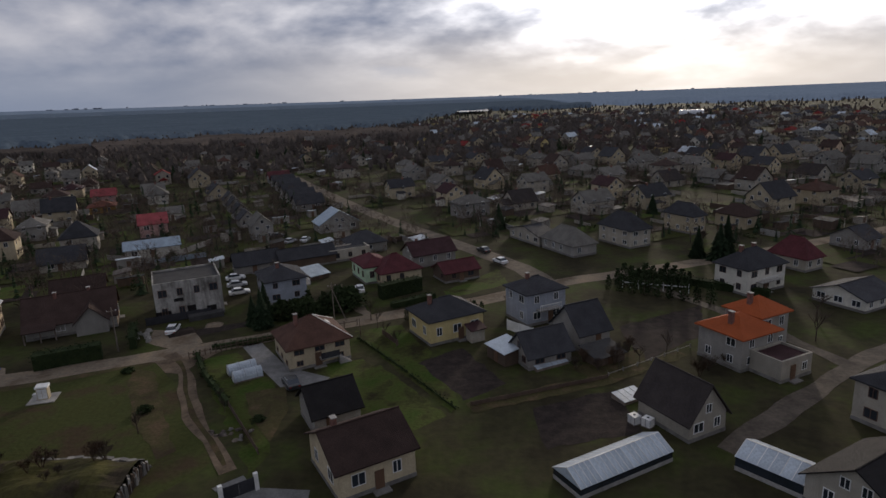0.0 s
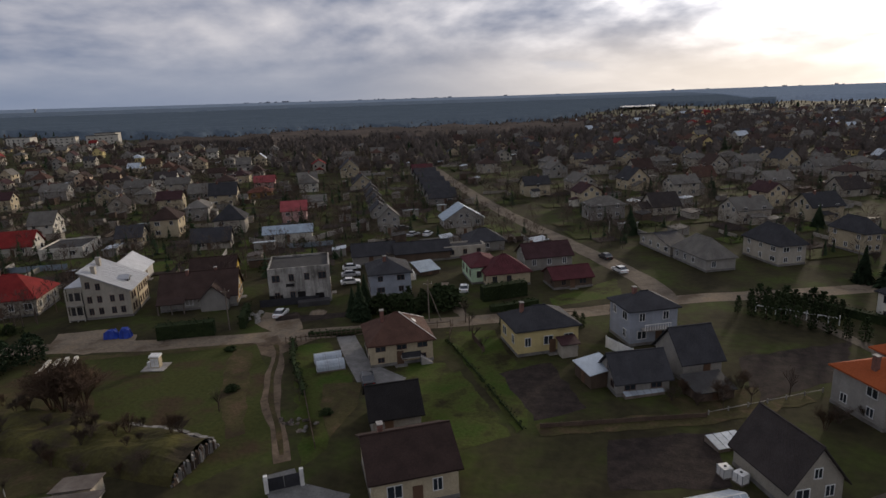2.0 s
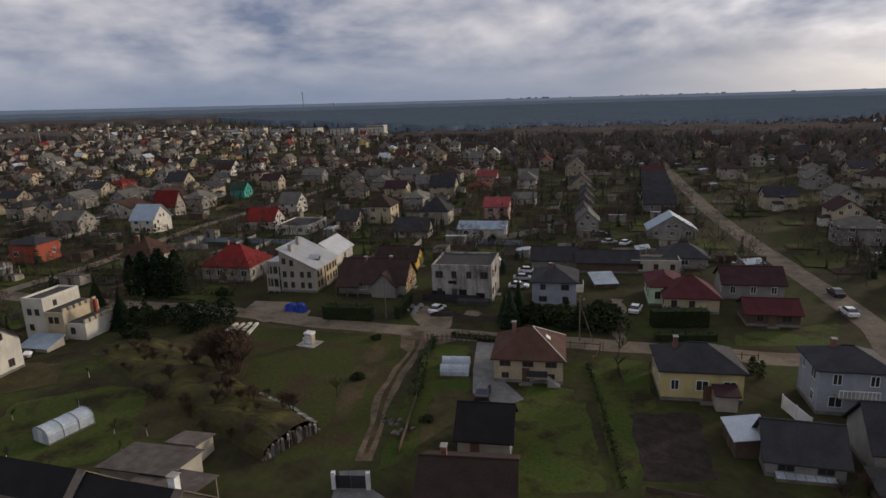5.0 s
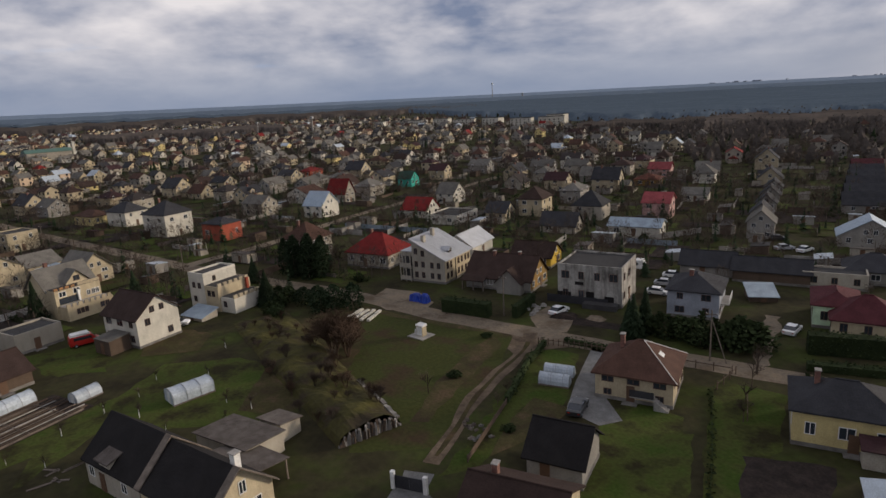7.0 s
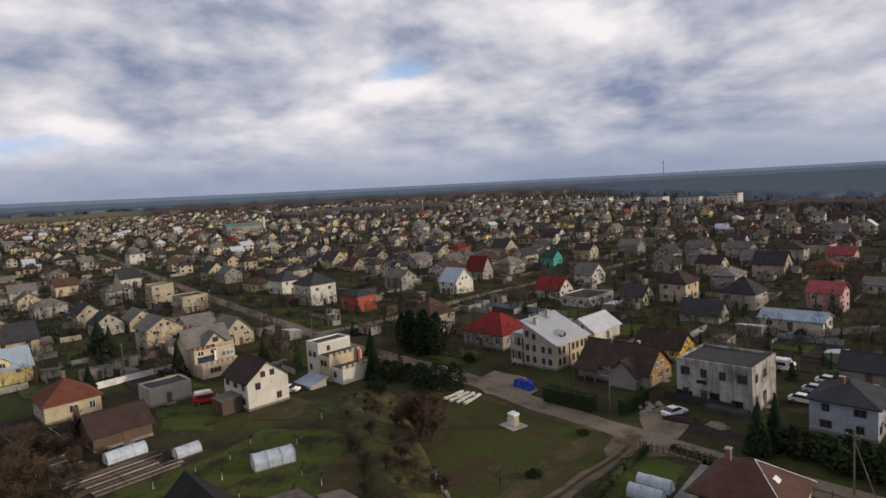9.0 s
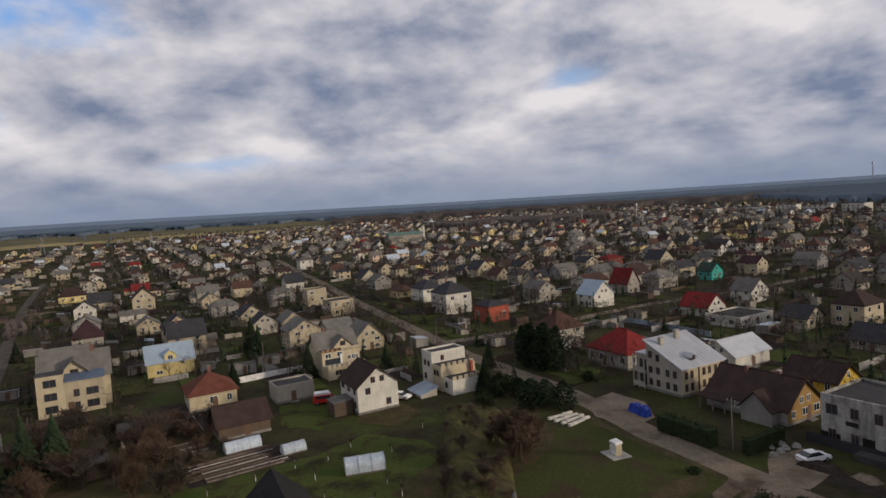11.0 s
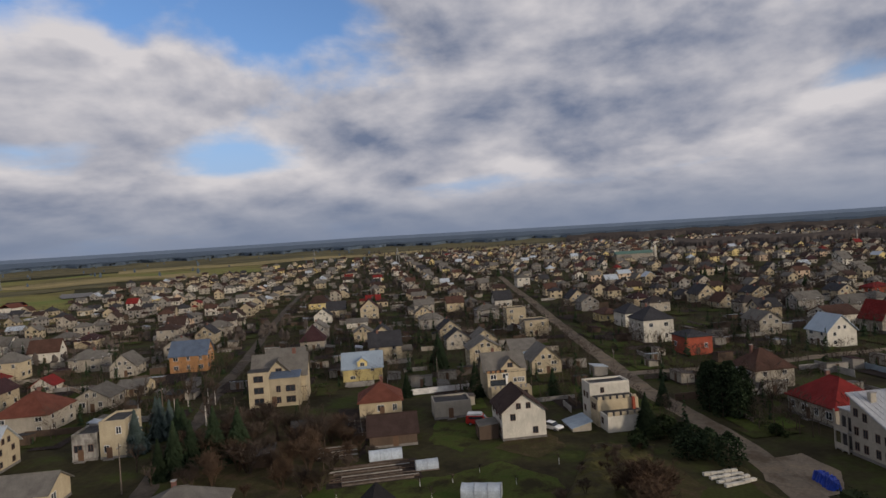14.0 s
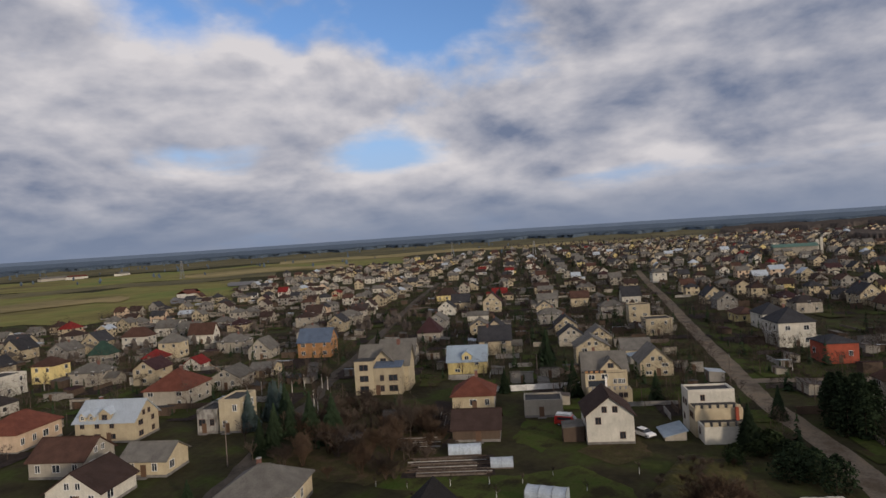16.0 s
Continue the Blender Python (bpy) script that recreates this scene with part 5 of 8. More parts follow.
def car(x, y, yaw, paint="white", van=False, lab="white hatchback parked on gravel"):
    base = tagged(new("van" if van else "car"), lab, "van" if van else "car")
    base.matrix_basis = on_ground(x, y, yaw)
    pm = PAINT[paint]
    if van:
        body = [(-2.3, 0.3), (2.3, 0.3), (2.4, 0.75), (1.75, 1.15), (1.1, 1.9), (-2.2, 1.95), (-2.35, 1.2)]
        glass = [(1.68, 1.16), (1.08, 1.8), (-1.9, 1.82), (-2.0, 1.25)]
        w, ax = 1.85, 1.45
    else:
        body = [(-2.05, 0.3), (2.05, 0.3), (2.1, 0.6), (1.9, 0.8), (0.95, 0.93), (-1.75, 0.96), (-2.1, 0.85)]
        glass = [(1.05, 0.9), (0.35, 1.38), (-1.0, 1.42), (-1.75, 0.92)]
        w, ax = 1.72, 1.28
    part("body", loft(body, w), pm, base)
    if not van:
        part("window_band", loft(glass, w * 0.9), GLASS, base)
        part("roof_panel", Geo().solid([(-1.05, -0.64, 1.40), (0.4, -0.64, 1.36), (0.4, 0.64, 1.36), (-1.05, 0.64, 1.40)], [(-1.0, -0.6, 1.46), (0.3, -0.6, 1.42), (0.3, 0.6, 1.42), (-1.0, 0.6, 1.46)]), pm, base)
    else:
        for s in (-1, 1):
            part("side_window", Geo().box(-1.7, s * 0.915 - 0.02, 1.2, 1.0, s * 0.915 + 0.02, 1.7), GLASS, base)
        part("windscreen", Geo().solid([(1.70, -0.75, 1.2), (1.74, -0.75, 1.2), (1.74, 0.75, 1.2), (1.70, 0.75, 1.2)], [(1.16, -0.7, 1.86), (1.20, -0.7, 1.86), (1.20, 0.7, 1.86), (1.16, 0.7, 1.86)]), GLASS, base)
    for sx in (-ax, ax):
        for sy in (-1, 1):
            wh = part("wheel", _wheel, None, base, at=pose(sx, sy * (w / 2 - 0.08), 0.31))
            part("rim", _rim, None, wh)
    for sy in (-0.6, 0.6):
        xf = 2.38 if van else 2.06
        part("headlight", Geo().box(xf - 0.05, sy - 0.16, 0.58, xf + 0.04, sy + 0.16, 0.72), FRAME, base)
        part("tail_light", Geo().box(-xf - 0.03, sy - 0.12, 0.62, -xf + 0.08, sy + 0.12, 0.82), PAINT["red"], base)
    part("bumper", Geo().box((2.3 if van else 2.0), -w / 2 * 0.9, 0.3, (2.46 if van else 2.14), w / 2 * 0.9, 0.5), TYRE, base)
    return base


def utility_pole(x, y, h=8.0, yaw=25, strut=False):
    base = tagged(new("utility_pole"), "weathered grey timber utility pole with a crossarm", "pole")
    base.matrix_basis = on_ground(x, y, yaw)
    part("pole", Geo().rod((0, 0, -0.5), (0, 0, h), 0.12, 0.08, 8), WOOD, base)
    part("crossarm", Geo().box(-0.75, -0.05, h - 0.7, 0.75, 0.05, h - 0.58), WOOD, base)
    for sx in (-0.65, 0.0, 0.65):
        part("insulator", Geo().rod((sx, 0, h - 0.58), (sx, 0, h - 0.4), 0.05, 0.03, 6), WHITE, base)
    if strut:
        part("strut", Geo().rod((2.2, 0, -0.3), (0.1, 0, h * 0.8), 0.10, 0.07, 6), WOOD, base)
    return base

# ---- particular houses and yards ----
def farmhouse():
    """Long old farmhouse in two bays with a dormer, felt-roofed outhouses behind it."""
    base = tagged(new("house"), "long old farmhouse with a dark sheet roof and a cream gable", "house")
    base.matrix_basis = on_ground(-35.1, 34.9, 21)
    HOUSES.append((-35, 35, 14))
    ROOFM, WALLM = ROOF["blacksheet"], WALL["cream"]
    for x0, x1, e, t, wm in ((-10.4, -0.2, 3.0, 6.4, WALL["greyw"]), (0.05, 10.2, 2.9, 6.1, WALLM)):
        w = x1 - x0
        cx = (x0 + x1) / 2
        D = 7.4
        g = Geo().box(x0, -D / 2, -0.3, x1, D / 2, e)
        for s in (-1, 1):
            px = cx + s * (w / 2 - 0.004)
            tri = [(px, -D / 2, e), (px, D / 2, e), (px, 0, t)]
            t2 = [(px - s * 0.25, q[1], q[2]) for q in tri]
            g.solid(*((tri, t2) if s < 0 else (t2, tri)))
        part("wall", g, wm, base)
        r = roof_geo(w, D, e, t, "gable", 0.3, 0.14)
        part("roof", r, ROOFM, base, at=pose(cx, 0, 0.02))
        sl = roof_geo(0.3, D + 0.1, e + 0.03, t + 0.05, "gable", 0.3, 0.16)
        part("verge_board", sl, WOOD, base, at=pose(x1 + 0.22, 0, 0.0))
    add_window(base, pose(10.2, 0.4, 3.3, 0, 0, 90), 0.8, 1.3)
    add_window(base, pose(10.2, 1.7, 1.2, 0, 0, 90), 1.2, 1.0)
    for off in (-9.2, -3.0, 2.5, 6.5):
        add_window(base, pose(off, -3.7, 1.2), 1.0, 1.1)
    part("door", Geo().box(-7.7, -3.77, 0, -6.7, -3.66, 2.1), DOORWOOD, base)
    d = part("dormer", Geo().box(-7.2, -3.75, 2.6, -5.2, -1.2, 3.9), WALL["greyw"], base)
    part("dormer_roof", Geo().solid([(-7.5, -4.1, 3.75), (-4.9, -4.1, 3.75), (-4.9, -1.0, 4.7), (-7.5, -1.0, 4.7)], [(-7.5, -4.1, 3.88), (-4.9, -4.1, 3.88), (-4.9, -1.0, 4.83), (-7.5, -1.0, 4.83)]), TIN, d)
    c = part("chimney", Geo().box(9.0, 0.35, 4.6, 9.7, 1.0, 7.0), WHITE, base)
    part("chimney_cap", Geo().box(8.9, 0.25, 7.0, 9.8, 1.1, 7.1), CONCRETE, c)


farmhouse()
shed(-32.8, 41.6, 7.0, 3.6, 21, 2.9, 2.4, WALL["greyw"], TIN, "open lean-to with a rusty sheet roof", posts=True)
shed(-38.3, 42.3, 8.0, 5.2, 24, 2.9, 2.4, WALL["greyw"], TIN, "low outhouse with a rusty patched sheet roof")
shed(-39.4, 47.3, 3.4, 3.0, 24, 2.4, 1.9, WALL["greyw"], TIN, "small rendered shed with a rusty roof")


def concrete_house():
    """Stepped unfinished house: white tower, middle storey and low front wall with a toothed parapet."""
    base = tagged(new("house"), "stepped pale unfinished house with a toothed parapet", "house")
    base.matrix_basis = on_ground(-95.5, 57.4, 25)
    HOUSES.append((-95, 57, 9))
    D = 8.0
    part("wall", Geo().box(-6, -D / 2, -0.3, -1.6, D / 2, 6.9), WALL["white"], base, "pale rendered tower")
    part("wall", Geo().box(-1.595, -D / 2 + 0.01, -0.3, 2.2, D / 2 - 0.01, 4.9), WALL["cream"], base)
    part("wall", Geo().box(2.205, -D / 2 + 0.4, -0.3, 6.0, D / 2, 2.9), WALL["white"], base)
    part("roof", Geo().box(-5.7, -D / 2 + 0.3, 6.9, -1.9, D / 2 - 0.3, 6.98), ROOF["felt"], base)
    part("roof", Geo().box(-1.5, -D / 2 + 0.3, 4.9, 1.9, D / 2 - 0.3, 4.98), ROOF["felt"], base)
    part("roof", Geo().box(2.3, -D / 2 + 0.7, 2.9, 5.7, D / 2 - 0.3, 2.98), ROOF["felt"], base)
    for x0, x1, z in ((-6, -1.6, 6.9),):
        for q in ((x0, -D / 2, x1, -D / 2 + 0.25), (x0, D / 2 - 0.25, x1, D / 2), (x0, -D / 2 + 0.25, x0 + 0.25, D / 2 - 0.25), (x1 - 0.25, -D / 2 + 0.25, x1, D / 2 - 0.25)):
            part("parapet", Geo().box(q[0], q[1], z, q[2], q[3], z + 0.4), WALL["white"], base)
    for i in range(6):
        yy = -D / 2 + 0.5 + i * 1.33
        part("merlon", Geo().box(5.7, yy, 2.9, 6.0, yy + 0.85, 3.6), WALL["beige"], base)
        part("merlon", Geo().box(1.9, yy - 0.3, 4.9, 2.2, yy + 0.5, 5.5), WALL["beige"], base)
    for i, (xx, zz) in enumerate(((-4.6, 4.2), (-3.0, 4.2), (-4.6, 1.4), (-0.4, 2.9), (0.8, 2.9), (3.4, 1.0))):
        add_window(base, pose(xx, -D / 2 + (0.4 if xx > 2.3 else 0.0), zz), 0.9, 1.2, True)
    add_window(base, pose(-1.6, -1.5, 5.3, 0, 0, 90), 0.8, 1.1, True)
    part("pillar", Geo().box(2.4, 2.6, 2.9, 2.9, 3.1, 5.2), WALL["redbrick"], base, "red brick pillar")


concrete_house()


def big_beige():
    """Large grey-roofed house: gabled main block with a cross gable and a stepped beige front."""
    base = tagged(new("house"), "large beige three-storey house with grey gables and stepped front", "house")
    base.matrix_basis = on_ground(-104.1, -21.8, GRID, 1.18)
    HOUSES.append((-104, -22, 10))
    WM, SL = WALL["beige"], ROOF["slate"]
    g = Geo().box(-6, -5.4, -0.3, 1, 5.4, 5.8)
    for s in (-1, 1):
        tri = [(-6, s * 5.39, 5.8), (1, s * 5.39, 5.8), (-2.5, s * 5.39, 9.6)]
        t2 = [(p[0], p[1] - s * 0.25, p[2]) for p in tri]
        g.solid(*((tri, t2) if s > 0 else (t2, tri)))
    part("wall", g, WM, base)
    part("roof", roof_geo(10.8, 7.0, 5.8, 9.6, "gable"), SL, base, at=pose(-2.5, 0, 0, 0, 0, 90))
    cg = part("cross_gable", Geo().box(-2.4, -2.4, 5.2, 1.15, 2.4, 6.4).solid([(-2.4, -2.4, 6.4), (-2.4, 2.4, 6.4), (-2.4, 0, 8.9)], [(1.15, -2.4, 6.4), (1.15, 2.4, 6.4), (1.15, 0, 8.9)]), WM, base)
    part("cross_roof", roof_geo(4.0, 4.8, 6.4, 8.9, "gable", 0.4), SL, base, at=pose(-0.5, 0, 0.03))
    add_window(cg, pose(1.15, 0, 6.0, 0, 0, 90), 1.3, 1.2, True)
    part("wall", Geo().box(1.005, -5.6, -0.3, 4.2, -1.6, 7.2), WM, base)
    part("wall", Geo().box(1.005, -1.595, -0.3, 4.0, 4.4, 5.7), WM, base)
    part("roof", Geo().box(0.9, -5.75, 7.2, 4.35, -1.5, 7.35), ROOF["felt"], base)
    part("roof", Geo().solid([(1.0, -1.5, 6.5), (4.4, -1.5, 5.72), (4.4, 4.6, 5.72), (1.0, 4.6, 6.5)], [(1.0, -1.5, 6.62), (4.4, -1.5, 5.84), (4.4, 4.6, 5.84), (1.0, 4.6, 6.62)]), ROOF["blue"], base)
    for z in (0.7, 2.9, 5.2):
        add_window(base, pose(4.2, -3.6, z, 0, 0, 90), 1.9, 1.3, True)
        if z < 5:
            add_window(base, pose(4.0, 2.6, z, 0, 0, 90), 1.9, 1.3, True)
            add_window(base, pose(4.0, 0.2, z, 0, 0, 90), 0.9, 1.3, True)
            add_window(base, pose(-4.0, -5.4, z), 1.2, 1.3, True)
            add_window(base, pose(-1.0, -5.4, z), 1.2, 1.3, True)
    part("door", Geo().box(3.95, -1.2, 0, 4.07, -0.3, 2.1), DOORWOOD, base)
    part("chimney", Geo().box(-2.9, 2.5, 8.6, -2.2, 3.2, 10.6), BRICK, base)


big_beige()
shed(-91.5, 50.8, 5.5, 3.6, 25, 0.7, 1.6, WALL["greyw"], ROOF["slateblue"], "shed with a blue-grey sheet roof beside the stepped house")
shed(-84.4, 35.2, 4.2, 3.6, 25, 2.4, 2.7, WALL["darkwood"], ROOF["slate"], "dark wooden annex with a blue-grey roof", 0.1)
house("near_right_dark", 39.6, 47.2, 8.5, 10.0, 118, 2.9, 5.6, roof="gable", ridge="d", wall="greyw", rm="blacksheet", rows=1, chim=0, lab="pale cottage with a dark gable roof")
glasshouse(17.4, 54.7, 27, 12.2, 4.2, 1.2, 2.3, PLASTIC, "long garden glasshouse with pale panes and white bars", 18)
glasshouse(33.0, 52.6, -52, 6.4, 4.4, 1.5, 2.5, PLASTIC, "garden greenhouse covered with torn silver film", 6)
shed(9.6, 82.8, 4.6, 3.4, -62, 2.0, 2.5, WALL["darkwood"], ROOF["palesheet"], "shed with a bright corrugated roof")
shed(23.4, 81.0, 5.0, 3.4, 25, 1.3, 2.0, WALL["darkwood"], ROOF["felt"], "collapsing dark wooden shed behind the barns")
house("near_hip", -40.6, 4.9, 9.0, 10.5, 25, 3.2, 6.1, roof="hip", wall="cream", rm="slate", rows=1, chim=1, lab="cream bungalow with an old grey hipped roof")
house("near_dark16", -31.0, -23.6, 8.5, 9.0, 25, 2.7, 5.6, roof="gable", ridge="w", wall="white", rm="darkbrown", rows=1, lab="white cottage with a large dark brown roof")
shed(-65.2, 0.2, 4.6, 3.6, 30, 2.0, 2.5, WALL["darkwood"], TIN, "tumbledown shed with a patched tin roof")
house("near_brown", -8.5, 57.0, 8.3, 8.6, 29, 3.4, 5.6, roof="gable", ridge="w", wall="cream", rm="darkbrown", rows=1, chim=1, lab="cream house with a dark brown gable roof")
house("old_summer", -13.6, 67.6, 5.6, 6.4, 27, 2.6, 5.0, roof="gable", ridge="w", wall="grey", rm="blacksheet", rows=0, lab="old grey summer house with a black steep roof")
house("annex_orange", 45.4, 74.6, 6.0, 4.6, 25, 2.6, 3.2, roof="flat", wall="greyw", rm="maroonk", rows=1, lab="low grey annex with a flat roof beside the orange-roofed house")
house("wing_orange", 46.2, 82.9, 5.8, 5.8, 25, 6.1, 8.1, roof="hip", wall="grey", rm="orange", rows=2, chim=1, lab="taller rear wing with an orange tiled hipped roof")
house("dark_long", -31.8, 143.0, 13.0, 7.0, 25, 2.4, 4.2, roof="gable", ridge="w", wall="darkwood", rm="charcoal", rows=0, lab="long dark shed behind the grey house")
shed(-27.4, 131.0, 4.4, 4.8, 40, 1.0, 2.0, WALL["darkwood"], ROOF["slateblue"], "low lean-to with a pale corrugated roof beside the hedge")

# tunnels
polytunnel(-27.5, 80.3, 30, 4.0, 1.8, 1.5)
polytunnel(-29.0, 82.7, 30, 4.0, 1.8, 1.5)
polytunnel(-57.6, 41.2, 100, 5.6, 3.0, 2.0, "old garden tunnel of grey film with a rusted frame", 1.15)
shed(-158, 27, 16, 5, 25, 2.2, 2.9, WALL["white"], ROOF["bluesheet"], "long low shed with a pale blue roof")
polytunnel(-70.3, 20.9, 118, 5.6, 2.4, 1.7)
polytunnel(-67.2, 29.5, 118, 3.6, 2.2, 1.5)


def cold_frames(x, y, yaw, rows, ln, lab):
    """Rows of low timber and concrete garden beds."""
    rng = random.Random(rows * 7 + int(ln))
    base = tagged(new("cold_frame"), lab, "garden bed")
    base.matrix_basis = on_ground(x, y, yaw)
    w = rows * 0.62
    part("bed", Geo().box(-ln / 2 - 0.4, -w / 2 - 0.2, -0.1, ln / 2 + 0.4, w / 2 + 0.2, 0.06), DIRT, base, "dark bare soil")
    for i in range(rows):
        yy = -w / 2 + i * 0.62
        a, b = -ln / 2 + rng.choice((0, 0, 0.7, 2.0)), ln / 2 - rng.choice((0, 0, 0.9, 2.4))
        part("board", Geo().box(a, yy, -0.1, b, yy + 0.08, rng.uniform(0.2, 0.36)), (WOOD, WALL["darkwood"], CONCRETE, WALL["darkwood"])[i % 4], base)
    for k in (-0.36, -0.05, 0.3):
        part("cross_board", Geo().box(k * ln, -w / 2 + 0.3, -0.1, k * ln + 0.06, w / 2 - 0.6, 0.26), WOOD, base)
    for i in range(rows // 3):
        part("soil", Geo().box(-ln / 2 + 0.9, -w / 2 + 0.5 + i * 1.86, -0.1, ln / 2 - 0.9, -w / 2 + 1.2 + i * 1.86, 0.16), DIRT, base)


cold_frames(-64.0, 21.5, 118, 14, 14.0, "rows of low weathered timber garden beds")
cold_frames(-71.5, 10.0, 118, 12, 9.0, "rows of pale boards round vegetable beds")
cold_frames(-86.0, 7.6, 28, 9, 13.0, "long vegetable beds edged with grey boards")


def transformer():
    base = tagged(new("transformer_cabinet"), "white electricity cabinet on a concrete slab", "cabinet")
    base.matrix_basis = on_ground(-54.2, 76.6, 14)
    part("slab", Geo().box(-1.7, -1.5, -0.1, 1.7, 1.5, 0.12), CONCRETE, base)
    b = part("body", Geo().box(-0.6, -0.45, 0.12, 0.75, 0.55, 1.75), WALL["cream"], base)
    part("roof", Geo().solid([(-0.7, -0.55, 1.75), (0.85, -0.55, 1.75), (0.85, 0.65, 1.75), (-0.7, 0.65, 1.75)], [(-0.7, -0.5, 1.95), (0.85, -0.5, 1.95), (0.85, 0.6, 2.1), (-0.7, 0.6, 2.1)]), WHITE, base)
    part("door", Geo().box(-0.5, -0.48, 0.25, 0.05, -0.44, 1.6), FRAME, b)
    part("door", Geo().box(0.1, -0.48, 0.25, 0.65, -0.44, 1.6), FRAME, b)
    part("side_box", Geo().box(-1.2, -0.2, 0.12, -0.65, 0.3, 0.95), FRAME, base)


transformer()


def heap(x, y, yaw, w, d, h, mat, name, lab, cat, seed=1):
    """A covered pile with a wrinkled top."""
    rng = random.Random(seed)
    g = Geo()
    nx, ny = 9, 6
    for j in range(ny):
        for i in range(nx):
            u, v = i / (nx - 1) * 2 - 1, j / (ny - 1) * 2 - 1
            edge = max(abs(u), abs(v))
            z = 0.0 if edge > 0.99 else h * (0.85 + rng.uniform(-0.12, 0.15)) * (1 if edge < 0.7 else 0.8)
            g.v.append((u * w / 2 + rng.uniform(-0.1, 0.1), v * d / 2 + rng.uniform(-0.1, 0.1), z))
    g.f = [(j * nx + i, j * nx + i + 1, (j + 1) * nx + i + 1, (j + 1) * nx + i) for j in range(ny - 1) for i in range(nx - 1)]
    ob = tagged(new(name, g.mesh(name, mat)), lab, cat)
    ob.matrix_basis = on_ground(x, y, yaw)
    return ob


heap(-70.6, 86.0, 22, 2.6, 1.7, 1.5, TARP_BLUE, "tarpaulin", "stack covered with bright blue tarpaulin by the street", "stack", 3)
heap(-68.3, 86.6, 22, 2.0, 1.7, 1.8, TARP_BLUE, "tarpaulin", "taller stack under bright blue tarpaulin", "stack", 4)
for i in range(4):
    b = tagged(new("slab_row"), "row of white wrapped slabs on the grass", "slabs", "white slab rows on the grass")
    b.matrix_basis = on_ground(-71.6 + i * 1.15, 73.3 + i * 0.75, 118 + i * 3)
    for k in range(5):
        part("slab", Geo().box(-2.7 + k * 1.08, -0.27, -0.05, -1.72 + k * 1.08, 0.27, 0.42 - 0.05 * ((k + i) % 3)), WALL["white"], b)

# overgrown ridge with a broken stone end
def mound_z(x, y):
    """Height of the long earth-covered cellar: a ridge that rises towards its broken end."""
    u = (x + 84.0) / 52.0
    v = (y - (59.5 - 4.3 * u)) / (5.6 - 1.4 * u)
    if not 0 < u < 1 or abs(v) > 1:
        return -0.15
    k = (1 - v ** 4) * min(1.0, u * 6)
    return k * (0.7 + 1.3 * u + 0.22 * math.sin(x * 0.9 + y * 0.5) + 0.18 * math.sin(x * 0.37 - y * 1.1))


def mound():
    """A mossy earth-covered cellar, low at the back, with a crumbling pale wall at its end."""
    rng = random.Random(9)
    g = Geo()
    nx, ny = 64, 16
    for j in range(ny + 1):
        for i in range(nx + 1):
            u, v = i / nx, j / ny * 2 - 1
            x = -84.0 + 52.0 * min(u, 0.999)
            y = 59.5 - 4.3 * u + v * (5.6 - 1.4 * u)
            g.v.append((x, y, -0.15 if abs(v) > 0.999 or i == 0 else mound_z(x, y) + rng.uniform(-0.09, 0.09)))
    n = nx + 1
    g.f = [(j * n + i, j * n + i + 1, (j + 1) * n + i + 1, (j + 1) * n + i) for j in range(ny) for i in range(nx)]
    g.m = [0] * len(g.f)
    ob = tagged(new("mound", g.mesh("mound", MOSS)), "long mossy earth-covered cellar ridge with a crumbling end wall", "mound")
    for i in range(44):
        v = -0.95 + 1.9 * i / 43
        yy = 55.2 + v * 4.2
        top = mound_z(-32.2, yy)
        k, h = rng.uniform(0.1, 0.22), max(0.3, top * rng.uniform(0.55, 1.05))
        part("stone", Geo().solid([(-k, -k, 0), (k, -k, 0), (k, k, 0), (-k, k, 0)], [(-k * 0.8, -k * 0.8, h), (k * 0.6, -k * 0.7, h * 0.92), (k * 0.7, k * 0.6, h), (-k * 0.7, k * 0.7, h * 1.06)]), (PLINTH, BARK, ROOF["felt"], BARK, CONCRETE, BARK, PLINTH)[i % 7], ob,
             at=pose(-31.95 + rng.uniform(-0.12, 0.12), yy, -0.15, rng.uniform(-6, 6), rng.uniform(-4, 8), rng.uniform(0, 90)))
    for i in range(14):
        xx = -44.0 + i * 0.85
        part("stone", Geo().box(-0.45, -0.25, 0, 0.4, 0.25, rng.uniform(0.25, 0.5)), (CONCRETE, PLINTH)[i % 2], ob, at=pose(xx, 59.5 - 4.3 * (xx + 84) / 52 + 3.9, max(0.0, mound_z(xx, 59.4 - 4.3 * (xx + 84) / 52 + 3.6)) * 0.6, 0, 6, rng.uniform(-20, 20)))


mound()

# parked vehicles
car(-46.3, 100.2, 100, "white", False, "white hatchback parked on gravel before the grey house")
van = car(-91.3, 31.6, 96, "red", True, "red van with white roof parked on grass")
part("high_roof", loft([(-2.15, 1.9), (0.95, 1.9), (0.7, 2.3), (-2.0, 2.32)], 1.7), WHITE, van, "white raised roof")
car(-89.6, 46.4, 60, "white", False, "white car parked behind the white house")
car(-20.6, 77.2, 118, "dark", False, "dark hatchback on a paved drive")
car(-16.0, 118.8, 100, "white", False, "white hatchback in a garden drive")
car(14.4, 135.6, 118, "white", False, "white car on the gravel road")
car(11.5, 146.5, 118, "dark", False, "dark car on the gravel road")
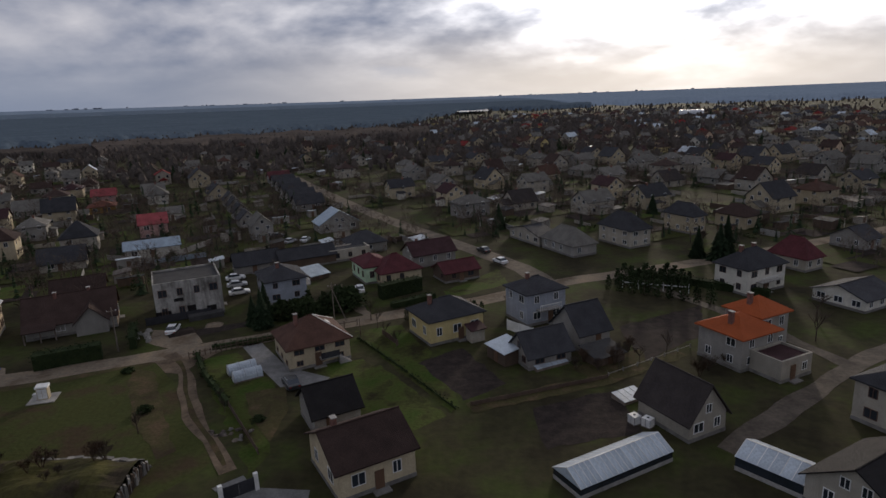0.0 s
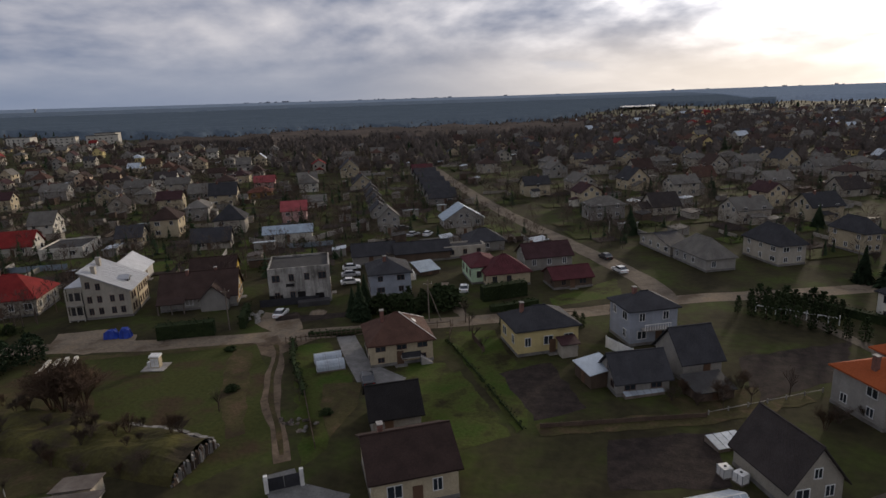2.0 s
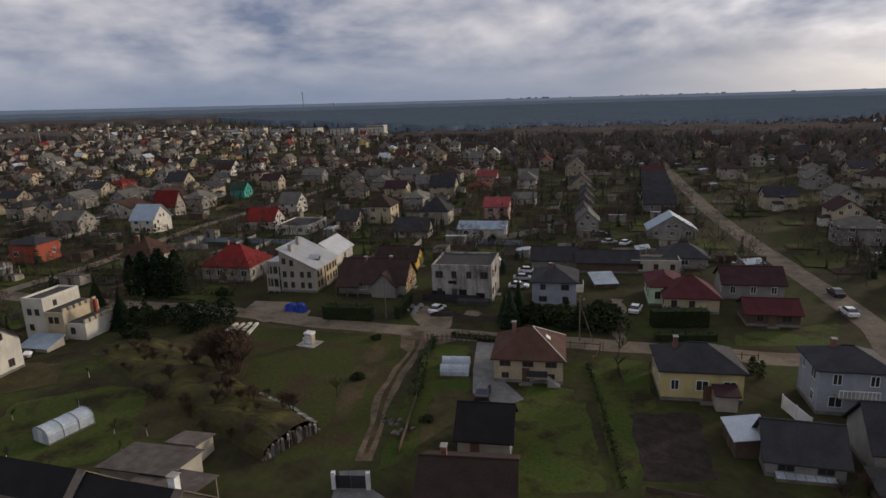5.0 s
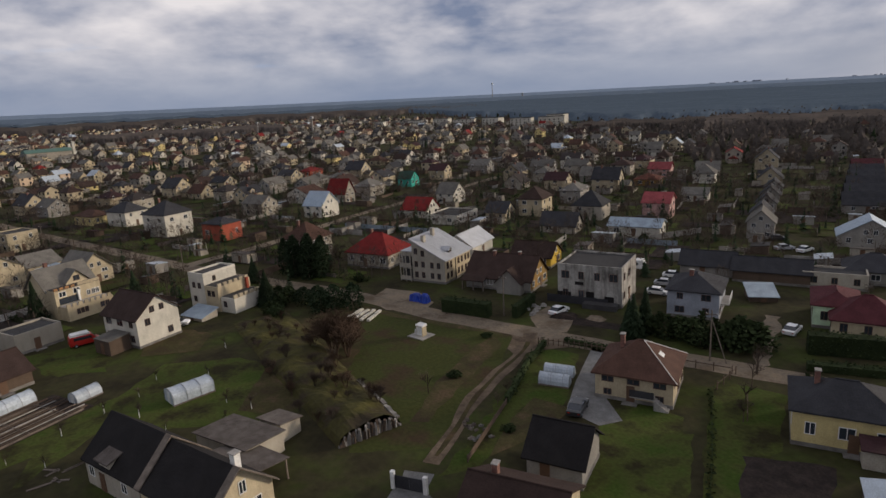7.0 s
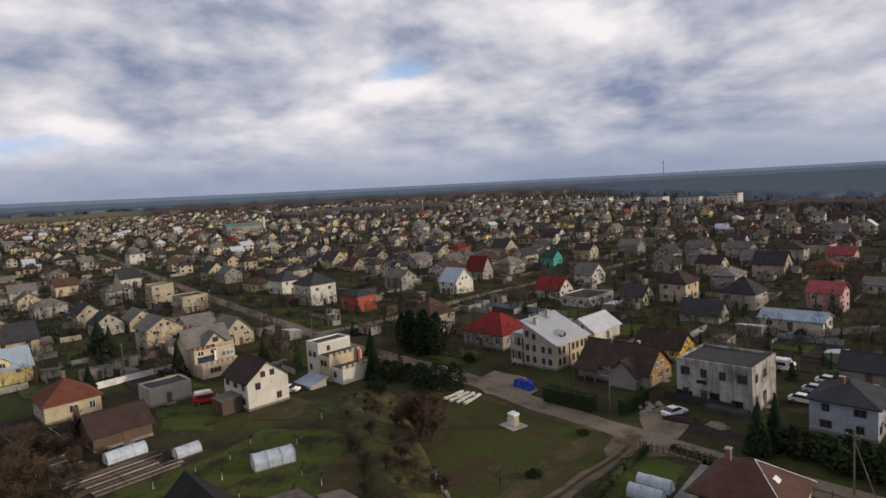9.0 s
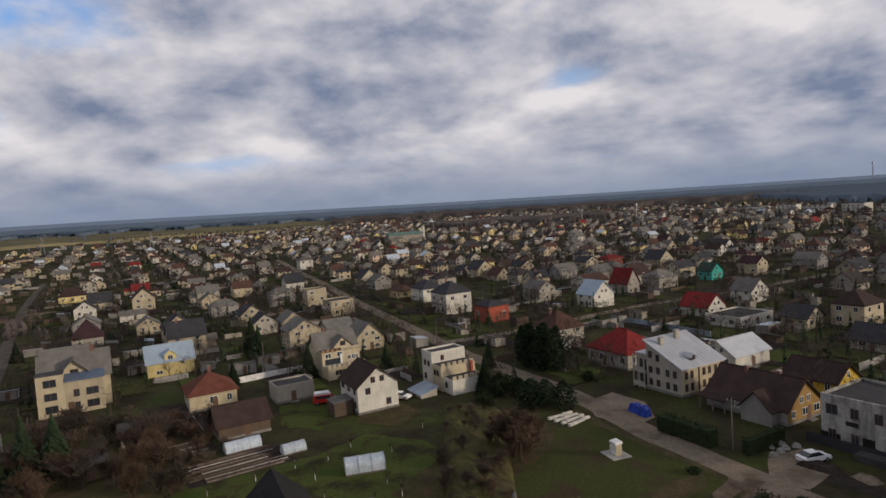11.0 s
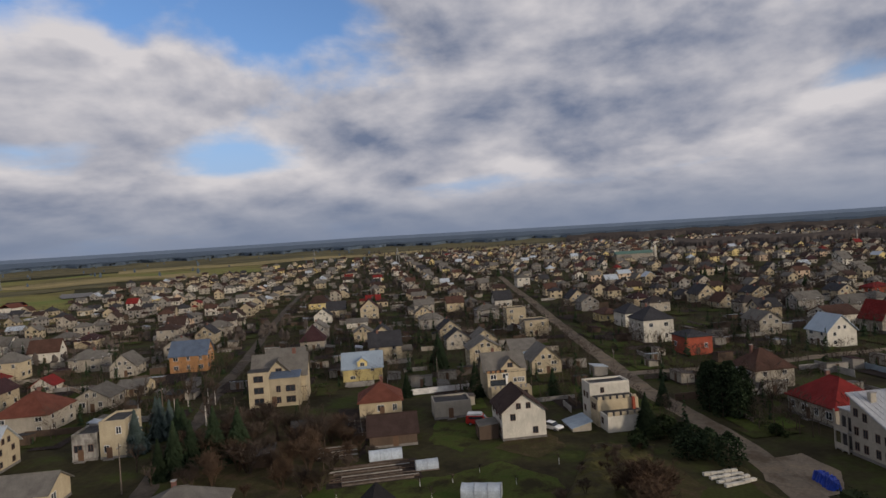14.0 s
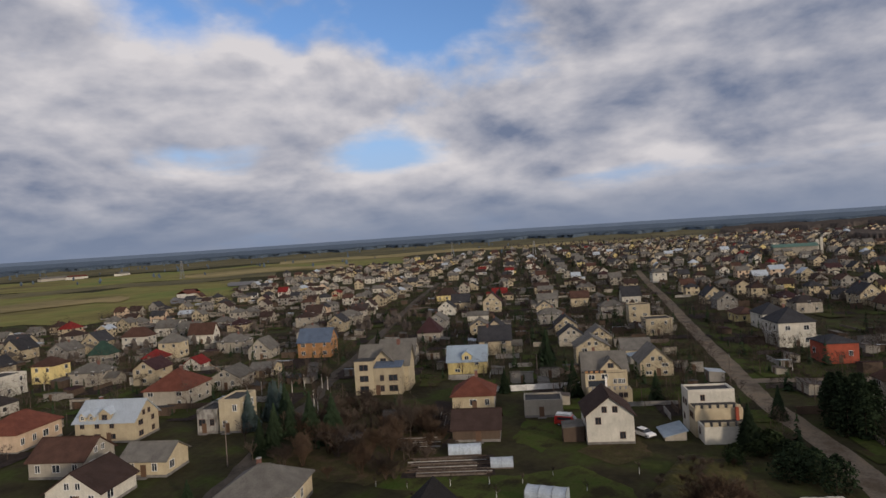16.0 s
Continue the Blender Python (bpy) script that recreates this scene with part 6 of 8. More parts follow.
for i, (cx, cy, pc) in enumerate(((-45.3, 131.5, "white"), (-43.2, 126.0, "silver"), (-41.0, 120.5, "white"), (-38.6, 133.0, "silver"), (-36.8, 128.0, "dark"))):
    car(cx, cy, 25, pc, False, pc + " car parked beside the concrete house")
for i, (cx, cy, pc) in enumerate(((-52.2, 178.0, "dark"), (-46.5, 174.5, "dark"), (-41.0, 166.5, "silver"), (-37.0, 167.5, "white"))):
    car(cx, cy, 10 + i * 25, pc, False, "old " + pc + " car abandoned in a yard")
utility_pole(-18.3, 100.9, 7.5, 25, True)
utility_pole(-52.0, 92.5, 7.5, 22)
utility_pole(-195, 30, 8.0, 20)
utility_pole(-118.5, 14.0, 8.0, 20)
utility_pole(-49.5, -15.0, 8.0, 25)
utility_pole(-85, -40, 8.0, 25)
utility_pole(-128, 56, 8.0, 20)

# gate of the near drive
gate = tagged(new("metal_gate"), "dark sheet-metal gate between white posts", "gate")
gate.matrix_basis = on_ground(-20.3, 53.2, 33)
for sx in (-1.75, 1.75):
    part("gatepost", Geo().box(sx - 0.2, -0.2, -0.2, sx + 0.2, 0.2, 1.9), WHITE, gate)
for sx in (-0.78, 0.78):
    part("gate_leaf", Geo().box(sx - 0.76, -0.03, 0.1, sx + 0.76, 0.03, 1.5), ROOF["charcoal"], gate)
patch("yard", PAVING, "grey paved forecourt behind the gate", [(-21.9, 52.4), (-18.9, 54.4), (-13.4, 53.6), (-13, 47), (-18.5, 48)], 0.03)
patch("yard", PAVING, "concrete slab at the end of the track", [(-23.6, 54.6), (-21.0, 56.6), (-19.2, 54.4), (-21.6, 52.8)], 0.055)

lane("verge", [(-40.4, 87.4), (-38.6, 84.9), (-35.2, 77.6), (-31.4, 70.2), (-27.2, 64.0), (-23.6, 58.6)], 0.62, DRY, "grassy middle of the rutted track", z=0.06, wobble=0.1)
fence(-52.5, 103.6, -42.5, 108.3, 1.5, ROOF["charcoal"], "dark sheet fence before the concrete house")
caravan = tagged(new("caravan"), "small white caravan parked on the grass", "caravan")
caravan.matrix_basis = on_ground(-54.5, 131.0, 30)
part("body", loft([(-2.2, 0.5), (2.2, 0.5), (2.3, 1.4), (1.9, 2.4), (-1.9, 2.4), (-2.3, 1.4)], 2.1), WHITE, caravan)
part("window", Geo().box(-1.2, -1.06, 1.3, 0.9, -0.99, 1.9), GLASS, caravan)
for sy in (-0.95, 0.95):
    part("wheel", _wheel, None, caravan, at=pose(0, sy, 0.31))
heap(-44.5, 99.5, 30, 4.5, 2.6, 0.7, DIRT, "soil_mound", "low mound of brown soil in the yard", "soil", 8)
heap(-40.0, 102.5, 10, 3.0, 2.0, 0.5, GRAVEL, "gravel_mound", "low mound of pale gravel in the yard", "gravel", 9)
for kx, ky in ((-51.5, 97.5), (-50.6, 99.2), (-49.8, 98.0), (-52.0, 99.6), (-50.9, 101.0), (-48.9, 96.4)):
    heap(kx, ky, kx * 20, 1.1, 0.8, 0.6, CONCRETE, "rock", "grey landscaping rock by the drive", "rock", int(-kx * 10))

for k in range(16):
    rng = random.Random(1200 + k)
    heap(-25.2 + rng.uniform(-2.4, 2.6), 65.2 + rng.uniform(-1.6, 1.6), k * 40, rng.uniform(0.35, 0.95), rng.uniform(0.3, 0.7), rng.uniform(0.12, 0.3), (PLINTH, WOOD, TIN)[k % 3], "rubble", ("grey broken concrete in the grass", "grey weathered timber scrap in the grass", "rusty sheet scrap in the grass")[k % 3], "rubble", 60 + k)
for k in range(7):
    rng = random.Random(1300 + k)
    bd = tagged(new("plank"), "pale discarded plank lying in the grass", "plank")
    bd.matrix_basis = on_ground(-47.5 + rng.uniform(-2.2, 2.2), 25.0 + rng.uniform(-2.5, 2.5), rng.uniform(0, 180))
    part("board", Geo().box(-rng.uniform(0.6, 1.4), -0.14, 0.02, rng.uniform(0.6, 1.4), 0.14, 0.1), WOOD, bd)

# hedges and fences
hedge(-61.9, 86.6, -53.4, 90.6, 2.6, 2.2)
hedge(-49.8, 93.0, -53.2, 100.5, 2.3, 1.3)
hedge(-11.4, 113.2, -3.6, 118.2, 3.0, 2.2)
hedge(-8.8, 107.6, -0.8, 112.6, 1.2, 1.6)
hedge(-37.8, 88.6, -34.4, 82.2, 1.1, 0.8)
hedge(-34.4, 82.0, -27.6, 72.0, 1.1, 0.8)
hedge(-36.5, 91.2, -25.5, 95.3, 1.0, 0.7)
hedge(41, 121, 60, 104, 1.6, 1.6, lab="long loose dark hedge along a plot")
hedge(-13.4, 93.5, -4.6, 79.4, 0.55, 0.35, lab="thin dark hedge between two gardens")
hedge(-4.4, 79.0, 1.8, 68.4, 0.5, 0.35, lab="thin dark hedge between two gardens")
fence(-9.4, 94.5, -6.6, 89.5, 1.0, WALL["darkwood"], "dark low board fence beside the yellow house")
fence(22.7, 75.6, 37.2, 83.8, 0.55, CONCRETE, "thin pale rail fence along a plot", 2.9, False)
fence(3.7, 69.2, 22.4, 75.0, 0.6, WALL["darkwood"], "low dark board edging along a plot")
fence(11.2, 94.2, 14.8, 89.8, 1.8, WHITE, "whitewashed wall panel beside the house")
fence(-70, 150, -64, 170, 1.6, CONCRETE, "grey concrete panel fence round a yard")
fence(-86, 155, -71, 149, 1.6, CONCRETE, "grey concrete panel fence round a yard")
fence(-71, 149, -60, 154, 1.4, ROOF["slateblue"], "blue-grey sheet metal yard fence")
fence(-150, 110, -118, 124, 1.5, ROOF["slateblue"], "long pale blue fence along the street")
fence(-120, 24, -108, 2, 1.5, WHITE, "pale sheet fence across a garden")
fence(-27.4, 71.8, -20.5, 60.5, 0.8, WALL["darkwood"], "sagging board fence along the track")
fence(-105, 78.5, -97, 81.5, 1.0, WOOD)
fence(-38.9, 88.2, -32.6, 91.6, 1.0, WALL["darkwood"], "dark picket fence along the street", 0.8, False)
fence(-32.4, 91.8, -26.0, 94.4, 1.0, WALL["darkwood"], "dark picket fence along the street", 0.8, False)
fence(-24.6, 95.2, -14.2, 99.4, 1.1, WALL["darkwood"], "thin dark wire fence on weathered posts", 2.2, False)
fence(-13.8, 99.6, -13.0, 94.0, 1.1, WALL["darkwood"], "thin dark wire fence on weathered posts", 2.2, False)
fence(-4.0, 103.8, 6.0, 107.6, 1.0, WALL["darkwood"], "thin dark wire fence on weathered posts", 2.2, False)
fence(36.0, 113.4, 47.0, 108.4, 1.6, WHITE, "low fence between white pillars before the thujas", 1.6, False)
fence(-100, -76, -122, -122, 1.2, WALL["pinkcream"], "low pale brick garden wall with piers")

# trees by the houses
for k, (px, py, h, s) in enumerate(((-107.5, 66.5, 6.4, 1), (-89.6, 63.2, 7.4, 2),
                                    (-30.7, 100.3, 7.2, 0), (-30.9, 103.4, 7.6, 2), (-32.8, 102.0, 5.5, 4), (-110.9, 8.7, 6.1, 1), (-114.0, 43.2, 6.6, 2), (-139.6, 8.0, 8.9, 0), (62.5, 130, 8.5, 1), (66, 134, 9.5, 2), (59, 133, 7.5, 0),
                                    (-37.0, -8.5, 3.2, 2), (-68.5, -19.5, 8.5, 1), (-70.8, -22.8, 9.5, 2))):
    plant("spruce", px, py, h, s + k)
for k, (px, py, h) in enumerate(((-73.7, -30.4, 8.4), (-77.4, -31.0, 7.3), (-66.3, -28.9, 8.5), (-80.9, -36.8, 6.7), (-75.5, -27.5, 6.0), (-84.5, -41.5, 6.0))):
    plant("blue_spruce", px, py, h, k)
for k, (px, py, h) in enumerate(((-75.4, 74.9, 4.8), (-78.6, 72.5, 4.4), (-81.5, 70.6, 4.0), (-77.5, 69.4, 4.2), (-84.6, 68.8, 3.4))):
    plant("pine", px, py, h, k)
for k, (px, py, h) in enumerate(((-56.8, 62.4, 8.2), (-54.6, 63.6, 7.0), (-59.2, 63.0, 7.2), (-57.6, 64.8, 7.4))):
    plant("fan_bush", px, py, h, k)
for k in range(46):
    rng = random.Random(500 + k)
    px = -80 + 44 * (k / 45) ** 0.9 + rng.uniform(-2, 2)
    py = 59.5 - 4.3 * (px + 84) / 52 + rng.uniform(-5.5, 3.5)
    plant("thicket" if k % 3 else "russet_thicket", px, py, rng.uniform(1.3, 2.9) if px > -62 else rng.uniform(1.0, 2.2), k, "", max(0.0, mound_z(px, py) - 0.05))
for k in range(100):
    rng = random.Random(700 + k)
    plant(("thicket", "russet_thicket", "bare_tree")[k % 3], -66 + rng.uniform(-20, 14), -3 + rng.uniform(-15, 21), rng.uniform(2.2, 6.8), k)
for k in range(11):
    plant("thuja", 35.6 + k * 1.25, 115.4 - k * 0.42, 3.4 + (k * 37 % 10) * 0.16, k, "row of thujas")
for k in range(9):
    plant("thuja", 33.0 + k * 1.9, 112.6 - k * 1.35, 3.0 + (k * 53 % 10) * 0.2, k, "row of thujas")
for k in range(16):
    rng = random.Random(900 + k)
    plant("shrub" if k % 3 else "thuja", -29 + k * 0.95 + rng.uniform(-0.8, 0.8), 104.2 + k * 0.24 + rng.uniform(-1.6, 2.2), rng.uniform(2.4, 4.6), k, "dark evergreens along the street")
for k, (px, py) in enumerate(((-53.7, 20.4), (-52.4, 15.5), (-57, 26), (-60, 31), (-62, 35.5), (-50, 24), (-52, 44.5), (-48, 46.5), (-47, 43), (-63, 45), (-72, 50), (-55.5, 34.5), (-49.5, 36.5), (-66.5, 38.5))):
    plant("young_tree", px, py, 1.9 + (k % 4) * 0.35, k, "young fruit trees on the lawn")
for k, (px, py, h) in enumerate(((-10.5, 97.5, 4.5), (-8.8, 93.0, 4.0), (-6.8, 89.0, 3.6), (-12.0, 101.5, 5.0), (-36.5, 66.2, 4.0), (-29.0, 73.4, 2.6), (-27.5, 70.5, 2.4), (12.5, 104, 4.0), (-3.5, 99.5, 3.6), (28, 79, 4.0),
                                 (33, 82, 4.4), (24.5, 77, 3.6), (-119, 84, 7.0), (-109, 84, 8.0), (-104.5, 86, 7.5), (-116, 80, 6.0), (56, 84, 6.0), (61, 92, 6.5))):
    plant("bare_tree", px, py, h, k)
for k, (px, py) in enumerate(((-96, -58), (-90, -52), (-82, -48), (-94, -45), (-100, -38))):
    plant("birch", px, py, 7.5 + k % 3, k)
for k, (px, py, h) in enumerate(((-46.4, 84.1, 0.7), (-38.2, 71.7, 0.75), (-22.6, 68.0, 0.6), (-49.5, 57.5, 0.7))):
    plant("low_shrub", px, py, h, k)
for k, (px, py) in enumerate(((-5.6, 100.8), (-4.9, 101.3), (-4.2, 101.0), (3.8, 101.5), (6.3, 102.2), (7.5, 101.5))):
    plant("thuja", px, py, 2.6, k)

for k, (kind, px, py, h) in enumerate((("spruce", -63.5, -8.5, 10.5), ("spruce", -66.8, -6.0, 9.5), ("spruce", -61.5, -11.8, 8.5), ("bare_tree", -70.5, -9.0, 9.5), ("bare_tree", -74.5, -13.0, 9.0), ("birch", -79.5, -22.0, 10.5), ("birch", -84.0, -27.5, 11.0),
                                       ("bare_tree", -68.0, 4.5, 7.5), ("bare_tree", -72.5, 8.0, 7.0), ("bare_tree", -59.0, 6.0, 6.5), ("russet_thicket", -55.5, 10.0, 5.5), ("russet_thicket", -61.0, -2.0, 6.5), ("bare_tree", -76.5, -4.5, 8.0), ("spruce", -112.0, 25.5, 8.5), ("spruce", -148.5, 4.0, 10.0),
                                       ("bare_tree", -58.0, -20.5, 6.5), ("thicket", -53.0, -5.0, 5.0), ("birch", -100.5, -40.5, 9.5), ("birch", -98.0, -44.5, 10.0))):
    plant(kind, px, py, h, k * 3 + 1)

# white verge trim and skylight on the brown hipped roof
for ob in [o for o in scene.objects if o.get("label", "").startswith("cream bungalow on a raised basement")]:
    for sy in (-1, 1):
        part("verge_trim", Geo().rod((5.05, sy * 4.85, 3.5), (0.44, 0, 6.55), 0.05, 0.05, 5), WHITE, ob)
    part("skylight", Geo().box(-0.35, -0.5, 0, 0.35, 0.5, 0.08), FRAME, ob, at=pose(2.6, -0.3, 5.06, 0, 34, 0))
    lp = part("porch", Geo().box(-0.2, -5.6, 1.25, 2.6, -4.4, 1.42), CONCRETE, ob)
    for k in range(6):
        part("step", Geo().box(2.6 + k * 0.28, -5.6, -0.1, 2.88 + k * 0.28, -4.6, 1.22 - k * 0.2), CONCRETE, lp)
    part("railing", Geo().box(-0.2, -5.62, 1.42, 2.6, -5.56, 2.3), ROOF["charcoal"], lp)
for ob in [o for o in scene.objects if o.get("label", "").startswith("pale yellow house")]:
    pr = part("porch", Geo().box(1.2, -6.3, -0.2, 3.6, -4.5, 2.1), WALL["greyw"], ob)
    part("porch_roof", Geo().solid([(0.9, -6.7, 2.05), (3.9, -6.7, 2.05), (3.9, -4.4, 2.6), (0.9, -4.4, 2.6)], [(0.9, -6.7, 2.17), (3.9, -6.7, 2.17), (3.9, -4.4, 2.72), (0.9, -4.4, 2.72)]), ROOF["maroonk"], pr)

# dry verges, weeds and small things of the near plots
for lie, pts in enumerate(([(-76, 66), (-66, 71), (-58, 68), (-51, 62), (-46, 56), (-43, 49), (-49, 45), (-56, 50), (-63, 55), (-71, 60)], [(-46.5, 85.5), (-42.5, 84), (-36.8, 73.5), (-30.2, 62), (-31.5, 60.5), (-38.5, 69), (-43.5, 78)],
            [(-75, 76.6), (-60, 81.6), (-46, 87), (-45.5, 86), (-60, 79.8), (-74, 75)], [(-26.5, 75.5), (-21.5, 77), (-19.5, 71), (-19.8, 63), (-23.5, 68.5)], [(3, 70), (22, 76), (35, 82.6), (36, 81), (23, 73.6), (4, 67.4)],
            [(-93, 44), (-80, 50), (-74, 46), (-78, 38), (-84, 40)], [(18, 79), (30, 84), (29, 78), (20, 75.5)], [(-90, -6), (-78, 14), (-62, 17), (-52, 14), (-50, -4), (-58, -13), (-80, -22)])):
    patch("dry_grass", DRY, "brown dry grass and weeds", pts, 0.03 + 0.005 * lie)


def glazed_frame(x, y, yaw, w, d, lab):
    """A low garden frame with a tilted film cover on a timber box."""
    base = tagged(new("garden_frame"), lab, "garden frame")
    base.matrix_basis = on_ground(x, y, yaw)
    part("box", Geo().solid([(-w / 2, -d / 2, -0.1), (w / 2, -d / 2, -0.1), (w / 2, d / 2, -0.1), (-w / 2, d / 2, -0.1)], [(-w / 2, -d / 2, 0.35), (w / 2, -d / 2, 0.35), (w / 2, d / 2, 0.7), (-w / 2, d / 2, 0.7)]), WOOD, base)
    n = max(3, int(w / 0.9))
    for i in range(n):
        a, b = -w / 2 + i * w / n + 0.04, -w / 2 + (i + 1) * w / n - 0.04
        part("cover", Geo().solid([(a, -d / 2, 0.37), (b, -d / 2, 0.37), (b, d / 2, 0.72), (a, d / 2, 0.72)], [(a, -d / 2, 0.42), (b, -d / 2, 0.42), (b, d / 2, 0.77), (a, d / 2, 0.77)]), PLASTIC, base)
    return base


glazed_frame(23.6, 69.4, 27, 3.8, 2.4, "low timber garden frame covered with silver film")
glazed_frame(15.6, 79.6, 25, 5.4, 1.3, "glazed lean-to frame along the barn wall")


def water_tank(x, y, yaw):
    base = tagged(new("water_tank"), "white plastic water tank in a wire cage", "tank")
    base.matrix_basis = on_ground(x, y, yaw)
    part("tank", Geo().box(-0.5, -0.55, 0.12, 0.5, 0.55, 1.1), WHITE, base)
    part("lid", Geo().rod((0, 0, 1.1), (0, 0, 1.16), 0.14, 0.14, 8), TYRE, base)
    part("pallet", Geo().box(-0.55, -0.6, -0.02, 0.55, 0.6, 0.12), WOOD, base)
    for sx in (-0.53, 0.53):
        for sy in (-0.58, 0.0, 0.58):
            part("cage_bar", Geo().box(sx - 0.02, sy - 0.02, 0.12, sx + 0.02, sy + 0.02, 1.14), STEEL, base)


water_tank(22.3, 63.4, 25)
water_tank(23.6, 62.6, 40)
for k, (px, py, h) in enumerate(((24.5, 79.0, 3.4), (26.2, 81.6, 3.0), (20.6, 80.4, 2.6), (19.0, 78.4, 2.4), (27.8, 83.4, 2.8), (21.8, 77.6, 2.2), (39.4, 77.2, 2.2), (41.0, 78.8, 2.6), (34.6, 74.4, 3.2), (36.5, 76.2, 2.6))):
    plant("thicket" if k % 2 else "russet_thicket", px, py, h, k)


def terrace_house():
    """Beige house with a low garage storey in front, loggias above it and grey gables behind."""
    base = tagged(new("house"), "beige terraced house with balconies under grey gable roofs", "house")
    base.matrix_basis = on_ground(-112.6, 33.2, GRID)
    HOUSES.append((-113, 33, 8))
    WM, SL = WALL["cream"], ROOF["slate"]
    part("wall", Geo().box(0.2, -4.6, -0.3, 3.4, 4.6, 2.7), WM, base)
    part("terrace_floor", Geo().box(0.25, -4.5, 2.7, 3.1, 4.5, 2.76), CONCRETE, base)
    part("wall", Geo().box(-3.0, -4.8, -0.3, 0.195, 4.2, 5.7), WM, base)
    part("roof_terrace", Geo().box(-2.9, -4.7, 5.7, 0.3, 4.1, 5.76), ROOF["felt"], base)
    for i in range(8):
        part("merlon", Geo().box(3.1, -4.6 + i * 1.16, 2.7, 3.4, -3.9 + i * 1.16, 3.35), WM, base)
        if i < 4:
            part("merlon", Geo().box(-0.05, -4.8 + i * 1.1, 5.7, 0.195, -4.1 + i * 1.1, 6.2), WALL["orangebr"], base, "brown brick parapet block")
    part("parapet", Geo().box(-0.05, -0.2, 5.7, 0.195, 4.2, 6.3), WM, base)
    part("loggia_opening", Geo().box(0.1, -4.2, 2.8, 0.23, -0.6, 4.1), GLASS, base)
    part("pillar", Geo().box(0.2, -0.6, 2.7, 0.6, -0.2, 5.0), WHITE, base)
    part("wall", gable_body(9.6, 7.0, -0.3, 5.7, 9.3), WM, base, at=pose(-6.3, 0, 0, 0, 0, 90))
    part("roof", roof_geo(9.6, 7.0, 5.7, 9.3, "gable"), SL, base, at=pose(-6.3, 0, 0.01, 0, 0, 90))
    cg = part("cross_gable", gable_body(4.2, 4.4, 5.3, 6.2, 8.4), WM, base, at=pose(-4.6, 1.2, 0))
    part("cross_roof", roof_geo(4.4, 4.4, 6.2, 8.4, "gable", 0.35), SL, base, at=pose(-4.6, 1.2, 0.02))
    add_window(cg, pose(2.1, 0, 6.2, 0, 0, 90), 1.3, 1.1, True)
    for yy in (-2.6, -1.8, -1.0):
        add_window(base, pose(3.4, yy, 1.0, 0, 0, 90), 0.7, 1.1, True)
    for yy in (2.2, 3.2):
        add_window(base, pose(3.4, yy, 1.0, 0, 0, 90), 0.9, 1.1, True)
    for yy, z in ((-3.4, 4.3), (-0.6, 4.4), (2.6, 3.3), (1.6, 3.3), (3.4, 3.3)):
        add_window(base, pose(0.2, yy, z, 0, 0, 90), 1.4 if yy < 0 else 0.8, 1.1, False)
    part("chimney", Geo().box(-7.4, -2.2, 8.2, -6.8, -1.6, 10.2), BRICK, base)


terrace_house()

# dark boarded street front of the long brown house, painted openings of the unfinished one
part("front_cladding", Geo().box(-7.0, -4.54, 0.46, 7.0, -4.49, 2.5), WALL["grey"], ochre_house, "dark grey boarded front")
part("lower_roof", Geo().solid([(-7.3, -6.6, 1.9), (-2.2, -6.6, 1.9), (-2.2, -4.4, 2.6), (-7.3, -4.4, 2.6)], [(-7.3, -6.6, 2.05), (-2.2, -6.6, 2.05), (-2.2, -4.4, 2.75), (-7.3, -4.4, 2.75)]), ROOF["darkbrown"], ochre_house)
for sx in (-7.0, -4.6, -2.4):
    part("roof_post", Geo().box(sx - 0.1, -6.4, -0.2, sx + 0.1, -6.2, 1.98), WOOD, ochre_house)
part("cross_gable", gable_body(6.2, 5.0, -0.2, 2.4, 4.9), WALL["grey"], ochre_house, at=pose(3.2, -3.4, 0, 0, 0, 90))
part("cross_roof", roof_geo(6.4, 5.0, 2.4, 4.9, "gable", 0.35), ROOF["darkbrown"], ochre_house, at=pose(3.2, -3.4, 0.02, 0, 0, 90))
# thin black panels carry the shade of the openings; the wall stays whole
for sx, w, z0, z1 in ((-4.6, 2.6, 0.05, 2.1), (0.2, 1.5, 0.6, 2.5), (3.6, 1.7, 0.7, 1.9), (-1.8, 1.6, 3.6, 4.2)):
    part("opening", Geo().box(sx - w / 2, -5.29, z0, sx + w / 2, -5.22, z1), ROOF["blacksheet"], grey_house, "black panel painted as the shade in an unglazed opening")
part("lean_to", Geo().box(-0.6, -7.4, -0.2, 5.4, -5.31, 0.9), ROOF["felt"], grey_house, "low dark lean-to along the wall")
for k, (px, py, h) in enumerate(((-109.0, 74.6, 8.6), (-107.0, 76.2, 9.4), (-104.6, 75.0, 9.6), (-103.4, 78.2, 9.8), (-101.2, 77.0, 9.6), (-99.8, 79.4, 9.0), (-102.0, 80.8, 9.2), (-106.0, 79.2, 9.4))):
    plant("cypress", px, py, h, k, "close clump of tall dark evergreens")
for k, (px, py, h) in enumerate(((-90.4, 66.0, 3.0), (-92.5, 63.8, 2.8), (-88.2, 67.2, 3.2), (-86.0, 64.6, 2.4), (-84.0, 61.6, 2.2), (-80.5, 62.0, 2.6))):
    plant("shrub", px, py, h, k)

for k, (px, py, h) in enumerate(((-57.0, -11.6, 8.0), (-58.8, -13.0, 9.0), (-55.4, -13.2, 7.0))):
    plant("spruce", px, py, h, k)
house("flat_wing", -64.4, -37.3, 7.2, 4.4, 25, 4.6, 4.6, roof="flat", wall="concrete", rm="felt", rows=1, lab="lower grey flat-roofed wing with stained walls")

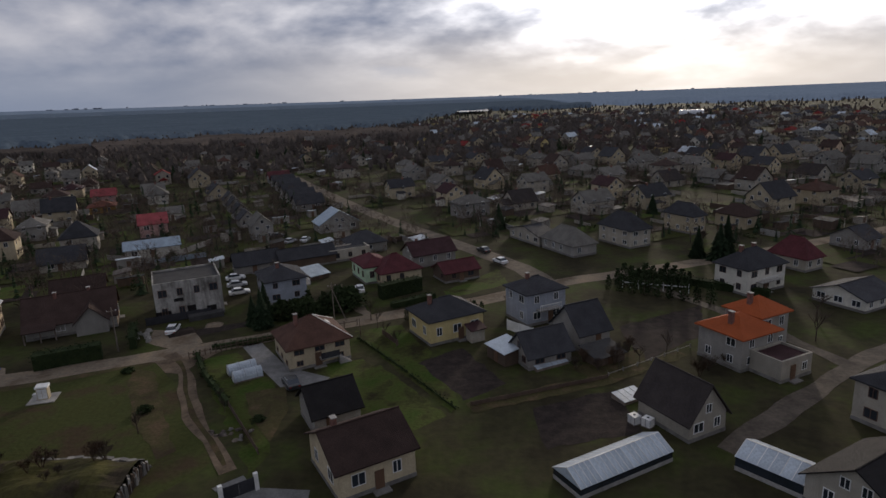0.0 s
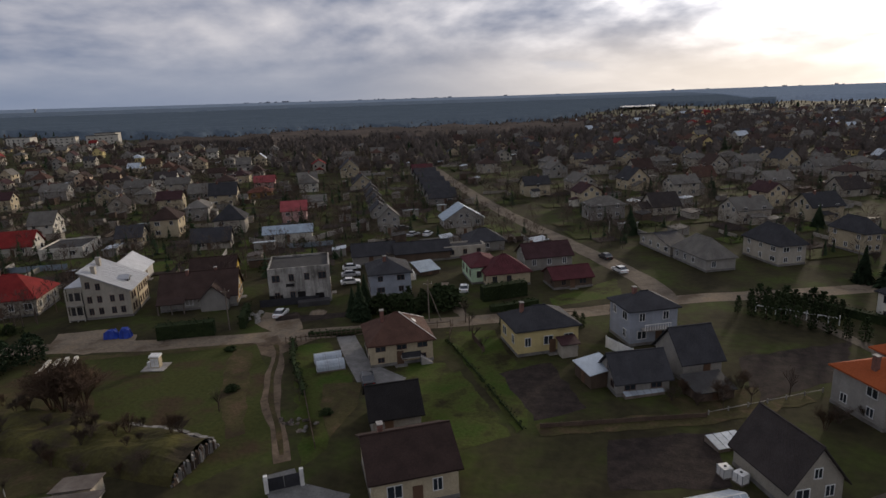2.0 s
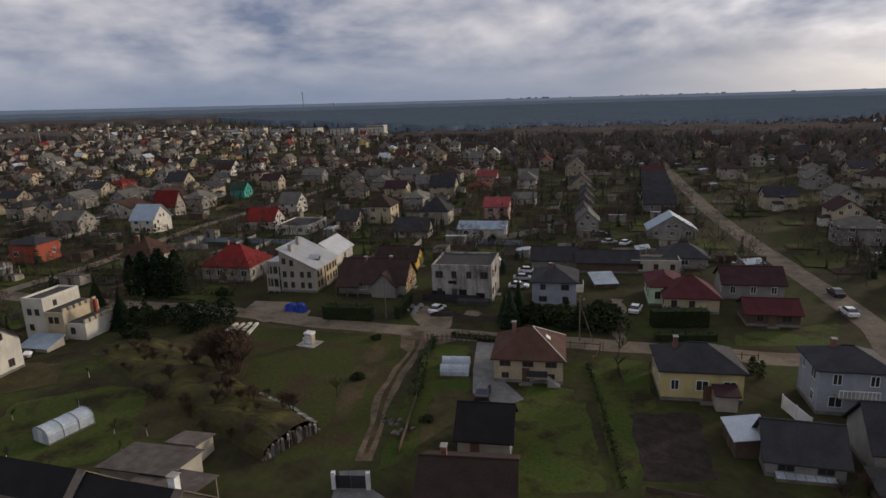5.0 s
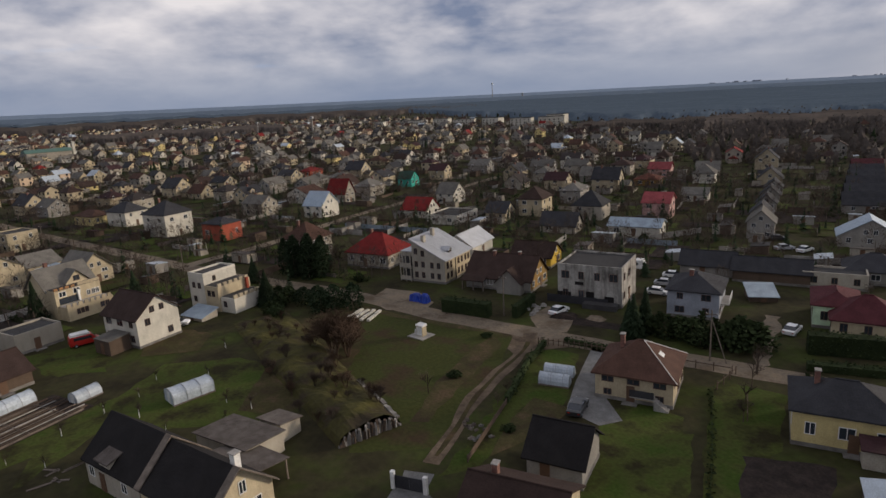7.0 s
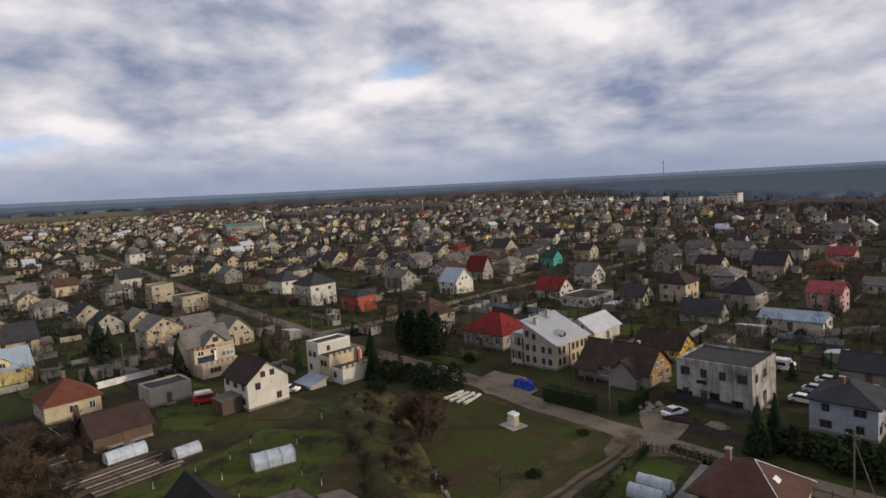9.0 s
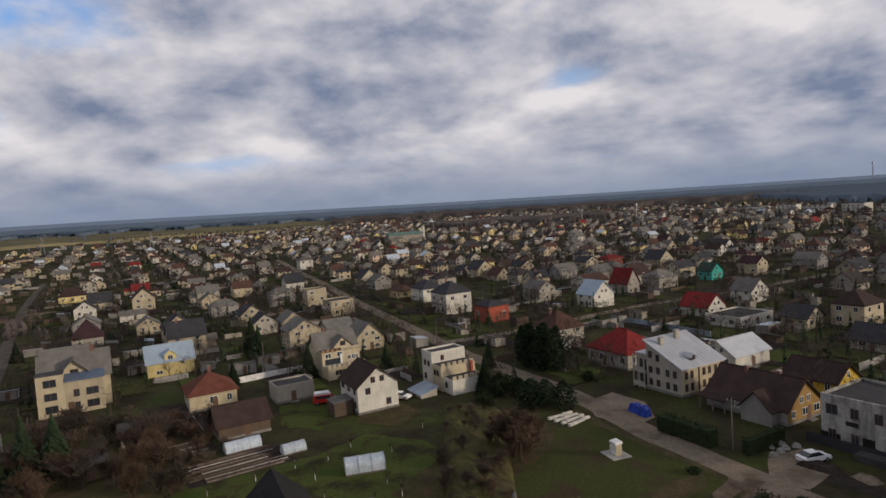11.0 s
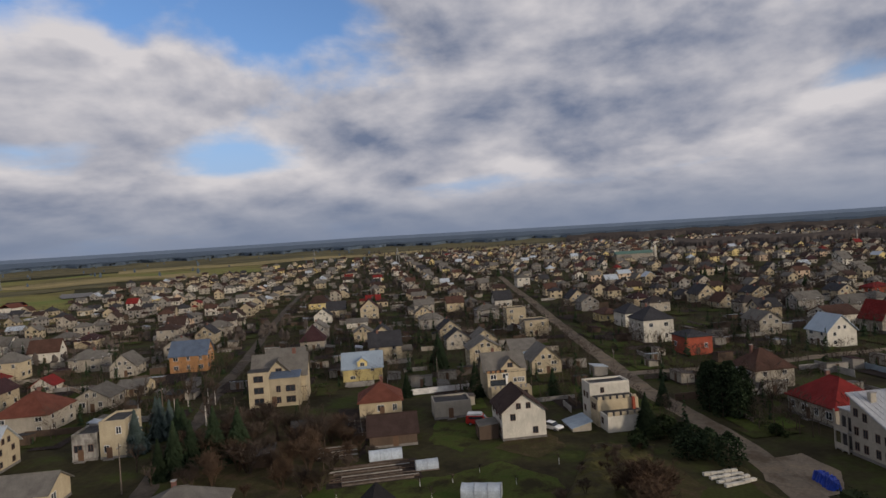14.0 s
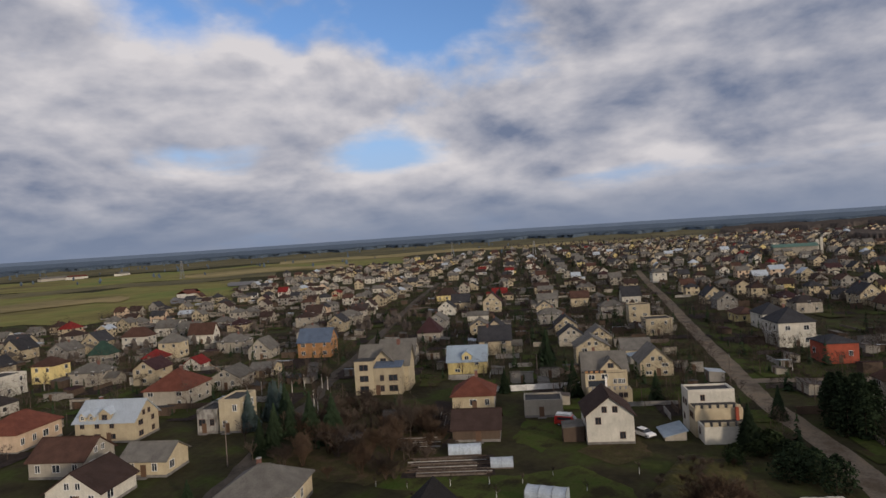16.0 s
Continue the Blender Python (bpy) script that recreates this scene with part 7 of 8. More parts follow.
# ---- the town round about: rows of garden houses ----
U1 = Vector((math.cos(radians(GRID)), math.sin(radians(GRID))))
U2 = Vector((-U1.y, U1.x))


def bearing(x, y):
    """Distance and direction of a place from the middle of the flight."""
    dx, dy = x - 15, y - 40
    return math.hypot(dx, dy), math.degrees(math.atan2(dy, dx)) % 360


EDGE_A = (0, 48, 60, 75, 88, 98, 104, 112, 120, 128, 134, 150, 165, 182, 196, 203, 208, 214, 222, 229, 236, 245, 262)
EDGE_R = (500, 800, 1000, 1050, 900, 640, 560, 520, 500, 560, 700, 1150, 1350, 1300, 1150, 1100, 1080, 960, 860, 600, 470, 400, 300)
_near = {}
for hx, hy, hr in HOUSES:
    _near.setdefault((int(hx // 40), int(hy // 40)), []).append((hx, hy, hr))
_roads = {}
for hx, hy, hr in ROAD_PTS:
    _roads.setdefault((int(hx // 40), int(hy // 40)), []).append((hx, hy, hr))


def is_free(x, y, r):
    cx, cy = int(x // 40), int(y // 40)
    for i in (-1, 0, 1):
        for j in (-1, 0, 1):
            for hx, hy, hr in _near.get((cx + i, cy + j), ()):
                if math.hypot(x - hx, y - hy) < hr + r:
                    return False
            for hx, hy, hr in _roads.get((cx + i, cy + j), ()):
                if math.hypot(x - hx, y - hy) < hr + r * 1.15:
                    return False
    return True


def room(x, y, r):
    """Room for a small thing: clear of house walls and of the streets."""
    cx, cy = int(x // 40), int(y // 40)
    for i in (-1, 0, 1):
        for j in (-1, 0, 1):
            if any(math.hypot(x - hx, y - hy) < hr * 0.72 + r for hx, hy, hr in _near.get((cx + i, cy + j), ())):
                return False
            if any(math.hypot(x - hx, y - hy) < hr + 0.6 + r for hx, hy, hr in _roads.get((cx + i, cy + j), ())):
                return False
    return True


def take(x, y, r):
    _near.setdefault((int(x // 40), int(y // 40)), []).append((x, y, r))


lots = []
_rng = random.Random(77)
for iu in range(-90, 60):
    for iv in range(-45, 70):
        u = iu * 18.0 + _rng.uniform(-3, 3) + (iv % 3) * 4
        v = iv * 25 + _rng.uniform(-3.5, 3.5)
        p = U1 * u + U2 * v
        r, a = bearing(p.x, p.y)
        keep = _rng.random()
        if r < 118 or not 46 < a < 256 or r > float(np.interp(a, EDGE_A, EDGE_R)) * _rng.uniform(0.86, 1.04):
            continue
        if keep < (0.10 if r < 420 else 0.2) + (0.35 if 92 < a < 124 and r > 230 else 0.0):
            continue
        lots.append((r, p.x, p.y))
lots.sort()

LIT = ("beige", "cream", "beige", "greyw", "greyw", "grey", "white", "grey", "beige", "cream", "greyw", "grey", "greyw")
TOP = ("slate", "slate", "charcoal", "brown", "darkbrown", "slate", "dark", "charcoal", "maroonk", "dark", "slate", "slate", "charcoal")
LITNAME = dict(white="white", cream="cream", beige="beige", greyw="pale grey", paleyel="yellow", grey="grey", pinkcream="peach", ochre="ochre", redbrick="red brick")
TOPNAME = dict(slate="grey", charcoal="charcoal", brown="brown", darkbrown="dark brown", redbrown="red-brown", maroonk="dark maroon", dark="dark", palesheet="pale metal", red="red")


def town_house_model(i):
    """One of the common house forms of the town, with wall, roof, chimney and single windows."""
    rng = random.Random(300 + i)
    W, D = rng.uniform(8.6, 11.4), rng.uniform(7.4, 9.2)
    two = rng.random() < 0.5
    eave = rng.uniform(4.0, 4.9) if two else rng.uniform(2.5, 3.0)
    kind = rng.choice(("gable", "gable", "hip", "gable", "hip"))
    top = eave + D / 2 * (rng.uniform(0.62, 0.95) if kind == "gable" else rng.uniform(0.5, 0.68))
    wk, rk = LIT[i % len(LIT)], TOP[(i * 5 + 2) % len(TOP)]
    base = tagged(new("house"), f"{LITNAME[wk]} {'two-storey house' if two else 'bungalow'} with a {TOPNAME[rk]} {'gable' if kind == 'gable' else 'hipped'} roof", "house", "houses of the town")
    g = gable_body(W, D, -0.5, eave, top - 0.01) if kind == "gable" else Geo().box(-W / 2, -D / 2, -0.5, W / 2, D / 2, eave)
    part("wall", g, WALL[wk], base)
    part("roof", roof_geo(W, D, eave, top, kind), ROOF[rk], base)
    cx = rng.uniform(-0.25, 0.25) * W
    part("chimney", Geo().box(cx - 0.3, -0.7, top - 1.2, cx + 0.3, -0.1, top + 0.7), BRICK, base)
    rows = 2 if two else 1
    for side in (0, 1, 2, 3):
        for r in range(rows):
            z = 0.9 + r * 2.6
            ln = W if side in (0, 2) else D
            for off in ((-ln * 0.27, ln * 0.27) if (side + r) % 2 == 0 or ln > 10 else (0.0,)):
                part("window", PLAIN_WINDOW, None, base, at=face_pose(side, off, W, D, z))
    if kind == "gable" and top - eave > 2.2:
        for side in (1, 3):
            part("window", PLAIN_WINDOW, None, base, at=face_pose(side, 0, W, D, eave + 0.3))
    if i % 3 == 0:
        # glazed porch or low wing on the long side
        px, pw, pd, ph = rng.uniform(-0.2, 0.2) * W, rng.uniform(2.4, 4.2), rng.uniform(1.6, 2.8), 2.3
        pr = part("porch", Geo().box(px - pw / 2, -D / 2 - pd, -0.4, px + pw / 2, -D / 2 + 0.02, ph), WALL["white" if i % 2 else wk], base)
        q = [(px - pw / 2 - 0.25, -D / 2 - pd - 0.25, ph - 0.05), (px + pw / 2 + 0.25, -D / 2 - pd - 0.25, ph - 0.05), (px + pw / 2 + 0.25, -D / 2, ph + 0.55), (px - pw / 2 - 0.25, -D / 2, ph + 0.55)]
        part("porch_roof", Geo().solid(q, [(p[0], p[1], p[2] + 0.12) for p in q]), ROOF[rk], pr)
    if i % 3 == 1:
        # garage or kitchen wing at one gable end, with its own lower roof
        ww, wd = rng.uniform(3.0, 4.5), D * rng.uniform(0.55, 0.75)
        wg = part("wing", gable_body(ww, wd, -0.4, 2.3, 3.7), WALL[wk], base, at=pose(W / 2 + ww / 2 - 0.02, rng.uniform(-0.5, 0.5), 0))
        part("wing_roof", roof_geo(ww, wd, 2.3, 3.7, "gable", 0.3), ROOF["slate" if i % 2 else rk], wg)
    if i % 4 == 2 and kind == "gable":
        dz, dh, yb = eave + 0.1, min(top - 0.2, eave + 2.2), -D / 2 + 0.15
        dr = part("dormer", gable_body(D / 2 - 0.2, 2.6, dz - 0.6, dh - 0.9, dh), WALL[wk], base, at=pose(-W * 0.1, yb / 2 - 0.05, 0, 0, 0, 90))
        part("dormer_roof", roof_geo(D / 2 - 0.1, 2.6, dh - 0.9, dh, "gable", 0.3), ROOF[rk], dr)
        part("window", PLAIN_WINDOW, None, dr, at=pose(-(D / 4 - 0.1), 0, dz - 0.2, 0, 0, -90))
    return base, W, D


def in_front(x, y):
    """True where a house would stand close before a street or one of the houses already placed."""
    d = Vector((x - 15, y - 45)).normalized()
    for s in (9, 17, 25, 32):
        px, py = x + d.x * s, y + d.y * s
        cx, cy = int(px // 40), int(py // 40)
        for i in (-1, 0, 1):
            for j in (-1, 0, 1):
                if any(math.hypot(px - hx, py - hy) < 7 for hx, hy, hr in _roads.get((cx + i, cy + j), ())):
                    return True
                if s < 24 and any(math.hypot(px - hx, py - hy) < 8 for hx, hy, hr in _hand.get((cx + i, cy + j), ())):
                    return True
    return False


_hand = {k: list(v) for k, v in _near.items()}
placed, first = 0, {}
far_lots = []
for r, x, y in lots:
    if not is_free(x, y, 11.5 if r < 260 else 8.5) or (r < 330 and in_front(x, y)):
        continue
    take(x, y, 7.5)
    if placed >= 130:
        far_lots.append((x, y))
        continue
    i = (placed * 7 + int(abs(x))) % 26
    yaw = GRID + random.Random(int(x * 3 + y)).choice((0, 0, 90, 90, 180, 270)) + random.Random(int(x)).uniform(-2, 2)
    if i in first:
        copy_thing(first[i], on_ground(x, y, yaw))
    else:
        first[i] = town_house_model(i)[0]
        first[i].matrix_basis = on_ground(x, y, yaw)
    placed += 1


def far_houses():
    """The many houses beyond, each with walls, roof, chimney and dark windows."""
    wk = ("white", "cream", "greyw", "beige", "paleyel", "grey", "pinkcream")
    rk = ("slate", "charcoal", "brown", "redbrown", "darkbrown", "palesheet", "red", "maroonk")
    mats = [WALL[k] for k in wk] + [ROOF[k] for k in rk] + [GLASS]
    g = Geo()
    for n, (x, y) in enumerate(far_lots):
        rng = random.Random(n * 13 + 5)
        W, D = rng.uniform(6.2, 9.2), rng.uniform(5.6, 7.6)
        eave = rng.choice((2.5, 2.9, 3.1, 4.4, 5.0))
        top = eave + D / 2 * rng.uniform(0.6, 0.95)
        m = on_ground(x, y, GRID + rng.choice((0, 90)) + rng.uniform(-3, 3))
        h = Geo()
        wi = rng.choice((0, 0, 1, 1, 1, 2, 2, 2, 2, 3, 3, 3, 3, 5, 5, 5, 4, 6, 5))
        ri = 7 + rng.choice((0, 0, 0, 0, 0, 1, 1, 1, 1, 2, 2, 2, 4, 4, 4, 4, 4, 5, 7, 0, 2, 1) if n % 40 else (6,))
        h.box(-W / 2, -D / 2, -0.5, W / 2, D / 2, eave, wi)
        kind = rng.choice(("gable", "gable", "hip"))
        rg = roof_geo(W, D, eave, top, kind)
        o = len(h.v)
        h.v += rg.v
        h.f += [tuple(k + o for k in f) for f in rg.f]
        h.m += [ri] * len(rg.f)
        if kind == "gable":
            for s in (-1, 1):
                px = s * W / 2
                tri = [(px, -D / 2, eave), (px, D / 2, eave), (px, 0, top)]
                h.face(tri if s > 0 else tri[::-1], wi)
        if rng.random() < 0.45:
            ww, wd, sx = rng.uniform(2.6, 4.4), D * rng.uniform(0.5, 0.75), rng.choice((-1, 1))
            cx = sx * (W / 2 + ww / 2 - 0.05)
            h.box(cx - ww / 2, -wd / 2, -0.4, cx + ww / 2, wd / 2, 2.2, wi)
            h.solid([(cx - ww / 2 - 0.2, -wd / 2 - 0.3, 2.15), (cx + ww / 2 + 0.2, -wd / 2 - 0.3, 2.15), (cx + ww / 2 + 0.2, wd / 2 + 0.3, 2.15), (cx - ww / 2 - 0.2, wd / 2 + 0.3, 2.15)],
                    [(cx - ww / 2 - 0.2, -0.05, 3.4), (cx + ww / 2 + 0.2, -0.05, 3.4), (cx + ww / 2 + 0.2, 0.05, 3.4), (cx - ww / 2 - 0.2, 0.05, 3.4)], ri)
        if rng.random() < 0.3:
            h.box(-1.3, -D / 2 - 1.8, -0.4, 1.3, -D / 2 + 0.02, 2.3, 0)
            h.box(-1.5, -D / 2 - 2.0, 2.3, 1.5, -D / 2, 2.45, ri)
        cx = rng.uniform(-0.25, 0.25) * W
        h.box(cx - 0.3, 0.1, top - 1, cx + 0.3, 0.7, top + 0.6, 9)
        for sy in (-1, 1):
            for c in (-0.28, 0.28):
                for z in ((1.0,) if eave < 4 else (0.9, 3.3)):
                    h.box(c * W - 0.6, sy * D / 2 - 0.04, z, c * W + 0.6, sy * D / 2 + 0.04, z + 1.2, 15)
                    h.box(sy * W / 2 - 0.04, c * D - 0.5, z, sy * W / 2 + 0.04, c * D + 0.5, z + 1.2, 15)
        o = len(g.v)
        g.v += [tuple(m @ Vector(p)) for p in h.v]
        g.f += [tuple(k + o for k in f) for f in h.f]
        g.m += h.m
    tagged(new("far_houses", g.mesh("far_houses", *mats)), "hundreds of pale houses of the town beyond", "houses", kind="stuff")


far_houses()

# gardens between the houses: plots, sheds, bare trees, conifers
def gardens():
    rng = random.Random(4242)
    plots, sheds, trees, dark = Geo(), Geo(), Geo(), Geo()
    near_sheds = 0
    spots = [(x, y, r) for r, x, y in lots if r < 900]
    for x, y, r in spots:
        for k in range(5 if r < 420 else 2):
            px, py = x + rng.uniform(-13, 13), y + rng.uniform(-14, 14)
            if not room(px, py, 3.0):
                continue
            w, d, m = rng.uniform(5, 13), rng.uniform(5, 11), rng.choice((0, 0, 1, 1, 2, 2, 2))
            q = on_ground(px, py, GRID + rng.uniform(-3, 3))
            z = 0.02 + rng.uniform(0, 0.02) + r * 0.0012
            plots.face([q @ Vector((sx * w / 2, sy * d / 2, z)) for sx, sy in ((-1, -1), (1, -1), (1, 1), (-1, 1))], m)
        for k in range(2 if r < 420 else 1):
            px, py = x + rng.uniform(-12, 12), y + rng.uniform(-13, 13)
            if not room(px, py, 2.2):
                continue
            w, d, h = rng.uniform(2.5, 6), rng.uniform(2.2, 3.6), rng.uniform(1.8, 2.7)
            q = on_ground(px, py, GRID + rng.choice((0, 90)))
            if near_sheds < 90 and r < 300:
                near_sheds += 1
                kind = rng.randrange(4)
                shed(px, py, w, d, GRID + rng.choice((0, 90)), h, h - 0.4, (WALL["grey"], WALL["darkwood"], WALL["greyw"], WALL["grey"])[kind], (ROOF["slate"], ROOF["felt"], TIN, ROOF["palesheet"])[kind],
                     ("grey rendered garden shed with a grey roof", "dark wooden garden shed with a felt roof", "whitish garage with a rusty sheet roof", "grey garden shed with a pale sheet roof")[kind], 0.2)
                continue
            s = Geo().solid([(-w / 2, -d / 2, -0.3), (w / 2, -d / 2, -0.3), (w / 2, d / 2, -0.3), (-w / 2, d / 2, -0.3)], [(-w / 2, -d / 2, h), (w / 2, -d / 2, h), (w / 2, d / 2, h - 0.4), (-w / 2, d / 2, h - 0.4)], rng.choice((0, 1, 1, 1, 0, 2)))
            s.solid([(-w / 2 - 0.2, -d / 2 - 0.2, h), (w / 2 + 0.2, -d / 2 - 0.2, h), (w / 2 + 0.2, d / 2 + 0.2, h - 0.45), (-w / 2 - 0.2, d / 2 + 0.2, h - 0.45)],
                    [(-w / 2 - 0.2, -d / 2 - 0.2, h + 0.1), (w / 2 + 0.2, -d / 2 - 0.2, h + 0.1), (w / 2 + 0.2, d / 2 + 0.2, h - 0.35), (-w / 2 - 0.2, d / 2 + 0.2, h - 0.35)], rng.choice((3, 3, 4, 4, 4, 5, 6)))
            o = len(sheds.v)
            sheds.v += [tuple(q @ Vector(p)) for p in s.v]
            sheds.f += [tuple(k2 + o for k2 in f) for f in s.f]
            sheds.m += s.m
        for k in range(26 if r < 300 else 22 if r < 420 else 12):
            px, py = x + rng.uniform(-13, 13), y + rng.uniform(-14, 14)
            if not room(px, py, 0.8):
                continue
            z0, h = gz(px, py), rng.choice((rng.uniform(1.6, 3.2), rng.uniform(2.8, 7.5)))
            if rng.random() < 0.22:
                fat = rng.uniform(0.16, 0.26)
                for b in range(70 if r < 300 else 24):
                    t = rng.random() ** 1.25
                    a, rr = rng.uniform(0, math.tau), (1 - t) * h * fat * rng.uniform(0.75, 1.1) + 0.1
                    c, sn, w = math.cos(a), math.sin(a), 0.12 + rr * 0.28
                    top, z = z0 + t * h * 0.97, z0 + max(0.1, t * h * 0.97 - rr * 0.45)
                    dark.face([(px, py, top + 0.15), (px + c * rr * 0.6 - sn * w, py + sn * rr * 0.6 + c * w, (top + z) / 2), (px + c * rr, py + sn * rr, z), (px + c * rr * 0.6 + sn * w, py + sn * rr * 0.6 - c * w, (top + z) / 2)])
                continue
            trees.rod((px, py, z0 - 0.2), (px, py, z0 + h * 0.5), 0.12, 0.07, 4)
            for b in range(80 if r < 300 else 30 if r < 420 else 14):
                t = rng.uniform(0.35, 1.0)
                a = rng.uniform(0, math.tau)
                rr = h * 0.42 * math.sin(min(1, 1.25 - t) * math.pi * 0.6) * rng.uniform(0.3, 1)
                c = Vector((px + rr * math.cos(a), py + rr * math.sin(a), z0 + t * h))
                d = Vector((math.cos(a) * 0.6, math.sin(a) * 0.6, rng.uniform(0.2, 1.0))).normalized() * rng.uniform(0.6, 1.5) * h * 0.16
                wv = d.orthogonal().normalized() * (0.05 if r < 300 else 0.11 if r < 420 else 0.2)
                trees.face([c - wv, c + wv, c + d * 1.15])
    fences, green = Geo(), Geo()
    for x, y, r in spots:
        if r > 480:
            continue
        for k in range(4):
            px, py = x + rng.uniform(-12, 12), y + rng.uniform(-13, 13)
            if not room(px, py, 4.0):
                continue
            q = on_ground(px, py, GRID + (0, 90)[k % 2] + rng.uniform(-1, 1))
            ln, h, mi = rng.uniform(5, 13), rng.uniform(0.9, 1.6), rng.choice((0, 0, 1, 1, 2, 3))
            if rng.random() < 0.35:
                for b in range(int(ln * 20)):
                    leaf(green, q @ Vector((rng.uniform(-ln, ln) / 2, rng.uniform(-0.35, 0.35), rng.uniform(0, h))), rng.uniform(0.3, 0.55), rng)
                continue
            f = Geo().box(-ln / 2, -0.05, -0.3, ln / 2, 0.05, h, mi)
            o = len(fences.v)
            fences.v += [tuple(q @ Vector(p)) for p in f.v]
            fences.f += [tuple(k2 + o for k2 in c) for c in f.f]
            fences.m += f.m
    tagged(new("garden_fences", fences.mesh("garden_fences", WOOD, CONCRETE, WALL["darkwood"], WALL["greyw"])), "many low garden fences between the plots", "fences", kind="stuff")
    tagged(new("garden_hedges", green.mesh("garden_hedges", HEDGE)), "many dark clipped hedges between the plots", "hedges", kind="stuff")
    tagged(new("garden_plots", plots.mesh("garden_plots", LAWN, DIRT, ROUGH)), "small lawns and dug beds between houses", "gardens", kind="stuff")
    tagged(new("garden_sheds", sheds.mesh("garden_sheds", WALL["grey"], WALL["darkwood"], WALL["greyw"], TIN, ROOF["slate"], ROOF["palesheet"], ROOF["maroonk"])), "many small sheds and garages in gardens", "sheds", kind="stuff")
    tagged(new("garden_trees", trees.mesh("garden_trees", TWIG)), "bare garden trees and bushes between houses", "trees", kind="stuff")
    tagged(new("garden_conifers", dark.mesh("garden_conifers", NEEDLE)), "dark conifers scattered among houses", "trees", kind="stuff")


take(-76, 84, 11)
take(-38, 103, 8)
gardens()
n_tree = 0
for r, x, y in lots:
    rng = random.Random(int(x * 11 + y * 5))
    px, py = x + rng.uniform(-12, 12), y + rng.uniform(-13, 13)
    if n_tree < 90 and room(px, py, 1.2):
        kind = rng.choice(("bare_tree", "bare_tree", "thicket", "spruce", "shrub", "thuja", "bare_tree", "birch"))
        plant(kind, px, py, dict(bare_tree=5, thicket=3.2, spruce=6.5, shrub=2.2, thuja=3.2, birch=7.5)[kind] * rng.uniform(0.8, 1.2), int(abs(x)))
        n_tree += 1

# ---- fields, woods and landmarks far off ----
def sector(name, mat, label, a0, a1, r0, r1, lift, category="field", steps=14, wave=0.06):
    """A piece of far land between two directions and two distances, laid over the terrain."""
    g = Geo()
    nr = 6
    for j in range(nr + 1):
        for i in range(steps + 1):
            a = a0 + (a1 - a0) * i / steps
            k = 1 + wave * math.sin(a * 0.55 + r0 * 0.01 + j)
            r = (r0 + (r1 - r0) * j / nr) * (k if 0 < i < steps else 1)
            x, y = 15 + r * math.cos(radians(a)), 40 + r * math.sin(radians(a))
            g.v.append((x, y, gz(x, y) + lift))
    n = steps + 1
    g.f = [(j * n + i, (j + 1) * n + i, (j + 1) * n + i + 1, j * n + i + 1) for j in range(nr) for i in range(steps)]
    return tagged(new(name, g.mesh(name, mat)), label, category, kind="structure")


sector("field", FIELD_G, "green winter wheat field beyond the houses", 229, 262, 420, 800, 0.3)
sector("field", FIELD_B, "brown-green fallow strip across the plain", 226, 262, 790, 900, 0.5, wave=0.03)
sector("field", FIELD_G, "long green field with wet patches", 214, 262, 890, 1230, 0.6, wave=0.03)
sector("field", FIELD_Y, "pale yellow stubble field in sunlight", 219, 234, 930, 1010, 1.0)
sector("field", FIELD_Y, "yellow stubble strips far off", 186, 226, 1180, 1330, 0.9, wave=0.03)
sector("field", FIELD_B, "brown and grey fallow land", 185, 262, 1310, 1950, 0.8, wave=0.03)
sector("field", FIELD_Y, "narrow yellow strip inside the wheat", 238, 249, 585, 625, 0.9)
sector("wet_patch", PAVING, "pale flooded patch in the wheat", 227.5, 230, 668, 690, 1.2)
sector("wet_patch", PAVING, "pale flooded patch in the wheat", 232, 234.5, 505, 520, 1.2)


def canopy(name, mat, label, a0, a1, near, r1, h, steps, rings, seed):
    """Far woodland: an uneven canopy raised over the land, with a steep edge; near is one distance or directions with distances."""
    rng = random.Random(seed)
    g = Geo()
    for j in range(rings + 1):
        for i in range(steps + 1):
            a = a0 + (a1 - a0) * i / steps
            r0 = near if isinstance(near, (int, float)) else float(np.interp(a, near[0], near[1]))
            fade = 1.0 if r1 < r0 * 1.4 else 1 - j / rings
            rr = r0 * (r1 / r0) ** (j / rings) * (1 + (0.03 * math.sin(a * 0.9 + seed) + 0.02 * math.sin(a * 2.3) + rng.uniform(-0.012, 0.012)) * fade)
            x, y = 15 + rr * math.cos(radians(a)), 40 + rr * math.sin(radians(a))
            top = -1.0 if j == 0 else h * rng.uniform(0.86, 1.04) if j < 3 else h
            g.v.append((x, y, gz(x, y) + top))
    n = steps + 1
    g.f = [(j * n + i, (j + 1) * n + i, (j + 1) * n + i + 1, j * n + i + 1) for j in range(rings) for i in range(steps)]
    me = g.mesh(name, mat)
    me.polygons.foreach_set("use_smooth", [True] * len(me.polygons))
    return tagged(new(name, me), label, "woods", kind="stuff")


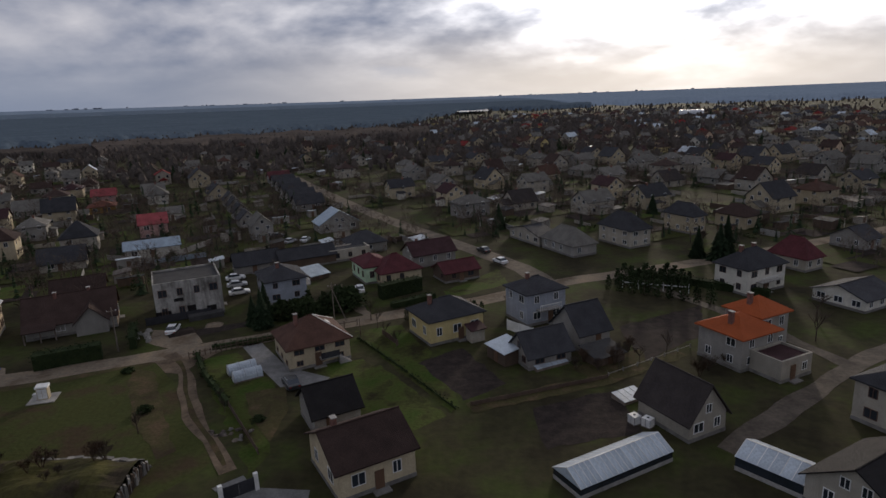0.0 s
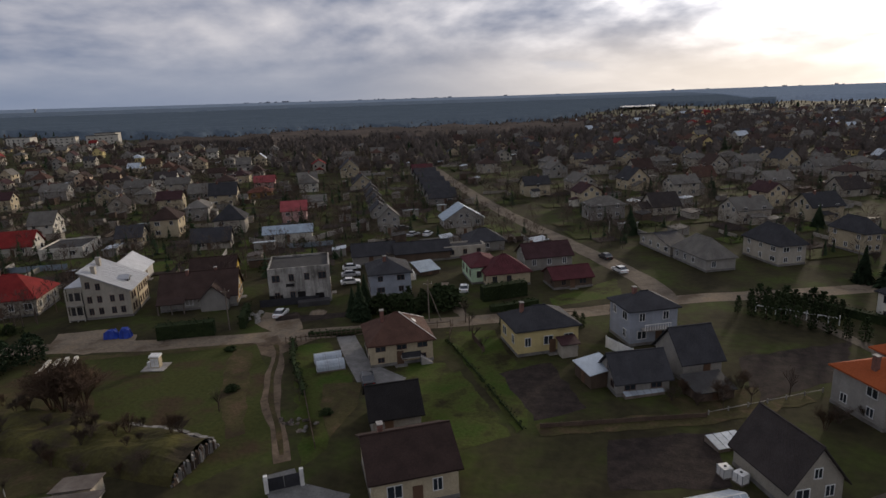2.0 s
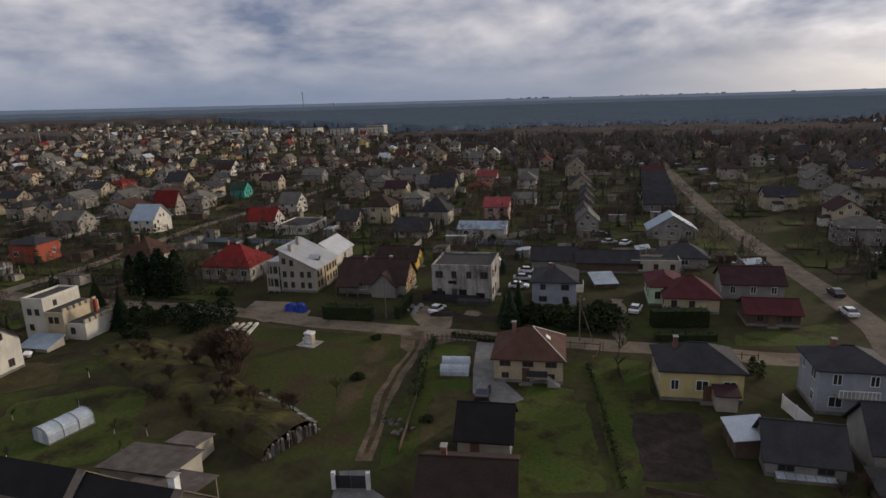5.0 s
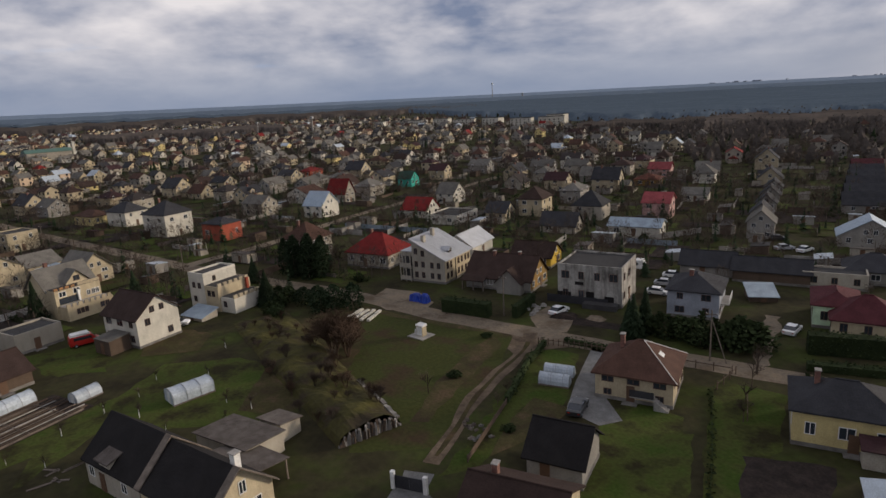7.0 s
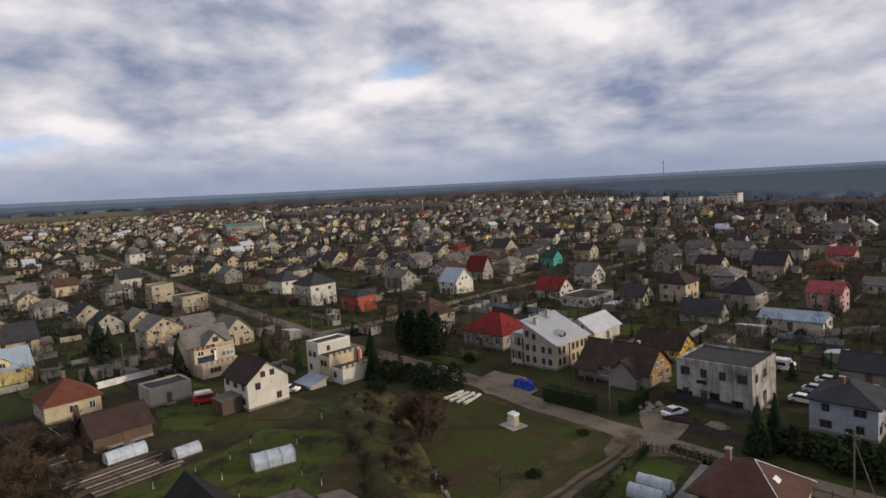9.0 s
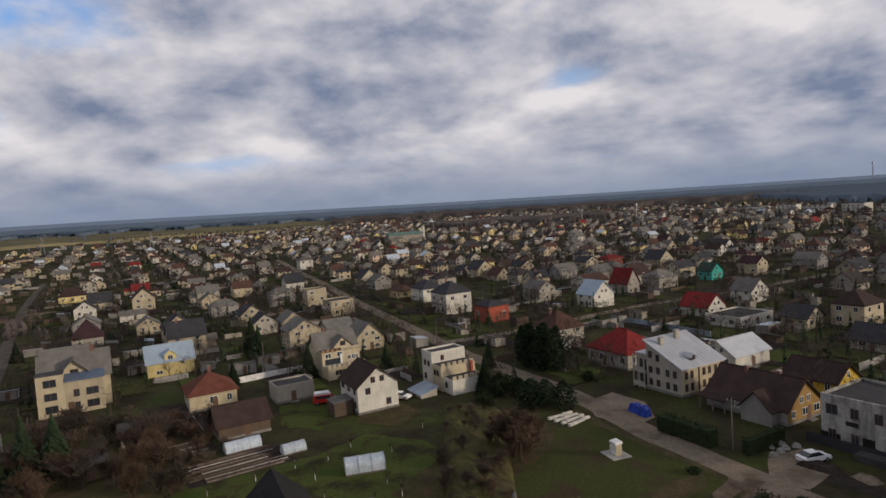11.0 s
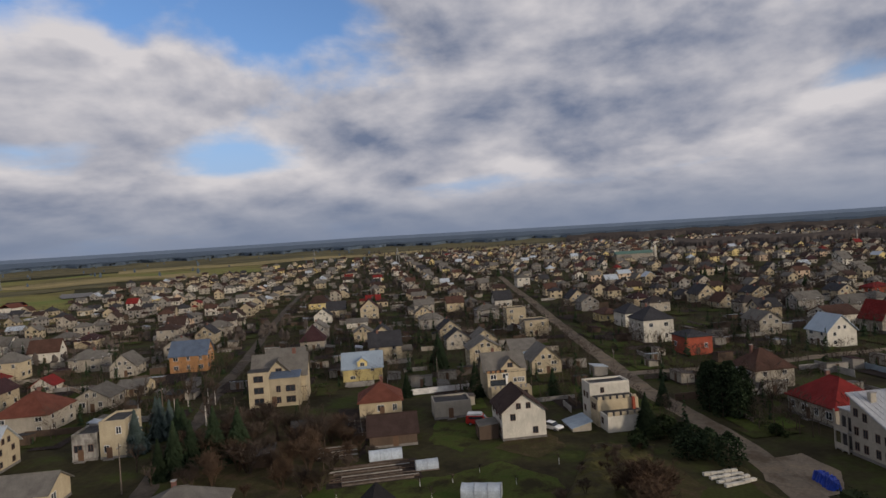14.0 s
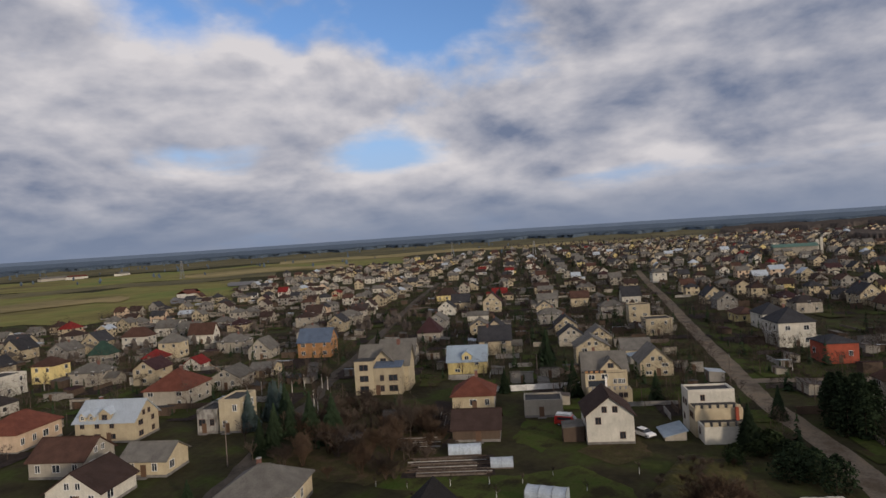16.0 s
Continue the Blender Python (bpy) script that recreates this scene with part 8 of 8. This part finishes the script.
# belts of woods, the haze of distance painted stronger in each farther one
canopy("far_woods", WOODS_HAZED, "wide dark forest behind the town, blue haze in its colour", 76, 262, ((76, 88, 92, 96, 104, 128, 134, 141, 150, 170, 195, 215, 262), (1260, 1260, 900, 680, 640, 640, 780, 980, 1500, 1800, 1750, 1900, 1750)), 2050, 8, 900, 16, 1)
canopy("far_woods", WOODS_MID_HAZED, "wide forest towards the horizon, blue-grey haze in its colour", 80, 262, 2030, 2900, 9, 900, 8, 21)
canopy("far_woods", WOODS_FAR_HAZED, "forest on the horizon, pale blue-grey haze in its colour", 40, 262, ((40, 78, 84, 262), (1300, 1400, 2860, 2860)), 4300, 10, 900, 14, 22)
canopy("bare_woods", WOODS_BARE, "strip of leafless brown woodland at the town edge", 122, 133, 560, 640, 6, 160, 6, 5)
canopy("bare_woods", WOODS_BARE, "leafless brown copse among far houses", 160, 176, 820, 960, 9, 160, 7, 6)
canopy("bare_woods", WOODS_BARE, "brown leafless belt behind the town", 142, 186, 1380, 1720, 8, 300, 8, 7)
canopy("bare_woods", WOODS_BARE, "brown scrub on the valley edge", 92, 122, 520, 640, 7, 260, 6, 8)


def tree_scatter(name, mat, label, count, a0, a1, r0, r1, hmin, hmax, seed, cone=True):
    """Single far trees, each a few drooping or rising blades."""
    rng = random.Random(seed)
    g = Geo()
    for _ in range(count):
        a, r = rng.uniform(a0, a1), math.sqrt(rng.uniform(r0 * r0, r1 * r1))
        x, y = 15 + r * math.cos(radians(a)), 40 + r * math.sin(radians(a))
        if not is_free(x, y, -2):
            continue
        z, h = gz(x, y), rng.uniform(hmin, hmax)
        for b in range(7):
            t = b / 7
            w = h * (0.30 * (1 - t) + 0.03) if cone else h * 0.34 * math.sin((t * 0.8 + 0.15) * math.pi)
            q = rng.uniform(0, math.tau)
            ring = [(x + w * math.cos(q + k * math.tau / 3), y + w * math.sin(q + k * math.tau / 3), z + h * t * 0.9 + rng.uniform(-0.2, 0.2)) for k in range(3)]
            apex = (x, y, z + h * min(1, t * 0.9 + 0.32))
            for k in range(3):
                g.face([ring[k], ring[(k + 1) % 3], apex])
    return tagged(new(name, g.mesh(name, mat)), label, "trees", kind="stuff")


tree_scatter("far_bare_trees", WOODS_BARE, "grey leafless scrub at the edge of the forest", 1300, 94, 132, 450, 700, 3, 7, 11, False)
tree_scatter("far_conifers", NEEDLE, "dark trees scattered through the far town", 500, 60, 205, 320, 1200, 4, 9, 12)
tree_scatter("far_bare_trees", WOODS_BARE, "brown leafless trees through the far town", 4200, 48, 205, 280, 1350, 3, 7, 13, False)
tree_scatter("far_bare_trees", WOODS_BARE, "grey-brown leafless groves between far houses", 2600, 62, 124, 300, 760, 4, 9, 16, False)
tree_scatter("far_bare_trees", WOODS_BARE, "brown leafless trees at the field edge", 160, 205, 256, 240, 310, 3, 6, 14, False)


# hedgerow trees take the haze-tinted woods colour too
tree_scatter("far_bare_trees", WOODS_HAZED, "dark hedgerow trees across the fields, blue haze in their colour", 170, 203, 258, 950, 2250, 5, 10, 15, False)


def church():
    base = tagged(new("church"), "large modern church with green roof and pale tower", "church")
    base.matrix_basis = on_ground(-632, 52, 100) @ Matrix.Scale(0.68, 4)
    part("nave", Geo().box(-26, -14, -2, 26, 14, 11), WALL["greyw"], base)
    part("roof", Geo().solid([(-27, -15, 11), (27, -15, 11), (27, 15, 11), (-27, 15, 11)], [(-27, -6, 15), (27, -6, 15), (27, 6, 15), (-27, 6, 15)]), MASONRY_GREEN, base)
    part("porch", Geo().box(-14, 14, -2, 20, 22, 7), WALL["greyw"], base)
    part("porch_roof", Geo().box(-15, 13.9, 7, 21, 23, 8), MASONRY_GREEN, base)
    for i in range(9):
        part("window", Geo().box(-23 + i * 5.4, 14.0, 7.6 if -14 < -23 + i * 5.4 < 19 else 3, -20 + i * 5.4, 14.15, 10), GLASS, base)
    part("tower", Geo().box(28, 8, -2, 31, 11, 19), WALL["white"], base)
    part("tower", Geo().box(33, 8, -2, 36, 11, 22), WALL["white"], base)
    part("belfry", Geo().box(31, 8.5, 12, 33, 10.5, 15), WALL["greyw"], base)


church()


def slab_block(x, y, yaw, w, h, lab):
    base = tagged(new("apartment_block"), lab, "apartments", "far apartment blocks")
    base.matrix_basis = on_ground(x, y, yaw)
    part("wall", Geo().box(-w / 2, -6, -2, w / 2, 6, h), WALL["white"], base)
    part("roof", Geo().box(-w / 2 - 0.3, -6.3, h, w / 2 + 0.3, 6.3, h + 0.6), ROOF["felt"], base)
    pane = Geo().box(-0.8, -6.1, 0.9, 0.8, -5.95, 2.2).mesh("window", GLASS)
    for k in range(int(w / 5)):
        for z in range(int(h / 2.8)):
            part("window", pane, None, base, at=pose(-w / 2 + 2.5 + k * 5, 0, z * 2.8))


for i, (bx, by, w, h) in enumerate(((-690, 486, 46, 13), (-652, 500, 40, 15), (-610, 505, 50, 14), (-565, 515, 44, 16), (-520, 522, 46, 15), (-478, 528, 52, 17), (-500, 560, 40, 18), (-770, 470, 40, 10), (-830, 430, 36, 9))):
    slab_block(bx, by, 15 + i % 3 * 14, w * 0.55, h * 0.6, "pale grey slab apartment block at the town edge")


def pylon(x, y, h, yaw):
    base = tagged(new("power_pylon"), "grey lattice power pylon in the fields", "pylon")
    base.matrix_basis = on_ground(x, y, yaw)
    for sx, sy in ((-1, -1), (1, -1), (1, 1), (-1, 1)):
        part("leg", Geo().rod((sx * 2.4, sy * 2.4, -1), (sx * 0.5, sy * 0.5, h), 0.28, 0.2, 4), STEEL, base)
    for k in range(6):
        z0, z1 = k * h / 6, (k + 1) * h / 6
        w0, w1 = 2.4 - 1.9 * z0 / h, 2.4 - 1.9 * z1 / h
        part("brace", Geo().rod((-w0, -w0, z0), (w1, -w1, z1), 0.14, 0.14, 4), STEEL, base)
        part("brace", Geo().rod((w0, w0, z0), (-w1, w1, z1), 0.14, 0.14, 4), STEEL, base)
    for z, w in ((h * 0.72, 5.5), (h * 0.84, 4.5), (h * 0.95, 3.5)):
        part("crossarm", Geo().box(-w, -0.25, z, w, 0.25, z + 0.5), STEEL, base)


pylon(-777, -404, 27, 30)
pylon(-775, -269, 22, 30)
pylon(-520, -700, 26, 30)


def mast(x, y, h, w, lab):
    base = tagged(new("mast"), lab, "mast")
    base.matrix_basis = on_ground(x, y, 0)
    part("shaft", Geo().rod((0, 0, -1), (0, 0, h), w, w * 0.6, 8), CONCRETE, base)
    part("head", Geo().rod((0, 0, h - h * 0.12), (0, 0, h), w * 1.7, w * 1.7, 8), STEEL, base)


mast(-703, 338, 22, 1.4, "pale chimney mast above the town")
mast(-733, 279, 19, 0.9, "thin grey mast above the town")
mast(-2338, 1981, 75, 2.2, "tall thin radio mast on the horizon")
mast(-2200, 2050, 22, 4.0, "broad grey water tower on the horizon")


def skyline():
    """Blocks on the far ridge, the haze put into their blue-grey colour."""
    rng = random.Random(31)
    g = Geo()
    for _ in range(60):
        a = rng.choice((rng.uniform(92, 118), rng.uniform(104, 112), rng.uniform(118, 122), rng.uniform(62, 90)))
        r = 4150
        x, y = 15 + r * math.cos(radians(a)), 40 + r * math.sin(radians(a))
        z = gz(x, y)
        w, h = rng.uniform(8, 24), rng.uniform(3, 10) + 8
        g.box(x - w / 2, y - 6, z - 5, x + w / 2, y + 6, z + h)
    tagged(new("far_city", g.mesh("far_city", surface("haze_tinted_concrete", (0.24, 0.27, 0.32), rough=0.95, scale=0.02, fine=0.2))), "tower blocks of a city on the horizon, haze in their colour", "city", kind="stuff")


skyline()


def farmstead(x, y, yaw, lab, wallk, roofk, w=16):
    base = tagged(new("farm_building"), lab, "farm")
    base.matrix_basis = on_ground(x, y, yaw)
    part("wall", Geo().box(-w / 2, -5, -1, w / 2, 5, 4.2), WALL[wallk], base)
    part("roof", roof_geo(w, 10, 4.2, 7.0, "gable"), ROOF[roofk], base)
    for i in range(4):
        part("window", Geo().box(-w / 2 + 1.5 + i * w / 4, -5.06, 1.4, -w / 2 + 3 + i * w / 4, -4.95, 2.8), GLASS, base)


farmstead(-311, -394, 20, "white farmhouse with red roof alone in the fields", "white", "redbrown")
farmstead(-322, -405, 110, "red brick farm building in the fields", "redbrick", "maroonk", 12)
farmstead(-560, -1060, 20, "red-roofed farm far out on the plain", "white", "redbrown", 40)
farmstead(-530, -1080, 10, "pale barn far out on the plain", "greyw", "slate", 50)
farmstead(-620, -1020, 30, "pale barn far out on the plain", "white", "slate", 36)

# arched hall and river far off in the valley
hall = tagged(new("arched_hall"), "pale arched hall shining in the far town", "hall")
hall.matrix_basis = on_ground(316, 761, 160)
hg = Geo()
ring = arch_ring(22, 9, 11)
hg.v = [(-14, p[0], p[1]) for p in ring] + [(14, p[0], p[1]) for p in ring]
hg.f = [(i, i + 1, i + 12, i + 11)[::-1] for i in range(10)] + [tuple(range(11)), tuple(range(21, 10, -1))]
part("vault", hg, ROOF["zinc"], hall)
WATER = surface("river_water", (0.10, 0.13, 0.16), rough=0.12, spec=0.8, bump=0.05, scale=0.05, fine=0.5)
sector("river", WATER, "glinting bend of a wide river", 85.5, 88.5, 1150, 1240, 5, "water", 10, 0.02)
